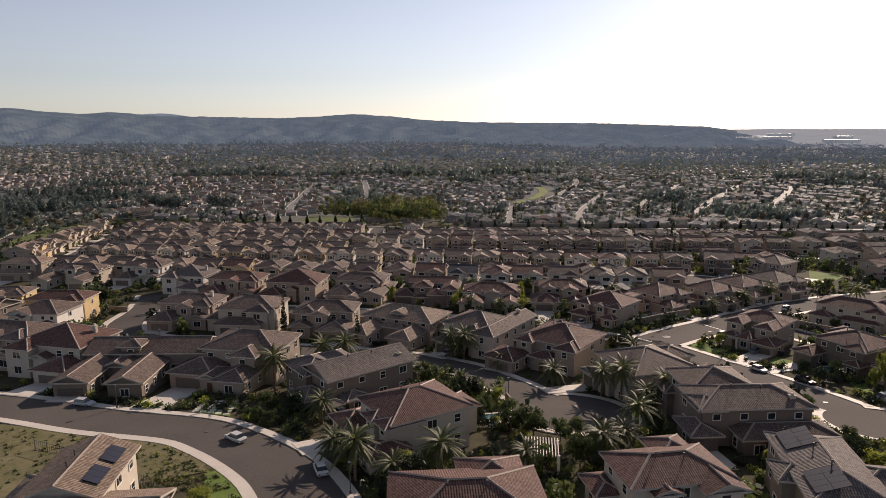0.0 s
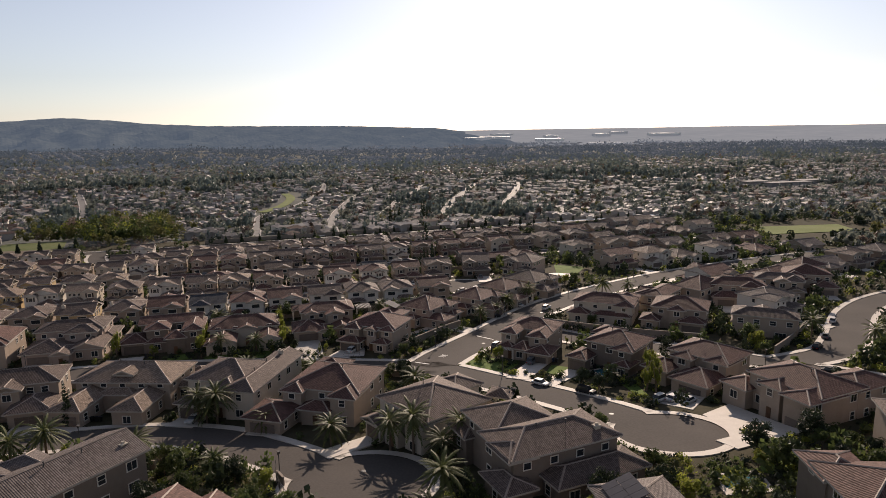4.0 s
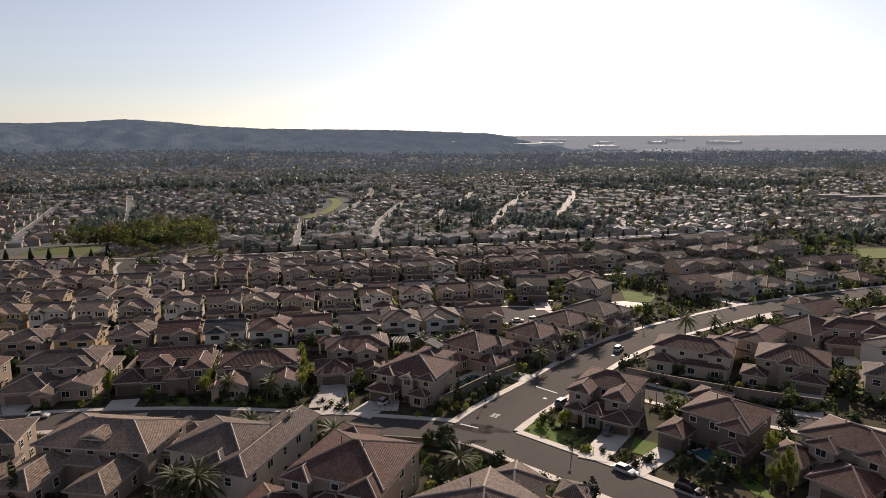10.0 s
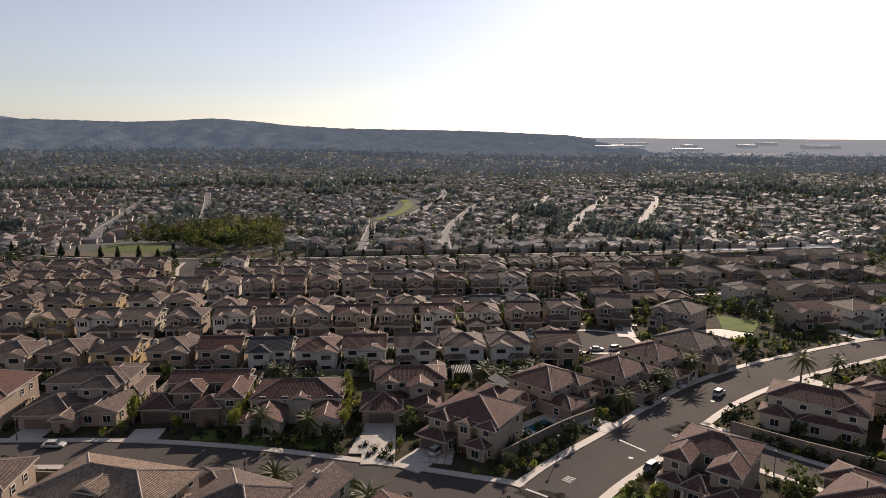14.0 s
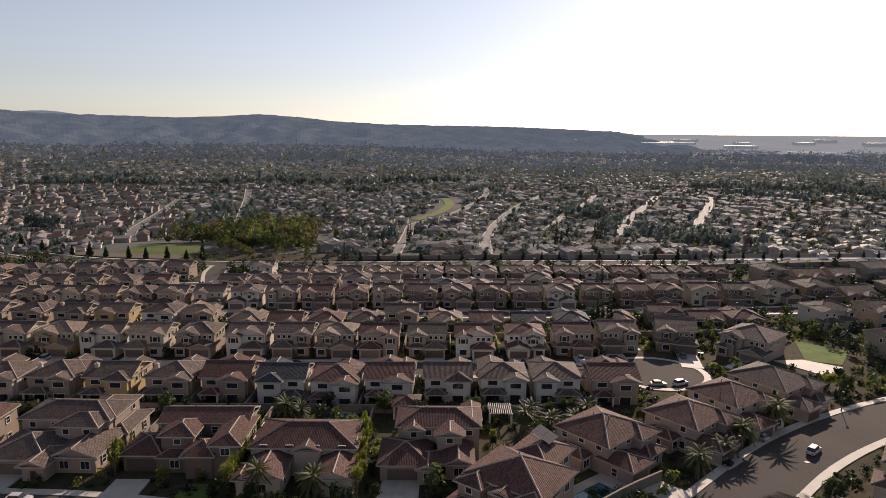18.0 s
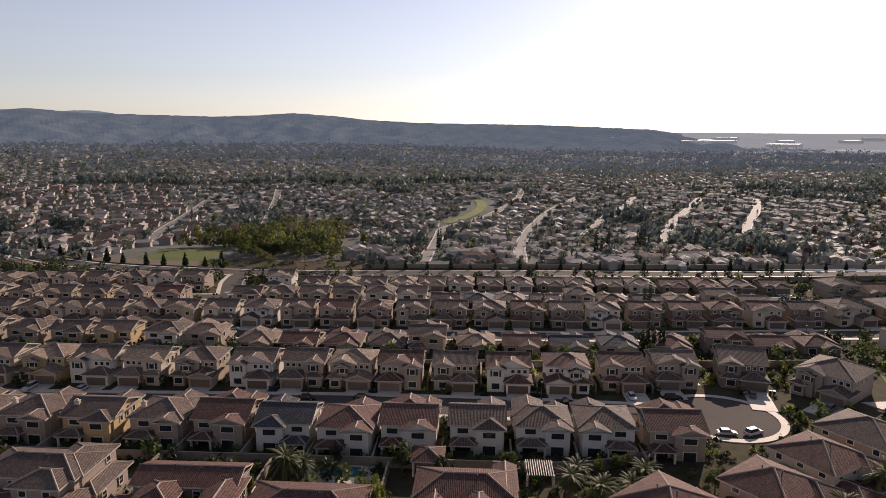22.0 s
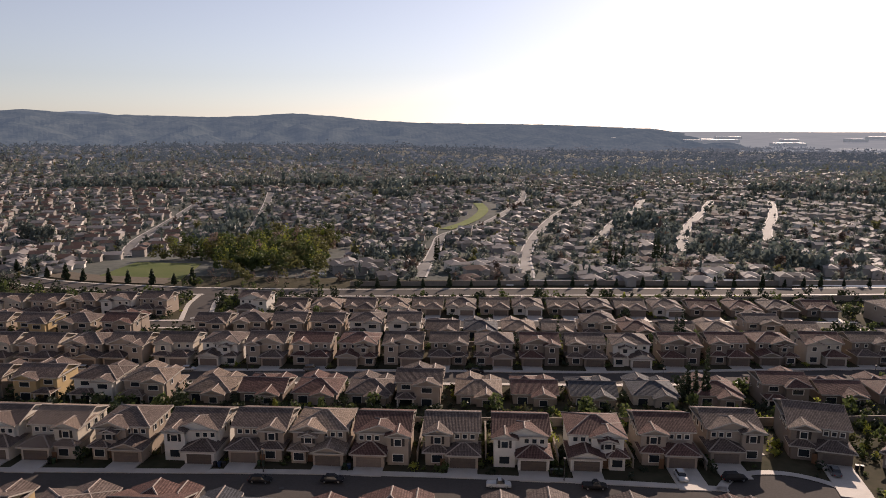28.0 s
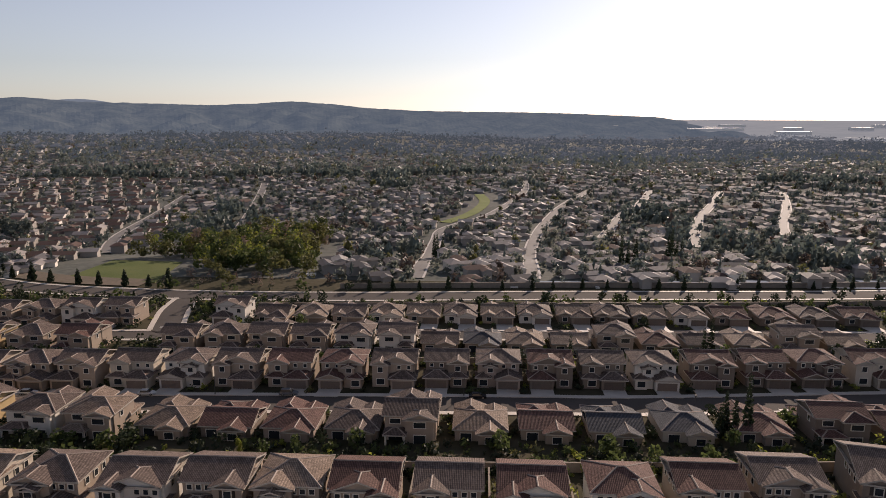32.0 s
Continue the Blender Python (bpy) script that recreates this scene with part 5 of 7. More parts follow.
def far_town():
    rnd = random.Random(5)
    bodies, white, slabs = Geo(), Geo(), Geo()
    roofs = {"brown": Geo(), "dark": Geo(), "pale": Geo(), "red": Geo()}
    crowns = {"mid": ([], []), "dark": ([], []), "olive": ([], []), "bare": ([], [])}
    haze = {"near": ([], []), "off": ([], [])}
    hazy_roofs = Geo()
    y = 250.0
    while y < 3100:
        far = max(0.0, y - 418)
        pitch_y, pitch_x = 11.8 + far * 0.0115, 11.8 + far * 0.0115
        x, right = -(0.92 * y + 120), 1.2 * y + 120
        while x < right:
            px_, py_ = x + rnd.uniform(-4, 4), y + rnd.uniform(-3, 3)
            x += pitch_x
            if open_land(px_, py_) or math.hypot(px_, py_) > 2950 or (py_ > 2300 and abs(math.degrees(math.atan2(-px_, py_)) + 28.0) < 2.2):
                continue
            road = near_far_road(px_, py_, 7.6)
            wood = grove(px_, py_)
            red = cluster(px_, py_)
            z = plain(px_, py_)
            k = 1 + far * 0.0004
            turn = 0.9 * noise.noise((px_ / 300, py_ / 300, 2.2))
            if not road and wood < 0 and py_ > 402 and rnd.random() < (0.95 if red else 0.88 if y < 1200 else 0.5):
                if red:
                    a = 0.25 + 0.15 * turn
                    far_house(white if rnd.random() < 0.07 else bodies, roofs["red" if rnd.random() < 0.6 else "brown"], px_ + rnd.uniform(-2, 2), py_ + rnd.uniform(-2, 2), z, rnd.uniform(3.0, 4.3), rnd.uniform(2.5, 3.3), rnd.choice((3.8, 4.2, 2.6)), a + (math.pi / 2 if rnd.random() < 0.25 else 0), rnd.random() < 0.7)
                elif y < 1250:
                    # more pale roofs to the east: sunward glare put in as roof colour
                    tone = roofs[rnd.choices(("brown", "dark", "pale", "red"), (5, 3, 1.8 if px_ > 0 else 1.0, 1.2))[0]]
                    body = white if rnd.random() < 0.12 else bodies
                    a = turn + rnd.choice((0, math.pi / 2)) + rnd.uniform(-0.1, 0.1)
                    w, d, h = rnd.uniform(3.2, 4.6) * k, rnd.uniform(2.2, 3.0) * k, rnd.choice((2.1, 2.2, 2.4, 4.0))
                    far_house(body, tone, px_, py_, z, w, d, h, a, rnd.random() < 0.45)
                    if y < 1000:
                        s = rnd.choice((-1, 1)) * (w - 1.9)
                        far_house(body, tone, px_ + s * math.cos(a) - 3 * math.sin(a) * -1, py_ + s * math.sin(a) - 3 * math.cos(a), z, rnd.uniform(2.8, 3.7), 1.8, h - 0.15, a + math.pi / 2, rnd.random() < 0.6)
                else:
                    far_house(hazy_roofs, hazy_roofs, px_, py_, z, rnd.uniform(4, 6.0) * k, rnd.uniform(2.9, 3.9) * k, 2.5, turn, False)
                if rnd.random() < 0.24 and y < 1000:
                    qx, qy, s = px_ + rnd.uniform(-6, 6), py_ - rnd.uniform(5, 7.5), rnd.uniform(0.6, 2.2)
                    slabs.box(qx - s, qx + s, qy - 1.2, qy + 1.2, z, z + rnd.uniform(0.5, 1.6))
            n = (4 if red or y < 1000 else 5) if y < 1500 else 3
            if wood > 0:
                n += 2
            for _ in range(n):
                if rnd.random() < 0.85:
                    tx, ty = px_ + rnd.uniform(-7.5, 7.5) * k, py_ + rnd.uniform(-7.5, 7.5) * k
                    if near_far_road(tx, ty, 4.4) or open_land(tx, ty):
                        continue
                    kind = "dark" if wood > 0 and rnd.random() < 0.75 else rnd.choices(("mid", "dark", "olive", "bare"), (5, 4, 0.5, 0.7))[0]
                    r = rnd.uniform(0.8, 2.6) * (1 + far * 0.0004) * (1.5 if wood > 0 else 1)
                    h = r * rnd.uniform(1.3, 2.3) * (1.5 if wood > 0 else 1)
                    big = rnd.random() < 0.09 and not red
                    if big:  # a tall shade tree of several masses
                        r, h = rnd.uniform(2.2, 3.6) * k, rnd.uniform(5.5, 9) * k
                        kind = rnd.choices(("mid", "dark", "bare", "olive"), (3, 5, 1.2, 0.8))[0]
                    if rnd.random() < 0.05:
                        kind, r, h = "dark", 0.95 * k, rnd.uniform(5.5, 9) * k
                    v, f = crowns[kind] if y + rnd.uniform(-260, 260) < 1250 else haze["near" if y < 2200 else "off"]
                    if big:
                        for _ in range(4):
                            clump(v, f, tx + rnd.uniform(-0.5, 0.5) * r, ty + rnd.uniform(-0.5, 0.5) * r, plain(tx, ty) + h * rnd.uniform(0.15, 0.6), r * 0.62, h * 0.38, 18 if y < 900 else 8 if y < 1500 else 4, rnd, (0.26, 0.52), tri=True)
                        continue
                    clump(v, f, tx, ty, plain(tx, ty) + 0.3, r, h, 18 if y < 650 else 12 if y < 1000 else 7 if y < 1800 else 4, rnd, (0.4, 0.8) if y > 900 else (0.28, 0.56), tri=True)
        y += pitch_y
    tagged(new("far_houses", bodies.mesh("far_houses", FAR_WALL)), "beige walls of the far town's small houses", "houses", kind="stuff")
    tagged(new("far_houses", white.mesh("far_houses", FAR_WHITE)), "white walls of the far town's small houses", "houses", kind="stuff")
    tagged(new("far_sheds", slabs.mesh("far_sheds", FAR_WHITE)), "pale sheds, cars and patios of the far town", "sheds", kind="stuff")
    for name, m, text in (("brown", FAR_ROOF, "grey-brown"), ("dark", FAR_ROOF_DARK, "dark grey"), ("pale", FAR_ROOF_PALE, "pale and glare-toned"), ("red", FAR_ROOF_RED, "red-brown")):
        tagged(new("far_roofs", roofs[name].mesh("far_roofs", m)), f"{text} roofs of the far town", "roofs", kind="stuff")
    tagged(new("far_roofs", hazy_roofs.mesh("far_roofs", FAR_ROOF_HAZY)), "roofs at the far edge of the town, haze put in as glow", "roofs", kind="stuff")
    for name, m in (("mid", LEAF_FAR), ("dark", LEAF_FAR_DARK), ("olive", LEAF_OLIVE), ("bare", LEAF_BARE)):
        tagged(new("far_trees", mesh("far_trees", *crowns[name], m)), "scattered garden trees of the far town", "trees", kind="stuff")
    for name, m in (("near", FAR_WOOD_THIN_HAZE), ("off", FAR_WOOD_HAZE)):
        tagged(new("far_trees", mesh("far_trees", *haze[name], m)), "tree cover at the far edge of the town, haze put in as glow", "trees", kind="stuff")
    # the far edge of the plain: low tree belts, haze put in as glow
    v, f = [], []
    for _ in range(6000):
        a, r = radians(rnd.uniform(-52, 44)), rnd.uniform(2950, 3600)
        tx, ty = -math.sin(a) * r, math.cos(a) * r
        if r > 3150 or a < radians(-11) or abs(math.degrees(a) + 28.0) < 2.4 and r < 3700:
            continue
        s = rnd.uniform(3, 6)
        clump(v, f, tx, ty, plain(tx, ty), s * 2.6, s, 4, rnd, (0.45, 0.9), tri=True)
    tagged(new("far_belts", mesh("far_belts", v, f, FAR_PLAIN_HAZE)), "tree belts at the far edge of the plain", "trees", kind="stuff")


# roofs and trees of the town's far edge: air haze added as emission
FAR_ROOF_HAZY = haze_mat("far_roof_hazy", (0.10, 0.09, 0.085), (0.2, 0.19, 0.18), (0.042, 0.052, 0.066), 1.0, 0.02)
FAR_WOOD_THIN_HAZE = haze_mat("far_wood_thin_haze", (0.025, 0.03, 0.022), (0.06, 0.06, 0.045), (0.042, 0.053, 0.068), 1.0, 0.01)
FAR_WOOD_HAZE = haze_mat("far_wood_haze", (0.03, 0.035, 0.03), (0.06, 0.065, 0.06), (0.095, 0.113, 0.14), 1.0, 0.004)
far_town()
SHED = mat("pale_shed", (0.7, 0.7, 0.68), 0.5, 0.4)
for i in range(26):
    a, r = radians(rnd.uniform(-34, -6)), rnd.uniform(3080, 3550)
    if i < 12:
        a = radians(rnd.uniform(-20, -8))
    bx, by = -math.sin(a) * r, math.cos(a) * r
    g = Geo()
    L_, D_ = rnd.uniform(20, 85), rnd.uniform(12, 30)
    g.box(-L_, L_, -D_, D_, -3, 9)
    g.box(-L_ + 2, L_ - 2, -D_ + 2, D_ - 2, 9, 9.6)
    ob = tagged(new("warehouse", g.mesh("warehouse", SHED)), "long pale flat-roofed warehouse far out on the plain", "warehouse", "far warehouses")
    ob.matrix_world = pose(bx, by, plain(bx, by) + 3)
a0 = radians(-27.6)
g = Geo()
ring = [(2900 + 130 * math.sin(t), -28.0 + 1.6 * math.cos(t)) for t in np.linspace(0, 2 * math.pi, 24, endpoint=False)]
g.face([(math.sin(radians(-b)) * r, math.cos(radians(b)) * r, plain(0, 2900) + 3) for r, b in ring])
LAKE = mat("lake_water", (0.5, 0.52, 0.52), 0.08, 1.0)
tagged(new("lake", g.mesh("lake", LAKE)), "bright still lake far out on the plain", "lake", kind="structure")

# the grassy bank west of the estate and the bare strip beyond the long road
BARE = mat("bare_earth", (0.17, 0.135, 0.105), 0.95, 0.1, second=(0.11, 0.095, 0.07), scale=0.08, fine=0.8, bump=0.4, bumpscale=5)
tagged(new("bank", patch("bank", [(-247, 268), (-290, 358), (-262, 378), (-218, 262)], 0.25, FIELD, cells=14)), "rough green bank between the estate and the outer road", "bank", kind="structure")
tagged(new("verge", ribbon("verge", ROADS["long_road"][0], 8.5, 20, 0.3, BARE, step=4, across=4, keep=lambda x, y: x < -112 and y < 462)), "strip of bare brown earth beyond the long road", "verge", kind="structure")
tagged(new("verge", ribbon("verge", ROADS["long_road"][0], -11.5, -7.6, 0.12, BARE, step=4, across=2, keep=lambda x, y: x < -95)), "strip of bare brown earth before the long road", "verge", kind="structure")

# the park field, the wooded wash and the green strip
tagged(new("field", patch("field", [(-148, 400), (-110, 392), (-120, 436), (-152, 438)], 0.3, FIELD)), "mown green park field by the wash", "field", kind="structure")
tagged(new("green", ribbon("green", [(-14, 598), (0, 632), (9, 670), (13, 712), (8, 760)], -4.5, 4.5, 0.4, GREEN, step=6, level=plain)), "strip of green parkland in the far town", "grass", kind="structure")
tagged(new("sports_field", patch("sports_field", [(248, 306), (298, 300), (310, 326), (256, 336)], 0.3, GREEN)), "green sports field beyond the houses", "field", kind="structure")
tagged(new("green", patch("green", [(330, 545), (390, 540), (400, 590), (335, 600)], 0.6, GREEN)), "patch of green park in the far town", "grass", kind="structure")
rnd = random.Random(17)
bv, bf = [], []
for _ in range(380):
    y = rnd.uniform(225, 640)
    x = west_edge(y) - 11 - 150 * rnd.random() ** 1.4
    r, h = rnd.uniform(2.2, 4.2), rnd.uniform(7.5, 14)
    for _ in range(7):
        u, q = rnd.uniform(0, 6.28), rnd.uniform(0, 0.8)
        clump(bv, bf, x + 0.5 * r * math.cos(u) * (1 - q), y + 0.5 * r * math.sin(u) * (1 - q), plain(x, y) + h * q * 0.9, r * (0.85 - 0.55 * q), h * 0.35, 26, rnd, (0.24, 0.48), tri=True)
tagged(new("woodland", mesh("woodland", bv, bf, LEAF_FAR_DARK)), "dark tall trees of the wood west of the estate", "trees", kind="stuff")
rnd = random.Random(19)
bv, bf = [], []
for bx, by, n in ((-300, 505, 5), (-285, 498, 5), (-318, 520, 4), (-335, 530, 4), (-262, 520, 3), (-246, 505, 2)):
    for _ in range(n):
        x, y, r = bx + rnd.uniform(-7, 7), by + rnd.uniform(-7, 7), rnd.uniform(3.5, 5.0)
        for _ in range(9):
            u, q = rnd.uniform(0, 6.28), rnd.uniform(0, 1)
            clump(bv, bf, x + 0.6 * r * math.cos(u), y + 0.6 * r * math.sin(u), plain(x, y) + 9 * q, r * 0.6, 4.2, 24, rnd, (0.2, 0.42))
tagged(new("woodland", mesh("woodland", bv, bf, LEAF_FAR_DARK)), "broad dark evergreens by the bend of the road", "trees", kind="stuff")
rnd = random.Random(13)
bv, bf = [], []
for _ in range(40):
    u = rnd.random()
    x, y = (228 + 110 * u, 284 - 6 * u + rnd.uniform(-4, 4)) if rnd.random() < 0.6 else (318 + rnd.uniform(0, 14), 290 + 50 * u)
    r = rnd.uniform(1.2, 2.0)
    clump(bv, bf, x, y, ground(x, y) + 0.3, r, r * rnd.uniform(1.8, 2.6), 60, rnd, (0.2, 0.4))
tagged(new("tree_row", mesh("tree_row", bv, bf, LEAF_DARK)), "row of dark trees round the sports field", "trees", kind="stuff")
rnd = random.Random(3)
wash = {"olive": ([], []), "green": ([], []), "light": ([], []), "scrub": ([], [])}
for _ in range(470):
    x, y = rnd.uniform(-150, -44), rnd.uniform(389, 530)
    if y < 442 and x < -106 or x > -60 - (y - 400) * 0.12 + (8 if y < 420 else 0) or x < -150 + (y - 440) * 0.35:
        continue
    low = y < 412 and rnd.random() < 0.75
    r = rnd.uniform(0.8, 1.6) if low else rnd.uniform(2.2, 5.2)
    v, f = wash["scrub" if low else rnd.choices(("olive", "green", "light", "scrub"), (3.4, 4.2, 2.2, 1.0))[0]]
    h = r * rnd.uniform(1.6, 2.9)
    if low:
        clump(v, f, x, y, ground(x, y) + 0.2, r, h, 40, rnd, (0.12, 0.26))
    for _ in range(0 if low else 9):
        u, q = rnd.uniform(0, 6.28), rnd.uniform(0.1, 1)
        e = 0.75 * r * math.sqrt(max(0.05, 1 - (q - 0.35) ** 2)) * rnd.uniform(0.4, 1)
        clump(v, f, x + e * math.cos(u), y + e * math.sin(u), ground(x, y) + h * q * 0.85, r * rnd.uniform(0.3, 0.5), h * rnd.uniform(0.2, 0.34), 34, rnd, (0.16, 0.36))
for name, m, text in (("olive", LEAF_OLIVE, "olive and yellow-green trees filling the wash"), ("green", LEAF, "dark green trees filling the wash"), ("light", LEAF_LIGHT, "light yellow-green trees in the wash"), ("scrub", LEAF_BARE, "low brown scrub along the wash")):
    tagged(new("woodland", mesh("woodland", *wash[name], m)), text, "trees", kind="stuff")
# a school of long white blocks out on the plain
for sx_, sy_, L_, D_ in ((540, 622, 26, 6), (590, 640, 18, 7), (520, 650, 14, 6)):
    g = Geo()
    g.box(-L_, L_, -D_, D_, -2, 6)
    g.box(-L_ - 1, L_ + 1, -D_ - 1, D_ + 1, 6, 6.7)
    for i in range(int(L_ / 2)):
        g.box(-L_ + 1.5 + i * 4, -L_ + 3.7 + i * 4, -D_ - 0.1, -D_, 2, 4.5)
    ob = tagged(new("school_building", g.mesh("school_building", FAR_ROOF_PALE)), "long white flat-roofed school block out on the plain", "school", "school blocks")
    ob.matrix_world = pose(sx_, sy_, plain(sx_, sy_))

# ---- plants ----
def tree_meshes(seed, crown_r, crown_h, trunk_h, material, cards, size, thin=0.0):
    rnd = random.Random(seed)
    t = Geo()
    n = 7

    def limb(p, q, r0, r1):
        p, q = Vector(p), Vector(q)
        ax = (q - p).normalized()
        u = ax.orthogonal().normalized()
        w = ax.cross(u)
        for i in range(n):
            a, b = 2 * math.pi * i / n, 2 * math.pi * (i + 1) / n
            t.face([p + r0 * (math.cos(a) * u + math.sin(a) * w), p + r0 * (math.cos(b) * u + math.sin(b) * w), q + r1 * (math.cos(b) * u + math.sin(b) * w), q + r1 * (math.cos(a) * u + math.sin(a) * w)])

    limb((0, 0, -0.6), (0.05, 0, trunk_h), 0.16, 0.11)
    for k in range(4):
        a = k * 1.6 + rnd.random()
        limb((0.05, 0, trunk_h * 0.9), (math.cos(a) * crown_r * 0.6, math.sin(a) * crown_r * 0.6, trunk_h + crown_h * rnd.uniform(0.35, 0.7)), 0.08, 0.025)
    v, f = [], []
    lobes = 13
    for k in range(lobes):
        a, u = rnd.uniform(0, 6.28), rnd.uniform(0, 1)
        rr = crown_r * 0.62 * math.sqrt(rnd.random()) * (1 - thin)
        clump(v, f, rr * math.cos(a), rr * math.sin(a), trunk_h * 0.85 + crown_h * 0.62 * u, crown_r * rnd.uniform(0.26, 0.48), crown_h * rnd.uniform(0.3, 0.45), cards // lobes, rnd, size, tri=True)
    return t.mesh("trunk", BARK), mesh("crown", v, f, material)


def palm_meshes(seed, h, r):
    rnd = random.Random(seed)
    t = Geo()
    n, rings = 8, 7
    for k in range(rings):
        z0, z1 = -0.5 + (h + 0.5) * k / rings, -0.5 + (h + 0.5) * (k + 1) / rings
        r0, r1 = 0.23 - 0.012 * k, 0.2 - 0.012 * k
        for i in range(n):
            a, b = 2 * math.pi * i / n, 2 * math.pi * (i + 1) / n
            t.face([(r0 * math.cos(a), r0 * math.sin(a), z0), (r0 * math.cos(b), r0 * math.sin(b), z0), (r1 * math.cos(b), r1 * math.sin(b), z1), (r1 * math.cos(a), r1 * math.sin(a), z1)])
    c = Geo()
    for k in range(40):
        a = k * 2.4 + rnd.uniform(-0.2, 0.2)
        lift = 1.2 - 1.75 * (k / 39) + rnd.uniform(-0.12, 0.12)
        L_ = r * rnd.uniform(0.85, 1.1)
        pts = []
        for j in range(9):
            s = j / 8
            rad = L_ * s * math.cos(lift * (1 - 0.5 * s))
            z = h + L_ * (math.sin(lift) * s - 0.42 * s * s)
            pts.append(Vector((rad * math.cos(a), rad * math.sin(a), z)))
        side = Vector((-math.sin(a), math.cos(a), 0))
        for j in range(8):
            w0 = 0.07 + 0.3 * math.sin(math.pi * min(1, (j + 0.8) / 8.6))
            p, q = pts[j], pts[j + 1]
            for sg in (-1, 1):
                tip = q + (q - p) * 0.5 + sg * w0 * side - Vector((0, 0, 0.35 * w0))
                c.face([p, q, tip])
                c.face([p, p.lerp(q, 0.5), tip - (q - p) * 0.75 + sg * 0.02 * side])
    return t.mesh("trunk", BARK), c.mesh("crown", FROND)


def cypress_meshes(seed, h, r):
    rnd = random.Random(seed)
    t = Geo()
    t.box(-0.12, 0.12, -0.12, 0.12, -0.5, h * 0.3)
    v, f = [], []
    for k in range(12):
        s = k / 12
        rr = r * (1 - 0.75 * s) * (0.8 if k == 0 else 1)
        clump(v, f, 0, 0, 0.3 + h * s * 0.93, rr, h / 8, 26, rnd, (0.25, 0.5))
    return t.mesh("trunk", BARK), mesh("crown", v, f, LEAF_DARK)


TREES = {
    "green": [tree_meshes(i, 1.9 + 0.3 * i, 3.0 + 0.4 * i, 1.3 + 0.2 * i, LEAF, 1700, (0.09, 0.19)) for i in range(4)],
    "light": [tree_meshes(10 + i, 1.5 + 0.3 * i, 2.8 + 0.4 * i, 1.0 + 0.2 * i, LEAF_LIGHT, 1700, (0.09, 0.19)) for i in range(3)],
    "dark": [tree_meshes(20 + i, 2.0 + 0.4 * i, 3.6 + 0.5 * i, 1.4, LEAF_DARK, 1900, (0.09, 0.19)) for i in range(3)],
    "palm": [palm_meshes(30 + i, 3.4 + 0.6 * i, 2.75 + 0.12 * i) for i in range(4)],
    "cypress": [cypress_meshes(40 + i, 6.5 + 1.6 * i, 0.85 + 0.1 * i) for i in range(3)],
    "conifer": [cypress_meshes(60 + i, 4.6 + 0.7 * i, 1.25 + 0.12 * i) for i in range(3)],
    "column": [tree_meshes(50 + i, 1.0, 4.2 + 0.5 * i, 0.7, LEAF_LIGHT, 1300, (0.1, 0.22)) for i in range(2)],
}
TREE_TEXT = {
    "green": "leafy green garden tree with uneven crown",
    "light": "yellow-green young tree lit through its leaves",
    "dark": "dark evergreen tree with dense crown",
    "palm": "date palm with arching fronds on a stout trunk",
    "cypress": "tall dark narrow cypress",
    "conifer": "young dark cone-shaped conifer by the long road",
    "column": "slender yellow-green hedge tree by a garden wall",
}
rnd = random.Random(9)


def plant(kind, x, y, scale=1.0, which=None):
    ms = TREES[kind]
    trunk, crown = ms[rnd.randrange(len(ms)) if which is None else which]
    root = thing("palm_tree" if kind == "palm" else "cypress_tree" if kind == "cypress" else "tree", TREE_TEXT[kind], "palm" if kind == "palm" else "tree", "trees of the estate")
    root.matrix_world = pose(x, y, ground(x, y), 0, 0, rnd.uniform(0, 360)) @ Matrix.Diagonal((scale, scale, scale * rnd.uniform(0.92, 1.1), 1))
    part("trunk", trunk, root)
    part("crown", crown, root)


PALMS = "-23,116 -20.5,129.4 -17.4,129 -14.3,129 -6.4,123.3 4.5,114.5 10.8,106 14.2,105.5 -11.7,108 21,131 19,103 -9.3,154 -5.9,153.5 4,145 60,186.5 63,190 66.5,192 53,180 25.1,199 29.2,197 34,199 72.4,200 -18.3,202 -15.9,203 26.8,204 36.8,203 93.7,198 105.9,204 -43.4,103 -30,88 -39.5,118 -36,121 -24.4,74 -20,70 -15,68 -10,72 22,104 15.5,89 13,84 0,75 9.5,79 116,140 120,131 -16,176 -8,176"
def off_road(x, y, gap=1.9):
    """The point itself, or the nearest one that stands clear of every kerb."""
    for _ in range(4):
        (d, a, b, half) = min((math.hypot(x - a, y - b) - half, a, b, half) for line, half in ROAD_LINES.values() for a, b in line)
        if d >= gap:
            break
        k = (half + gap + 0.05) / max(0.1, math.hypot(x - a, y - b))
        x, y = a + (x - a) * k, b + (y - b) * k
    return x, y


for item in PALMS.split():
    a, b = off_road(*map(float, item.split(",")))
    plant("palm", a, b, rnd.uniform(0.8, 1.1))
COLUMNS = "-20.4,176 -20.2,178 -20.6,180 -20.3,182 -20.4,184 -1.9,177 -2.1,179 -1.8,181 -2,183 -2.2,185 -39.8,182 -40,185 -39.7,188 -21.5,186 -21.5,188 -21.3,190 -21.5,192 -21.2,194 -2.6,186 -2.4,188 -2.6,190 -2.5,192 -2.5,194 66,127 67,128.5 68.5,130 70,131.5 62,121 63,119.5"
for item in COLUMNS.split():
    a, b = item.split(",")
    plant("column", float(a), float(b), rnd.uniform(1.05, 1.5))
CYPRESS = "29,306 31,307 54,276 57,277 56,279 59,276.5 64,316 66,317 -10.5,470 -8,471 -12,472 70,440 73,441 76,440 95,459 97,461 99,460 101,459 -60,150 -38,138 88,128"
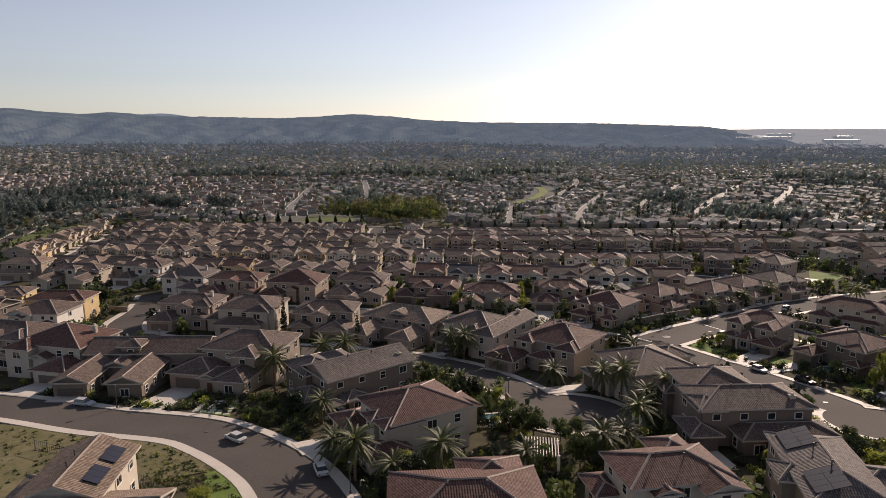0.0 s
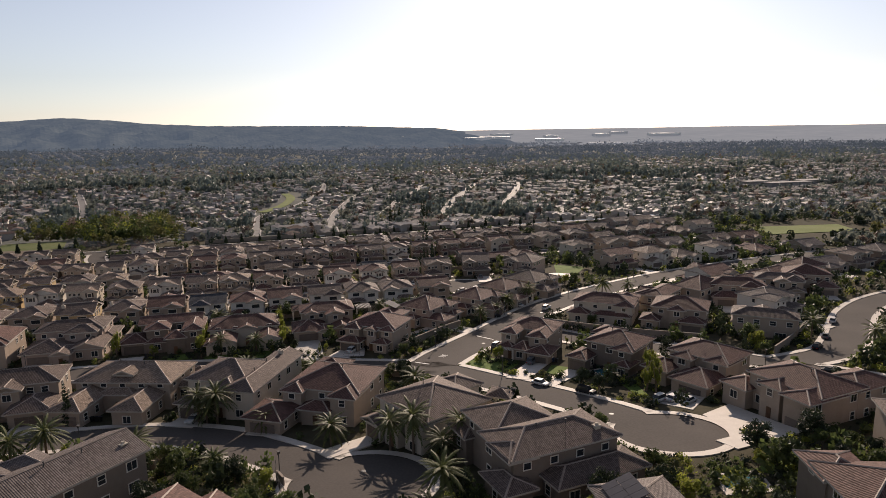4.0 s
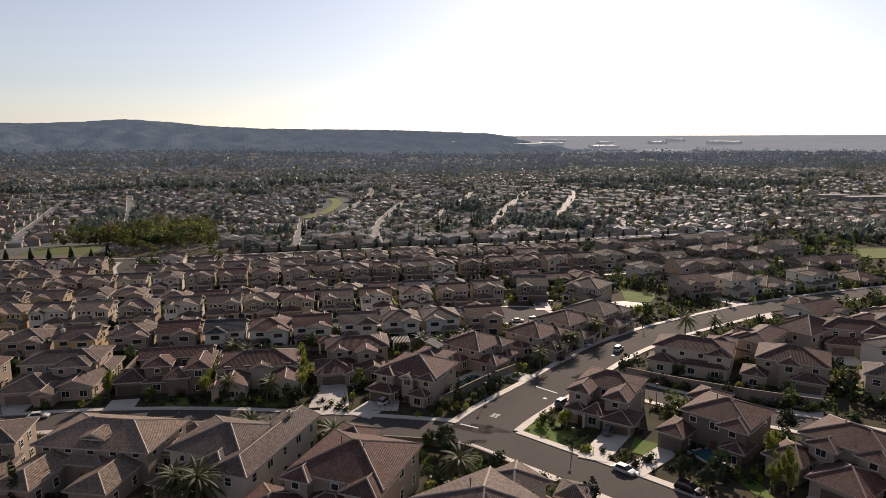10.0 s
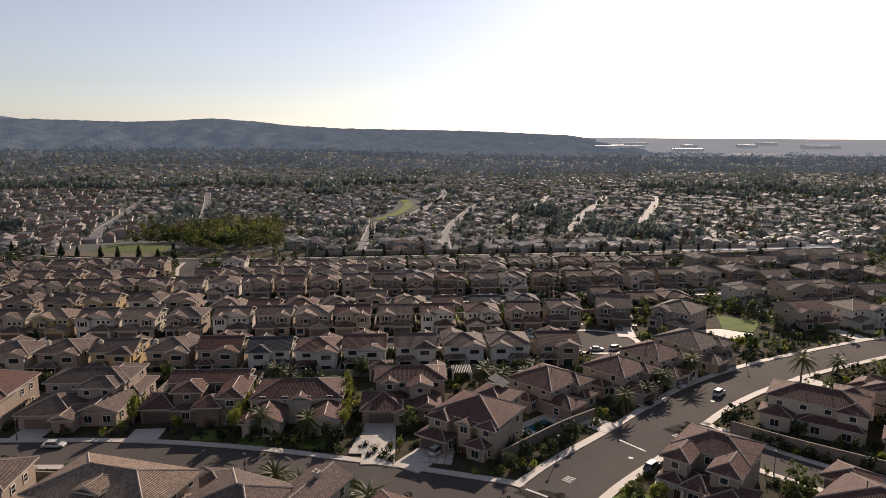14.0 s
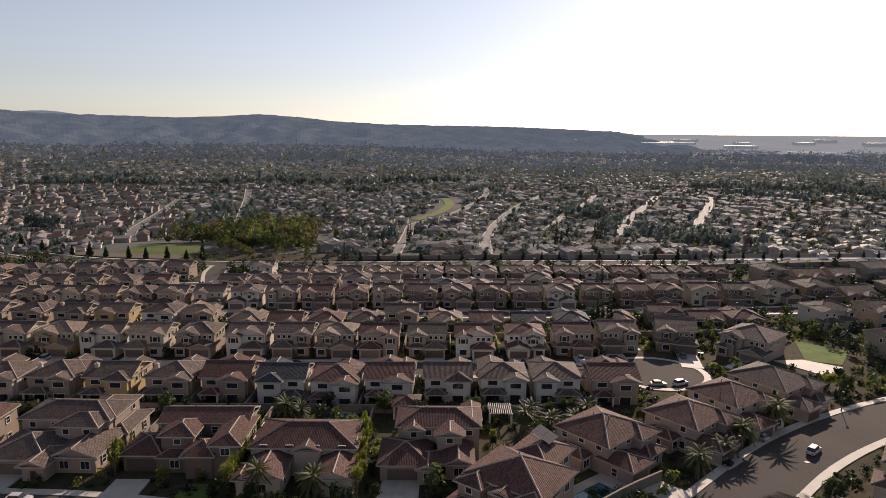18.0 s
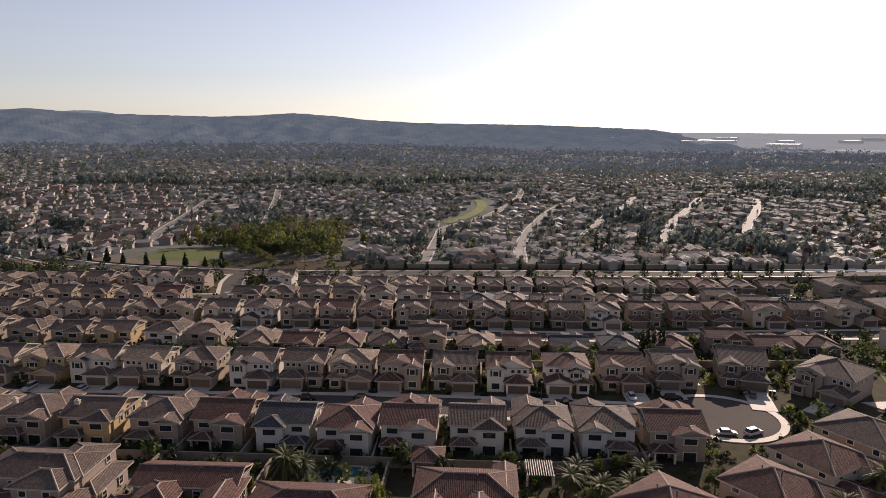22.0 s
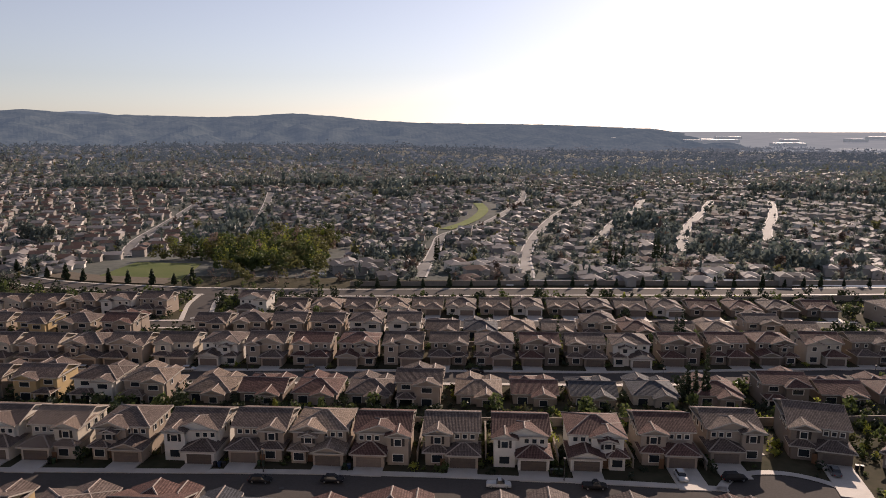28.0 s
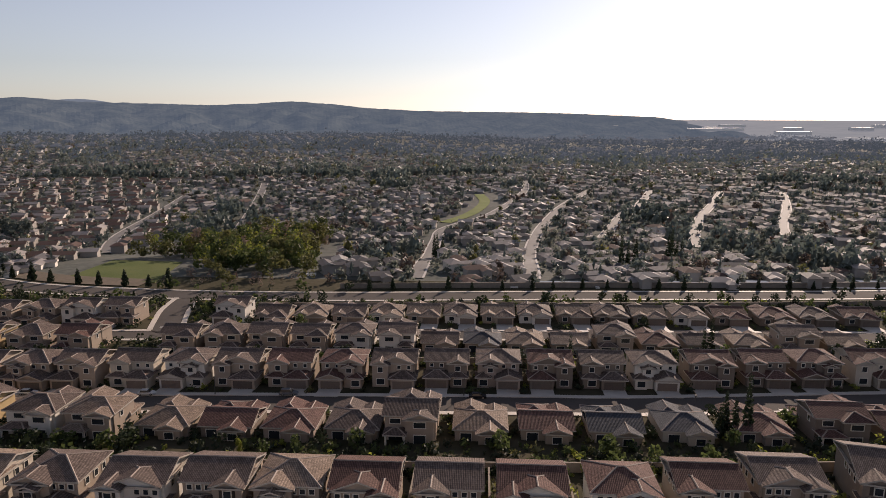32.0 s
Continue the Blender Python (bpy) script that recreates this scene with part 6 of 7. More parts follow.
for item in CYPRESS.split():
    a, b = item.split(",")
    plant("cypress", float(a), float(b), rnd.uniform(0.9, 1.3) * (1.5 if float(b) > 400 else 1.0))
# street trees along the long road
for q, nrm in along(ROADS["long_road"][0], 9.5):
    if -270 < q.x < 230 and not -95 < q.x < -30:
        p = q + nrm * (8.8 + rnd.uniform(-0.5, 0.5)) + Vector((rnd.uniform(-1.5, 1.5), 0))
        plant("conifer", p.x, p.y, rnd.uniform(0.58, 0.82) * (1.5 if p.x < -95 else 1.0))


def built_on(x, y, gap=0.4):
    """Whether a point lies in a house, or within that gap of its walls."""
    for hx, hy, c, s, x0, x1, y0, y1 in FOOT:
        u, v = x - hx, y - hy
        if u * u + v * v > 900:
            continue
        a, b = u * c + v * s, -u * s + v * c
        if x0 - gap < a < x1 + gap and y0 - gap < b < y1 + gap:
            return True
    return False


def on_drive(x, y):
    for hx, hy, rot, gx, width in DRIVES:
        u, v = x - hx, y - hy
        if u * u + v * v > 400:
            continue
        c, s = math.cos(radians(rot)), math.sin(radians(rot))
        a, b = u * c + v * s, -u * s + v * c
        if abs(a - gx) < width / 2 + 0.5 and -10 < b < 0.5:
            return True
    return False


shrubs = {"low": ([], []), "mid": ([], []), "bright": ([], []), "brown": ([], [])}


def shrub(kind, x, y, r, h, cards=20):
    v, f = shrubs[kind]
    if y < 215:
        clump(v, f, x, y, ground(x, y) - 0.15, r, h, round(cards * 2.6), rnd, (0.12, 0.25), tri=True)
    else:
        clump(v, f, x, y, ground(x, y) - 0.15, r, h, round(cards * 1.6), rnd, (0.2, 0.4), tri=True)


def clear(x, y, gap, road=1.9):
    return not built_on(x, y, gap) and not on_drive(x, y) and road_gap(x, y) > road


OPEN = [(-84, 74, 46), (-54, 70, 15), (-72, 76, 12), (-40, 67, 9), (105, 249, 13), (98, 238, 10), (67, 103, 5.5), (64, 114, 4.4), (39.5, 147.5, 2.6), (51.5, 137, 1.8), (60.5, 121, 2.4)]  # lawns and courts kept free: x, y, radius
TREES_LEFT = 190
for _ in range(30000):
    y = 50 + 330 * rnd.random() ** 1.15
    half = 40 + 0.62 * y
    x = rnd.uniform(-half, half) + 0.05 * y
    if any((x - a) ** 2 + (y - b) ** 2 < r * r for a, b, r in OPEN[1:]) or not clear(x, y, 0.35):
        continue
    bed = noise.noise((x / 9, y / 9, 5.5))
    if bed < -0.42:
        continue
    kind = rnd.choices(("low", "mid", "bright", "brown"), (5, 6, 1.6 if x < 50 else 3.0, 1.0))[0]
    s = rnd.uniform(0.35, 1.1) * (1.2 if y > 250 else 1)
    shrub(kind, x, y, s, s * rnd.uniform(0.9, 2.0), 22 if y < 200 else 15 if y < 270 else 9)
for _ in range(5200):  # the farther plots to the east
    y = rnd.uniform(95, 380)
    x = rnd.uniform(0.6 * y + 35, 1.0 * y + 70)
    if clear(x, y, 0.35):
        if x > 222 and 268 < y < 350:
            continue
        s = rnd.uniform(0.5, 1.4)
        shrub(rnd.choices(("low", "mid", "bright", "brown"), (5, 6, 1.6, 1.0))[0], x, y, s, s * rnd.uniform(1.0, 2.4), 14)
# hedges and bushes behind the rows, along the garden walls
for pts in ([(-160, 255.5), (-60, 256.5), (0, 258.5), (60, 262), (96, 266)], [(-160, 259), (-60, 260), (0, 262), (60, 266), (96, 270)], [(-130, 209), (-60, 209), (-10, 210), (25, 210.5), (40, 215)], [(-130, 204.5), (-60, 204.5), (-22, 204.5)], [(-160, 302), (-60, 307), (0, 311), (60, 314), (125, 320)], [(-160, 306), (-60, 311), (0, 315), (60, 318), (125, 324)], [(-76, 357.5), (-40, 360.5), (10, 364.5), (60, 367.5), (130, 374.5)], [(25, 167), (36, 178), (46, 186)], [(64, 176), (72, 167), (82, 158)], [(-120, 165), (-60, 164.5), (-22, 159.5), (6, 153.5), (22, 147)], [(-14, 116), (-6, 106), (-3, 97)], [(36, 134), (41, 124), (45, 114)], [(58, 240), (84, 228), (92, 236)], [(60, 175), (70, 163), (80, 152), (88, 144)], [(62, 177), (72, 165.5), (82, 154.5), (90, 147)], [(92, 250), (98, 262), (108, 268), (120, 258)], [(92, 228), (108, 236), (122, 242)], [(120, 226), (150, 238), (190, 248)], [(30, 165), (40, 176), (52, 186), (68, 199)]):
    for q, nrm in along(pts, 1.3):
        if rnd.random() < 0.72 and not built_on(q.x, q.y, 0.2) and road_gap(q.x, q.y) > 1.7:
            s = rnd.uniform(0.5, 1.15)
            shrub(rnd.choices(("low", "mid", "bright"), (4, 6, 1))[0], q.x + rnd.uniform(-0.5, 0.5), q.y + rnd.uniform(-0.5, 0.5), s, s * rnd.uniform(1.4, 3.0), 22)
# dry tufts and low scrub on the open banks
for poly in ([(-80, 80), (-47, 76), (-37, 70), (-56, 58)], [(-12.5, 114.5), (-4.8, 106), (-9, 97.5), (-17.5, 106)], [(-42, 72), (-33, 66), (-40, 58), (-48, 62)]):
    for _ in range(700):
        u, v = rnd.random(), rnd.random()
        x = (poly[0][0] * (1 - u) + poly[1][0] * u) * (1 - v) + (poly[3][0] * (1 - u) + poly[2][0] * u) * v
        y = (poly[0][1] * (1 - u) + poly[1][1] * u) * (1 - v) + (poly[3][1] * (1 - u) + poly[2][1] * u) * v
        if built_on(x, y, 0.3) or road_gap(x, y) < 1.7:
            continue
        s = rnd.uniform(0.15, 0.5)
        shrub(rnd.choices(("brown", "low", "bright"), (5, 3, 1.4))[0], x, y, s, s * rnd.uniform(0.8, 1.5), 8)
# trees in the gardens: the nearest as things, the rest as one planting
near_n, rest = 0, {"green": ([], []), "dark": ([], [])}
for _ in range(2800):
    y = 55 + 330 * rnd.random()
    half = 40 + 0.62 * y
    x = rnd.uniform(-half, half) + 0.05 * y
    if any((x - a) ** 2 + (y - b) ** 2 < r * r for a, b, r in OPEN) or not clear(x, y, 1.6, 2.2):
        continue
    if y < 262 and -80 < x < 110 and near_n < TREES_LEFT:
        near_n += 1
        plant(rnd.choices(("green", "light", "dark", "column"), (5, 2.2, 4, 1.2))[0], x, y, rnd.uniform(0.5, 0.95))
    else:
        v, f = rest[rnd.choices(("green", "dark"), (1, 1.2))[0]]
        r = rnd.uniform(1.0, 2.1)
        for k in range(3):
            clump(v, f, x + rnd.uniform(-0.5, 0.5) * r, y + rnd.uniform(-0.5, 0.5) * r, ground(x, y) + 0.5 + k * 0.6, r * 0.7, r * 1.3, 26, rnd, (0.2, 0.4))
for _ in range(330):
    y = rnd.uniform(150, 385)
    x = rnd.uniform(0.62 * y + 35, 1.0 * y + 70)
    if clear(x, y, 1.2, 2.2) and not (x > 222 and 268 < y < 350):
        v, f = rest[rnd.choice(("green", "dark"))]
        r = rnd.uniform(1.2, 2.6)
        for k in range(3):
            clump(v, f, x + rnd.uniform(-0.5, 0.5) * r, y + rnd.uniform(-0.5, 0.5) * r, ground(x, y) + 0.5 + k * 0.6, r * 0.7, r * 1.3, 26, rnd, (0.2, 0.4))
for _ in range(260):
    x, y = rnd.uniform(112, 190), rnd.uniform(236, 335)
    if clear(x, y, 0.9, 2.0):
        v, f = rest[rnd.choice(("green", "dark"))]
        r = rnd.uniform(1.0, 2.0)
        for k in range(3):
            clump(v, f, x + rnd.uniform(-0.5, 0.5) * r, y + rnd.uniform(-0.5, 0.5) * r, ground(x, y) + 0.3 + k * 0.6, r * 0.7, r * 1.4, 28, rnd, (0.18, 0.36))
for _ in range(2600):  # dense dark planting added between the western rows in place of their shade
    x, y = rnd.uniform(-250, -50), rnd.uniform(215, 385)
    if not clear(x, y, 0.7, 1.9):
        continue
    v, f = rest["dark" if rnd.random() < 0.7 else "green"]
    r = rnd.uniform(0.8, 1.6)
    clump(v, f, x, y, ground(x, y), r, r * rnd.uniform(1.6, 2.6), 26, rnd, (0.2, 0.4))
for name, m in (("green", LEAF), ("dark", LEAF_DARK)):
    tagged(new("garden_trees", mesh("garden_trees", *rest[name], m)), "small trees in the farther gardens", "trees", kind="stuff")
for name, m in (("low", LEAF), ("mid", LEAF_DARK), ("bright", LEAF_LIGHT), ("brown", LEAF_OLIVE)):
    tagged(new("shrubs", mesh("shrubs", *shrubs[name], m)), "garden shrubs and low hedges round the houses", "shrubs", kind="stuff")

# ---- garden walls ----
def garden_wall(pts, h=1.7, label="tan block garden wall between the plots"):
    g = Geo()
    line = along(pts, 3.0)
    for (p, n), (q, m) in zip(line, line[1:]):
        mid = (p + q) / 2
        if built_on(mid.x, mid.y, 0.0) or road_gap(mid.x, mid.y) < 1.0:
            continue
        e = [(p + n * 0.1), (q + m * 0.1), (q - m * 0.1), (p - n * 0.1)]
        zs = [ground(v.x, v.y) for v in e]
        lo = [(v.x, v.y, z - 0.5) for v, z in zip(e, zs)]
        hi = [(v.x, v.y, z + h) for v, z in zip(e, zs)]
        for a, b in ((0, 1), (1, 2), (2, 3), (3, 0)):
            g.face([lo[a], lo[b], hi[b], hi[a]])
        w = [(p + n * 0.16), (q + m * 0.16), (q - m * 0.16), (p - n * 0.16)]
        c0 = [(v.x, v.y, z + h + 0.002) for v, z in zip(w, zs)]
        c1 = [(v.x, v.y, z + h + 0.08) for v, z in zip(w, zs)]
        g.face(c1)
        for a, b in ((0, 1), (1, 2), (2, 3), (3, 0)):
            g.face([c0[a], c0[b], c1[b], c1[a]])
    if g.f:
        tagged(new("garden_wall", g.mesh("garden_wall", BLOCK)), label, "wall", kind="structure")


garden_wall([(-160, 257), (-60, 258), (0, 260), (60, 264), (96, 268)])
garden_wall([(-130, 207), (-60, 207), (-10, 207.5), (25, 208), (40, 213)])
garden_wall([(-160, 304), (-60, 309), (0, 313), (60, 316), (125, 322)])
garden_wall([(-165, 350), (-120, 354), (-92, 357)])
garden_wall([(-76, 359), (-40, 362), (10, 366), (60, 369), (130, 376), (200, 388)], 2.0)
garden_wall([(-40, 389), (38, 396.5), (122, 403), (220, 414)], 1.9, "pale block wall beside the long road")
garden_wall([(24, 165), (36, 176), (44, 182)], 1.8)
garden_wall([(66, 174), (73, 166), (82, 157), (92, 148)], 2.2)
garden_wall([(-120, 163.5), (-60, 163), (-40, 161), (-22, 158)], 1.6)
garden_wall([(6, 152.5), (20, 147), (26, 142), (31, 133)], 1.2)
garden_wall([(-12, 117.5), (-4.5, 107), (-1, 97), (4, 91)], 1.3)
garden_wall([(-62, 118), (-40, 121), (-20, 113)], 1.6)
garden_wall([(30, 126), (34, 118), (40, 110), (44, 103)], 1.5)
garden_wall([(100, 133), (112, 141), (124, 150)], 2.0)
for text, depth in (("-124 -112.5 -101.5 -90.5 -79 -68 -56.5 -44.5 -32.5 -21.7 -11 0.3 12 24.2 36.7 48.8", (244.5, 259)), ("-107 -95.5 -84.5 -73.5 -62.3 -50.5 -39 -27.6 -16.6 -5.8 5.4 17 28 39", (207.5, 216))):
    for item in text.split():
        x = float(item)
        garden_wall([(x, depth[0]), (x, (depth[0] + depth[1]) / 2), (x, depth[1])], 1.7)
for pts in ([(-59.5, 184), (-59.5, 206)], [(-40.5, 183), (-40.5, 206)], [(-21.8, 182), (-21.8, 206)], [(-2.8, 181), (-2.8, 206)], [(15, 178), (16, 206)]):
    garden_wall([pts[0], ((pts[0][0] + pts[1][0]) / 2, (pts[0][1] + pts[1][1]) / 2), pts[1]], 1.8)

# ---- lawns, courts and open slopes ----
for name, corners, m, label in (
    ("slope", [(-80, 80.5), (-47, 76.5), (-37, 70.5), (-56, 58)], DRY, "rough grassy slope below the street"),
    ("lawn", [(-40, 72), (-31, 65.5), (-27.5, 58), (-33, 58)], LAWN, "mown lawn strip inside the bend of the street"),
    ("slope", [(-12.5, 115), (-4.5, 106), (-9, 97), (-18, 106)], DRY, "rough planted bank beside the turning circle"),
    ("lawn", [(99, 243.5), (106, 240), (115, 252), (106, 262)], LAWN, "green lawn of the small park"),
    ("court", [(91, 243), (98, 230), (105, 238), (98.5, 244)], CONCRETE, "pale concrete basketball court"),
    ("lawn", [(34.6, 150.4), (41.6, 141.2), (46.5, 146), (42, 154.5)], LAWN, "dark green front lawn at the corner"),
    ("lawn", [(49.6, 138.2), (52.8, 134), (56, 139.6), (53, 143)], LAWN, "green side lawn between two large houses"),
    ("lawn", [(58.6, 117.2), (60.6, 117.4), (62.6, 126.4), (60, 126.8)], LAWN, "narrow green lawn beside the drive"),
    ("lawn", [(102.4, 155.2), (106.4, 153.4), (113, 162), (109, 164)], LAWN, "bright green back lawn behind a wall"),
    ("lawn", [(-38, 179.5), (-34, 179.5), (-34, 175.5), (-38, 175.5)], LAWN, "clipped front lawn"),
    ("lawn", [(-28, 179.5), (-22.5, 179.5), (-22.5, 175.2), (-28, 175.5)], LAWN, "clipped front lawn"),
    ("lawn", [(-19.5, 177.5), (-14.5, 177), (-14.5, 172.5), (-19.5, 173.5)], LAWN, "clipped front lawn"),
    ("lawn", [(-9, 176.5), (-4.5, 176), (-4.5, 170.5), (-9, 171.5)], LAWN, "clipped front lawn"),
    ("terrace", [(28, 169.5), (40, 180), (36, 185), (25, 176)], CONCRETE, "pale paved pool terrace"),
    ("terrace", [(-16, 209), (-5, 209), (-5, 201), (-16, 201)], CONCRETE, "pale paved pool terrace"),
    ("terrace", [(-9, 97), (-3, 97), (-2, 90.5), (-8, 90)], CONCRETE, "pale paved pool terrace"),
    ("terrace", [(57, 261), (60.5, 261), (61, 251), (58.5, 251)], CONCRETE, "sunlit pale paved side yard"),
    ("lawn", [(56, 86), (66, 90), (70, 84), (60, 80)], LAWN, "strip of green back lawn by a pool"),
    ("terrace", [(48, 81), (54, 80), (56, 86), (50, 87)], CONCRETE, "pale paved pool terrace"),
    ("terrace", [(66.4, 119.6), (69, 113.8), (63.2, 109), (59.6, 115)], CONCRETE, "broad pale concrete forecourt before the garage wing"),
    ("terrace", [(63.2, 106.5), (70.4, 109.4), (71.6, 97.6), (63, 97)], CONCRETE, "pale paved entry court"),
):
    tagged(new(name, patch(name, corners, 0.12 if name != "court" else 0.16, m, cells=8)), label, name, kind="structure")


def pool(x, y, rot, w, d):
    root = thing("swimming_pool", "small blue swimming pool with a pale stone rim", "pool", "garden pools", at=pose(x, y, ground(x, y) + 0.1, 0, 0, rot))
    g = Geo()
    for a in ((-w - 0.4, w + 0.4, -d - 0.4, -d), (-w - 0.4, w + 0.4, d, d + 0.4), (-w - 0.4, -w, -d, d), (w, w + 0.4, -d, d)):
        g.box(*a, -0.6, 0.16)
    part("rim", g.mesh("rim", CONCRETE), root)
    p = Geo()
    p.face([(-w, -d, 0.06), (w, -d, 0.06), (w, d, 0.06), (-w, d, 0.06)])
    part("water", p.mesh("water", WATER), root)


pool(-10.5, 205, 0, 3.2, 1.8)
pool(32.5, 176.5, 40, 4.2, 2.3)
pool(-5.5, 94, 20, 2.2, 1.4)
pool(62.5, 134, 10, 3.6, 2.2)
pool(95, 181.5, 30, 3.0, 1.5)
pool(52, 83, -18, 2.6, 1.7)
pool(38, 205.5, 0, 2.0, 1.5)


# ---- garden pavilions ----
def pavilion(x, y, rot, w, h, roof="b", slats=False):
    root = thing("gazebo", "open garden pavilion with posts and a tiled hip roof" if not slats else "white slatted patio cover on posts", "gazebo", at=pose(x, y, ground(x, y), 0, 0, rot))
    for a in (-1, 1):
        for b in (-1, 1):
            g = Geo()
            g.box(a * w - 0.18, a * w + 0.18, b * w - 0.18, b * w + 0.18, -0.5, h)
            part("post", g.mesh("post", TRIM), root)
    if slats:
        for k in range(12):
            g = Geo()
            u = -w + 2 * w * k / 11
            g.box(u - 0.06, u + 0.06, -w - 0.4, w + 0.4, h, h + 0.15)
            part("slat", g.mesh("slat", WALL["w"][1]), root)
    else:
        r, dummy = Geo(), Geo()
        add_roof(r, dummy, -w, w, -w, w, h, "hip", "x", over=0.5)
        part("roof", r.mesh("roof", [ROOF[roof][1], FASCIA, CAP]), root)


pavilion(-18.5, 156, -8, 2.4, 2.9)
pavilion(34.5, 122.5, -35, 1.8, 2.6)
pavilion(3.5, 207, 0, 2.2, 3.0, "r")
pavilion(-58, 166, 0, 1.6, 2.6)
pavilion(-11, 92.5, 20, 2.0, 2.7, "b")
pavilion(21, 204, 0, 2.0, 2.6, slats=True)
pavilion(2, 77, 0, 2.0, 2.8, slats=True)
pavilion(46, 152, -30, 1.8, 2.5, slats=True)


# ---- parked cars ----
PAINT = {k: mat(f"car_{k}", c, 0.45, 0.12, second=c) for k, c in (("white", (0.48, 0.48, 0.47)), ("black", (0.015, 0.015, 0.017)), ("silver", (0.4, 0.41, 0.42)), ("grey", (0.12, 0.125, 0.13)), ("red", (0.3, 0.02, 0.02)), ("blue", (0.03, 0.06, 0.14)))}
TYRE = mat("tyre", (0.02, 0.02, 0.02), 0.8, 0.2)
RIM = mat("wheel_rim", (0.5, 0.5, 0.5), 0.35, 0.5, metal=0.8)
LAMP_GLASS = mat("headlight", (0.7, 0.7, 0.68), 0.1, 0.6)
TAIL = mat("tail_light", (0.35, 0.02, 0.02), 0.2, 0.5)
CARS = {}


def lofted(g, sections, close=True):
    """Skin over cross sections given as (x, [(y, z), ...])."""
    for (xa, a), (xb, b) in zip(sections, sections[1:]):
        for i in range(len(a)):
            j = (i + 1) % len(a)
            g.face([(xa, *a[i]), (xb, *b[i]), (xb, *b[j]), (xa, *a[j])])
    g.face([(sections[0][0], *p) for p in sections[0][1]])
    g.face([(sections[-1][0], *p) for p in reversed(sections[-1][1])])


def car_parts(kind):
    if kind in CARS:
        return CARS[kind]
    big = kind != "saloon"
    L_, hb, top = (2.45, 0.98, 1.72) if big else (2.3, 0.86, 1.44)

    def sec(h, w):
        return [(-w, 0.32), (-w - 0.04, 0.6), (-w + 0.08, h), (w - 0.08, h), (w + 0.04, 0.6), (w, 0.32)]

    body = Geo()
    lofted(body, [(-L_, sec(hb * 0.78, 0.76)), (-L_ + 0.25, sec(hb, 0.88)), (0.6, sec(hb, 0.9)), (1.5, sec(hb * 0.97, 0.88)), (L_ - 0.2, sec(hb * 0.82, 0.84)), (L_, sec(hb * 0.66, 0.72))])

    def cab(h, w, wt):
        return [(-w, hb - 0.03), (-wt, h), (wt, h), (w, hb - 0.03)]

    glass, roof = Geo(), Geo()
    x0 = -L_ + (0.25 if big else 0.7)
    if kind == "pickup":
        x0 = -0.5
    lofted(glass, [(x0, cab(hb, 0.8, 0.78)), (x0 + 0.35, cab(top - 0.06, 0.8, 0.64)), (0.45, cab(top - 0.06, 0.8, 0.64)), (1.15, cab(hb, 0.8, 0.76))])
    lofted(roof, [(x0 + 0.3, [(-0.66, top - 0.07), (-0.6, top), (0.6, top), (0.66, top - 0.07)]), (0.5, [(-0.66, top - 0.07), (-0.6, top), (0.6, top), (0.66, top - 0.07)])])
    wheel, rim = Geo(), Geo()
    n = 14
    for g, r, w0, w1 in ((wheel, 0.34, -0.11, 0.11), (rim, 0.21, -0.13, 0.13)):
        ring = [(r * math.cos(2 * math.pi * i / n), r * math.sin(2 * math.pi * i / n)) for i in range(n)]
        for i in range(n):
            (a, b), (c, d) = ring[i], ring[(i + 1) % n]
            g.face([(a, w0, b), (c, w0, d), (c, w1, d), (a, w1, b)])
        g.face([(a, w0, b) for a, b in ring])
        g.face([(a, w1, b) for a, b in reversed(ring)])
    light, tail = Geo(), Geo()
    light.box(-0.05, 0.06, -0.16, 0.16, -0.06, 0.07)
    tail.box(-0.05, 0.05, -0.14, 0.14, -0.08, 0.1)
    CARS[kind] = (body, glass.mesh("cabin_glass", GLASS), roof, wheel.mesh("tyre", TYRE), rim.mesh("rim", RIM), light.mesh("headlight", LAMP_GLASS), tail.mesh("tail_light", TAIL), L_, hb, {})
    return CARS[kind]


def car(x, y, rot, colour, kind="saloon"):
    body, glass, roof, wheel, rim, light, tail, L_, hb, cache = car_parts(kind)
    if colour not in cache:
        cache[colour] = (body.mesh("body", PAINT[colour]), roof.mesh("car_roof", PAINT[colour]))
    slope = math.degrees(math.atan2(ground(x + math.cos(radians(rot)), y + math.sin(radians(rot))) - ground(x - math.cos(radians(rot)), y - math.sin(radians(rot))), 2))
    lift = 0.22 if on_drive(x, y) else 0.06
    text = {"saloon": "saloon car", "suv": "sport utility car", "pickup": "pickup truck"}[kind]
    root = thing("car", f"{colour} {text} parked by the houses", "car", "parked cars", at=pose(x, y, ground(x, y) + lift, 0, -slope, rot) @ Matrix.Scale(0.8, 4))
    part("body", cache[colour][0], root)
    part("cabin_glass", glass, root, "dark tinted glass")
    part("car_roof", cache[colour][1], root)
    for a in (-1, 1):
        for b in (-1, 1):
            w = part("wheel", wheel, root, at=pose(a * L_ * 0.6, b * 0.8, 0.34))
            part("rim", rim, w)
        part("headlight", light, root, at=pose(L_ - 0.08, a * 0.55, hb * 0.62))
        part("tail_light", tail, root, at=pose(-L_ + 0.02, a * 0.6, hb * 0.66))


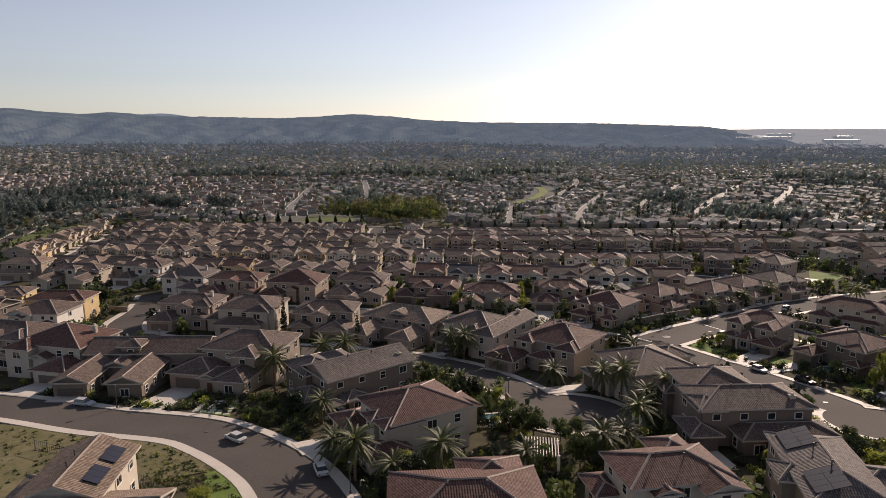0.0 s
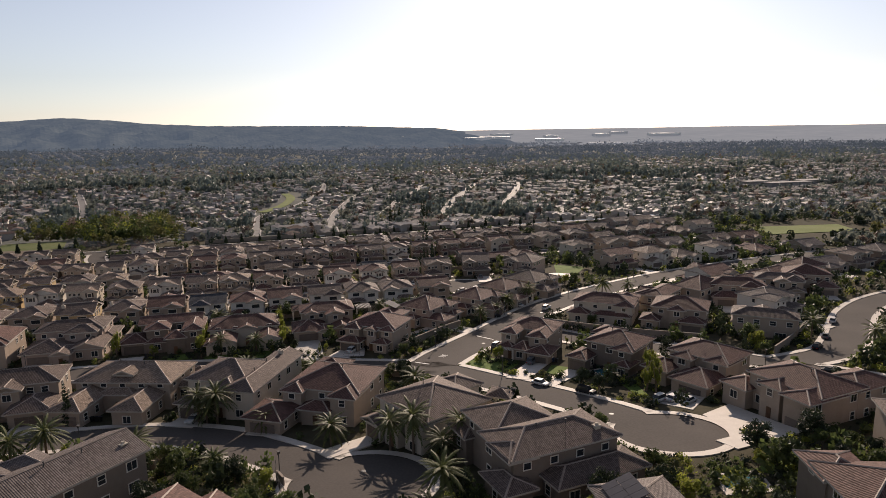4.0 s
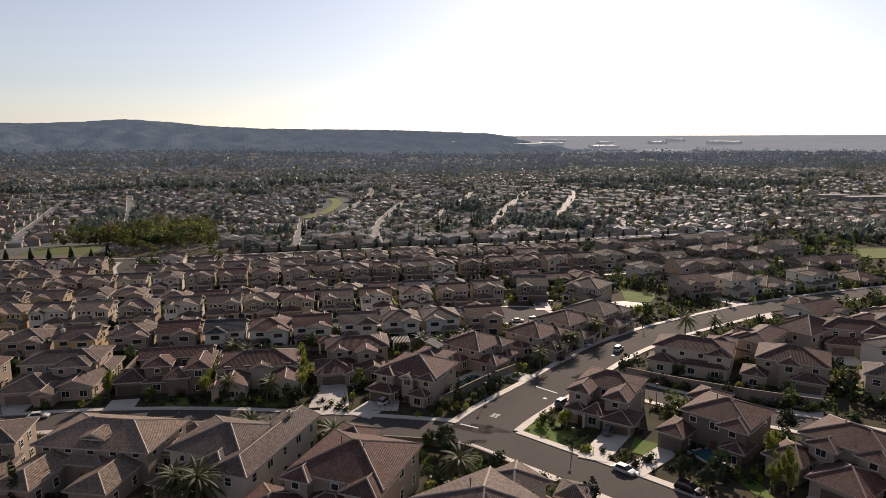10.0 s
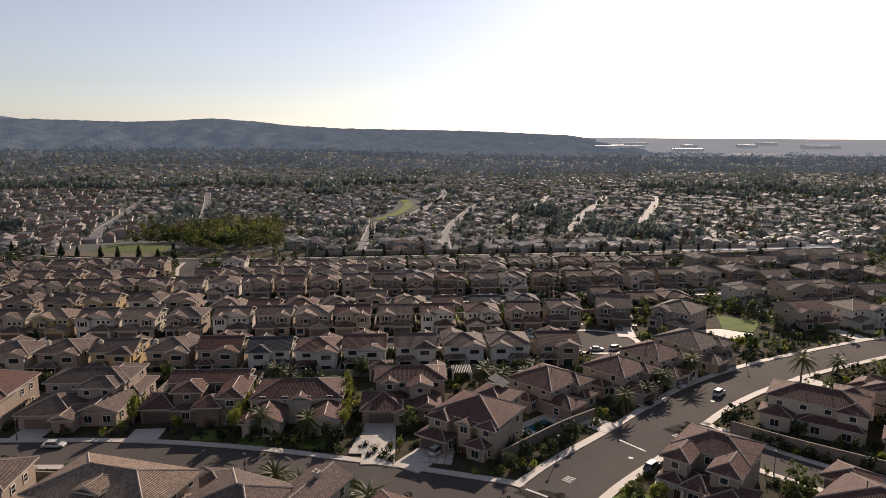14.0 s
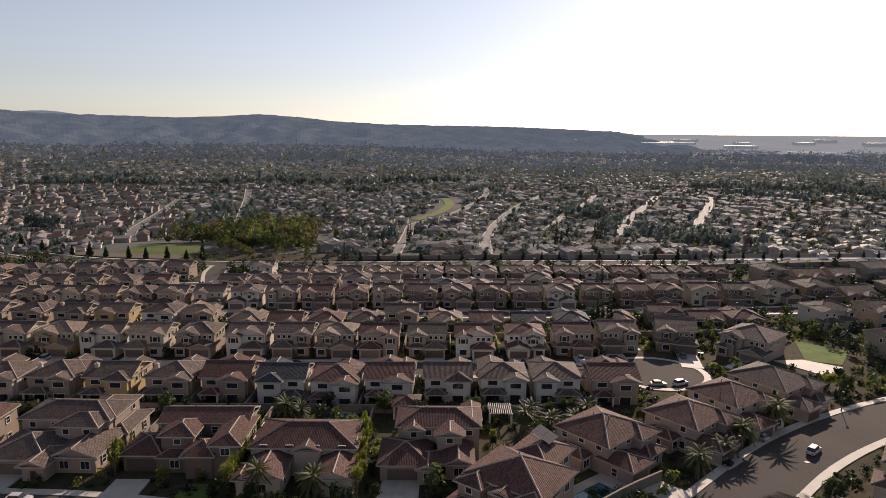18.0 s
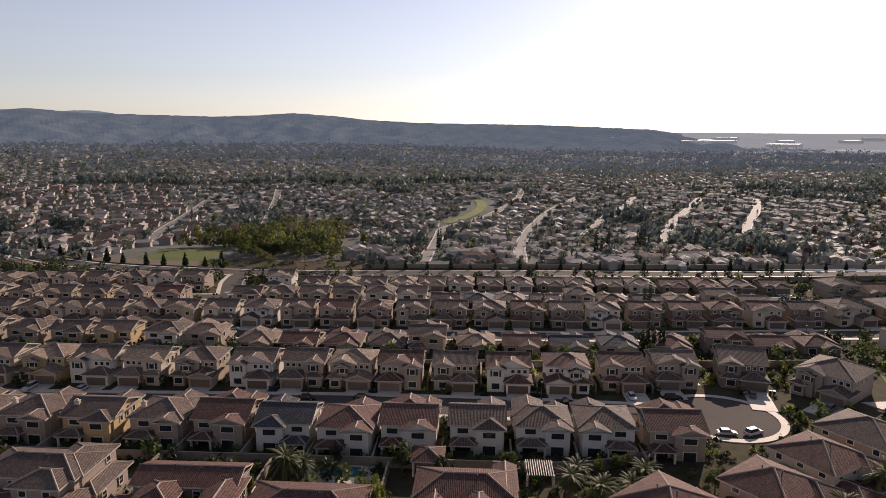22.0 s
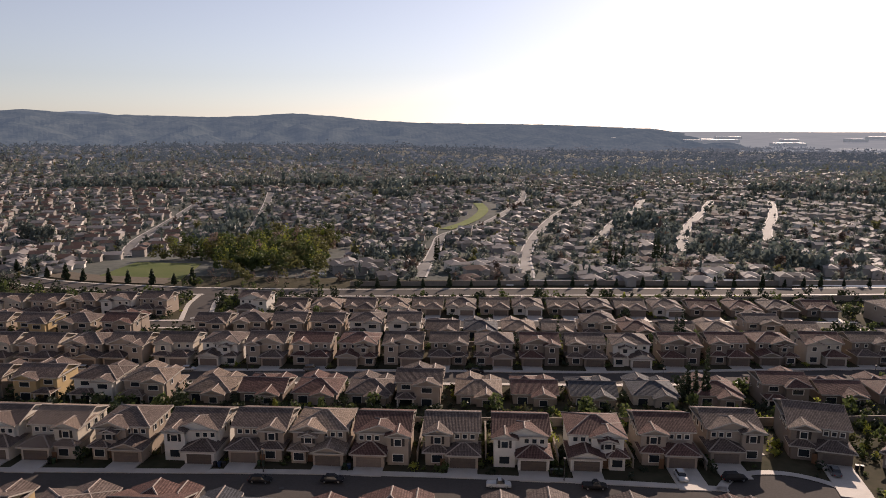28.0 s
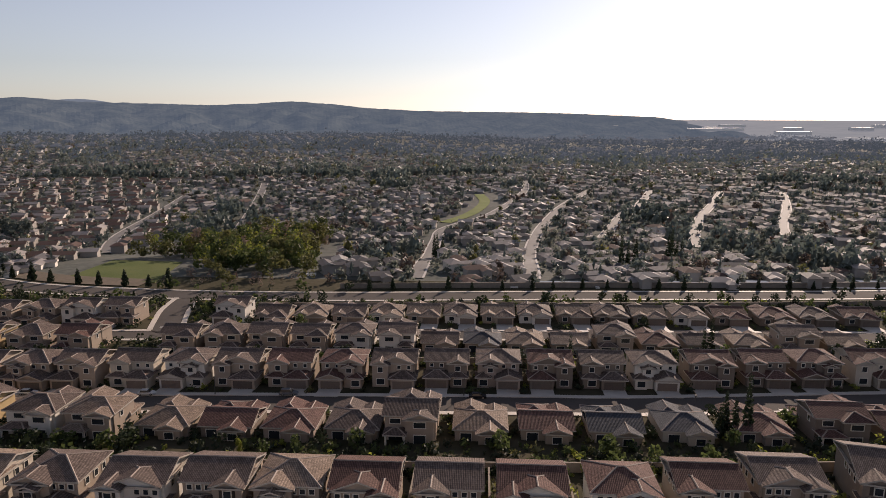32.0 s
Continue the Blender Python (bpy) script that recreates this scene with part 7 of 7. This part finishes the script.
STREET_CARS = "45.6,131.3,-62,white,saloon 51.3,123.6,-60,black,suv -39.5,79.5,150,white,saloon -24.8,71.6,118,white,saloon -70,90,-5,silver,saloon -49.5,174,0,white,saloon 73,192.5,43,white,suv 14,236.6,0,white,pickup 29,236.8,0,black,pickup 52,241,8,black,suv -12.5,236.2,0,black,saloon -24,235.6,0,black,saloon 62,225,30,white,suv 57,224.5,0,silver,saloon 88,149,130,black,saloon 100,118,-60,black,saloon 112,134,30,black,suv 121,141,40,grey,saloon 135,153,40,white,suv -60,289,4,white,saloon -68,288.4,4,white,saloon -76,288,4,grey,saloon -85,287.4,4,white,saloon 10,292.6,3,black,saloon -30,291,3,grey,suv 47,161,43,grey,suv"
for item in STREET_CARS.split():
    a, b, c, colour, kind = item.split(",")
    car(float(a), float(b), float(c), colour, kind)
rnd = random.Random(31)
for hx, hy, rot, gx, width in DRIVES:
    if not (-90 < hx < 112 and hy < 252) or rnd.random() > 0.36:
        continue
    m = pose(hx, hy, 0, 0, 0, rot)
    p = m @ Vector((gx + rnd.choice((-1.15, 1.15)), -3.3, 0))
    if road_gap(p.x, p.y) > 1.0:
        car(p.x, p.y, rot + rnd.choice((90, -90)), rnd.choice(("white", "black", "silver", "grey", "black", "white", "grey", "blue")), rnd.choice(("saloon", "suv", "suv")))
for x, y, r, c, k in ((61.2, 115.2, 24, "white", "suv"), (63.2, 114.6, 28, "white", "saloon"), (64.9, 112.6, 26, "silver", "saloon")):
    car(x, y, r, c, k)


# ---- street lamps ----
def street_lamp(x, y, rot):
    root = thing("street_lamp", "slim dark lamp post with a small lantern head", "street lamp", "street lamps", at=pose(x, y, ground(x, y), 0, 0, rot))
    g = Geo()
    n = 8
    for z0, z1, r0, r1 in ((-0.5, 0.5, 0.14, 0.12), (0.5, 3.7, 0.075, 0.05)):
        for i in range(n):
            a, b = 2 * math.pi * i / n, 2 * math.pi * (i + 1) / n
            g.face([(r0 * math.cos(a), r0 * math.sin(a), z0), (r0 * math.cos(b), r0 * math.sin(b), z0), (r1 * math.cos(b), r1 * math.sin(b), z1), (r1 * math.cos(a), r1 * math.sin(a), z1)])
    part("pole", g.mesh("pole", METAL), root)
    g = Geo()
    g.box(-0.2, 0.2, -0.03, 0.03, 3.62, 3.7)
    part("arm", g.mesh("arm", METAL), root)
    g = Geo()
    g.box(-0.14, 0.14, -0.14, 0.14, 3.7, 4.0)
    g.box(-0.2, 0.2, -0.2, 0.2, 4.0, 4.07)
    part("lamp_head", g.mesh("lamp_head", METAL), root)


for name, gap, start in (("street_a", 48, 20), ("street_b", 44, 12), ("main_road", 36, 14), ("palm_street", 46, 20), ("hill_street", 48, 30), ("street_g", 50, 10), ("side_street", 45, 20), ("south_street", 34, 16)):
    line = along(ROADS[name][0], 2.0)
    half = ROADS[name][1]
    for k in range(start // 2, len(line), gap // 2):
        q, nrm = line[k]
        side = -1 if (k // 10) % 2 else 1
        p = q + nrm * side * (half + 0.6)
        if road_gap(p.x, p.y) > 0.3 and p.y > 60:
            street_lamp(p.x, p.y, math.degrees(math.atan2(-nrm.y * side, -nrm.x * side)))

# ---- markings, paving, fences and bins ----
MARKING = mat("road_paint", (0.6, 0.59, 0.56), 0.7, 0.3, second=(0.4, 0.39, 0.37), scale=1.5, fine=9)


def marking(ax, ay, bx, by, width, label):
    d = Vector((bx - ax, by - ay)).normalized()
    n = Vector((-d.y, d.x)) * width / 2
    q = [(ax + n.x, ay + n.y), (ax - n.x, ay - n.y), (bx - n.x, by - n.y), (bx + n.x, by + n.y)]
    tagged(new("road_marking", patch("road_marking", q, 0.075, MARKING, cells=3)), label, "road marking", kind="structure")


for ax, ay, bx, by in ((45.4, 172.0, 48.3, 167.3), (26.2, 155.6, 28.8, 153.0), (59.4, 171.2, 62.0, 173.6), (-76, 335.5, -79.5, 334.6)):
    marking(ax, ay, bx, by, 0.4, "worn white stop line across the lane")
for cx, cy, a in ((33.2, 157.2, 45), (57.2, 172.6, 120), (-80, 338, 105)):
    for k in range(4):
        u, v = math.cos(radians(a)), math.sin(radians(a))
        x0, y0 = cx + k * 0.5 * u, cy + k * 0.5 * v
        marking(x0, y0, x0 - 1.5 * v, y0 + 1.5 * u, 0.22, "worn white bars painted on the asphalt")
COVER = mat("cast_iron", (0.06, 0.058, 0.055), 0.6, 0.4)
for cx, cy in ((45, 165), (70, 189), (10, 159.5), (-30, 168.7), (50, 112), (8, 103), (-45, 82), (52, 231), (30, 234.2), (-20, 233.8), (76, 150)):
    tagged(new("manhole_cover", disc("manhole_cover", cx, cy, 0.42, 0.085, COVER)), "round cast-iron manhole cover in the asphalt", "manhole cover", kind="structure")


def paved(name, corners, nx_, ny_, joint, label, base, lift=0.2):
    """A forecourt of separate slabs: corners run round, the slabs lie in nx by ny rows."""
    root = tagged(new(name, patch(name, corners, lift, base, cells=4)), label, name, kind="structure")
    p = [Vector(c) for c in corners]
    w, d = (p[1] - p[0]).length / nx_, (p[3] - p[0]).length / ny_
    g = Geo()
    g.box(-w / 2 + joint, w / 2 - joint, -d / 2 + joint, d / 2 - joint, 0, 0.05)
    me = g.mesh("paver", SLAB)
    turn = math.degrees(math.atan2((p[1] - p[0]).y, (p[1] - p[0]).x))
    for i in range(nx_):
        for j in range(ny_):
            u, v = (i + 0.5) / nx_, (j + 0.5) / ny_
            c = (p[0] * (1 - u) + p[1] * u) * (1 - v) + (p[3] * (1 - u) + p[2] * u) * v
            part("paver", me, root, at=pose(c.x, c.y, ground(c.x, c.y) + lift + 0.01, 0, 0, turn))


SLAB = mat("paving_slab", (0.5, 0.46, 0.41), 0.75, 0.3, second=(0.38, 0.35, 0.31), scale=0.8, fine=7, per_object=0.12)
paved("forecourt", [(-52.3, 95.0), (-46.6, 96.8), (-44.9, 88.6), (-51.6, 89.6)], 5, 6, 0.14, "square stepping slabs set in grass by the drive", LAWN, 0.14)
paved("forecourt", [(11.2, 164.9), (16.0, 163.6), (17.4, 171.8), (13.0, 173.2)], 4, 5, 0.06, "forecourt of large pale slabs with dark joints", ASPHALT, 0.24)
paved("forecourt", [(-0.6, 168.6), (4.0, 168.2), (5.4, 180.4), (1.6, 180.8)], 3, 6, 0.05, "forecourt of pale concrete slabs with joints", ASPHALT, 0.24)


def iron_fence(points, h=1.5):
    line = along(points, 0.4)
    root = thing("fence", "thin dark iron picket fence on the bank", "fence", "iron fences")
    bar, post = Geo(), Geo()
    bar.box(-0.015, 0.015, -0.015, 0.015, 0.05, h - 0.05)
    post.box(-0.04, 0.04, -0.04, 0.04, -0.4, h + 0.06)
    picket, stake = bar.mesh("picket", METAL), post.mesh("post", METAL)
    posts = []
    for k, (q, n) in enumerate(line):
        z = ground(q.x, q.y)
        last = k % 6 == 0 or k == len(line) - 1
        part("post" if last else "picket", stake if last else picket, root, at=pose(q.x, q.y, z))
        if last:
            posts.append(Vector((q.x, q.y, z)))
    for p, q in zip(posts, posts[1:]):
        d = q - p
        for zz in (0.2, h - 0.15):
            g = Geo()
            g.box(0, d.length, -0.02, 0.02, -0.02, 0.02)
            way = d.to_track_quat("X", "Z").to_matrix().to_4x4()
            part("rail", g.mesh("rail", METAL), root, at=Matrix.Translation(p + Vector((0, 0, zz))) @ way)


iron_fence([(-3.6, 107.5), (-3.4, 102.5), (-2.2, 97), (0.8, 92.4), (5.0, 89.2)])
iron_fence([(-64, 72.5), (-54, 69.5), (-46, 66), (-40, 62.5)])
iron_fence([(57, 127.5), (62, 126.6), (66.5, 127)])


def bin_meshes():
    g, lid = Geo(), Geo()
    lo, hi = 0.24, 0.31
    for (ax, ay), (bx, by) in (((-1, -1), (1, -1)), ((1, -1), (1, 1)), ((1, 1), (-1, 1)), ((-1, 1), (-1, -1))):
        g.face([(ax * lo, ay * lo, 0.05), (bx * lo, by * lo, 0.05), (bx * hi, by * hi, 1.0), (ax * hi, ay * hi, 1.0)])
    lid.box(-0.33, 0.33, -0.36, 0.33, 1.0, 1.07)
    lid.box(-0.25, 0.25, 0.33, 0.4, 0.95, 1.03)
    return g, lid


BIN = {c: mat(f"bin_{c}", k, 0.5, 0.4) for c, k in (("black", (0.02, 0.02, 0.022)), ("green", (0.03, 0.06, 0.03)), ("blue", (0.02, 0.04, 0.09)))}
BIN_MESH = {}
for c in BIN:
    g, lid = bin_meshes()
    BIN_MESH[c] = (g.mesh("body", BIN[c]), lid.mesh("lid", BIN[c]))
rnd = random.Random(77)
for hx, hy, rot, gx, width in DRIVES:
    if not (75 < hy < 250 and -90 < hx < 110) or rnd.random() < 0.45:
        continue
    for k in range(rnd.choice((1, 2, 3))):
        p = pose(hx, hy, 0, 0, 0, rot) @ Vector((gx + width / 2 + 0.5 + 0.75 * k, -0.55, 0))
        if road_gap(p.x, p.y) < 0.6:
            continue
        c = rnd.choice(("black", "green", "blue", "black"))
        root = thing("wheelie_bin", f"{c} plastic wheelie bin beside the garage", "bin", "bins by the garages", at=pose(p.x, p.y, ground(p.x, p.y) + 0.05, 0, 0, rot) @ Matrix.Scale(0.85, 4))
        part("body", BIN_MESH[c][0], root)
        part("lid", BIN_MESH[c][1], root)

# from plan units to metres
for ob in scene.objects:
    if ob.parent is None and ob.type in ("MESH", "EMPTY"):
        ob.matrix_world = Matrix.Scale(UNIT, 4) @ ob.matrix_world
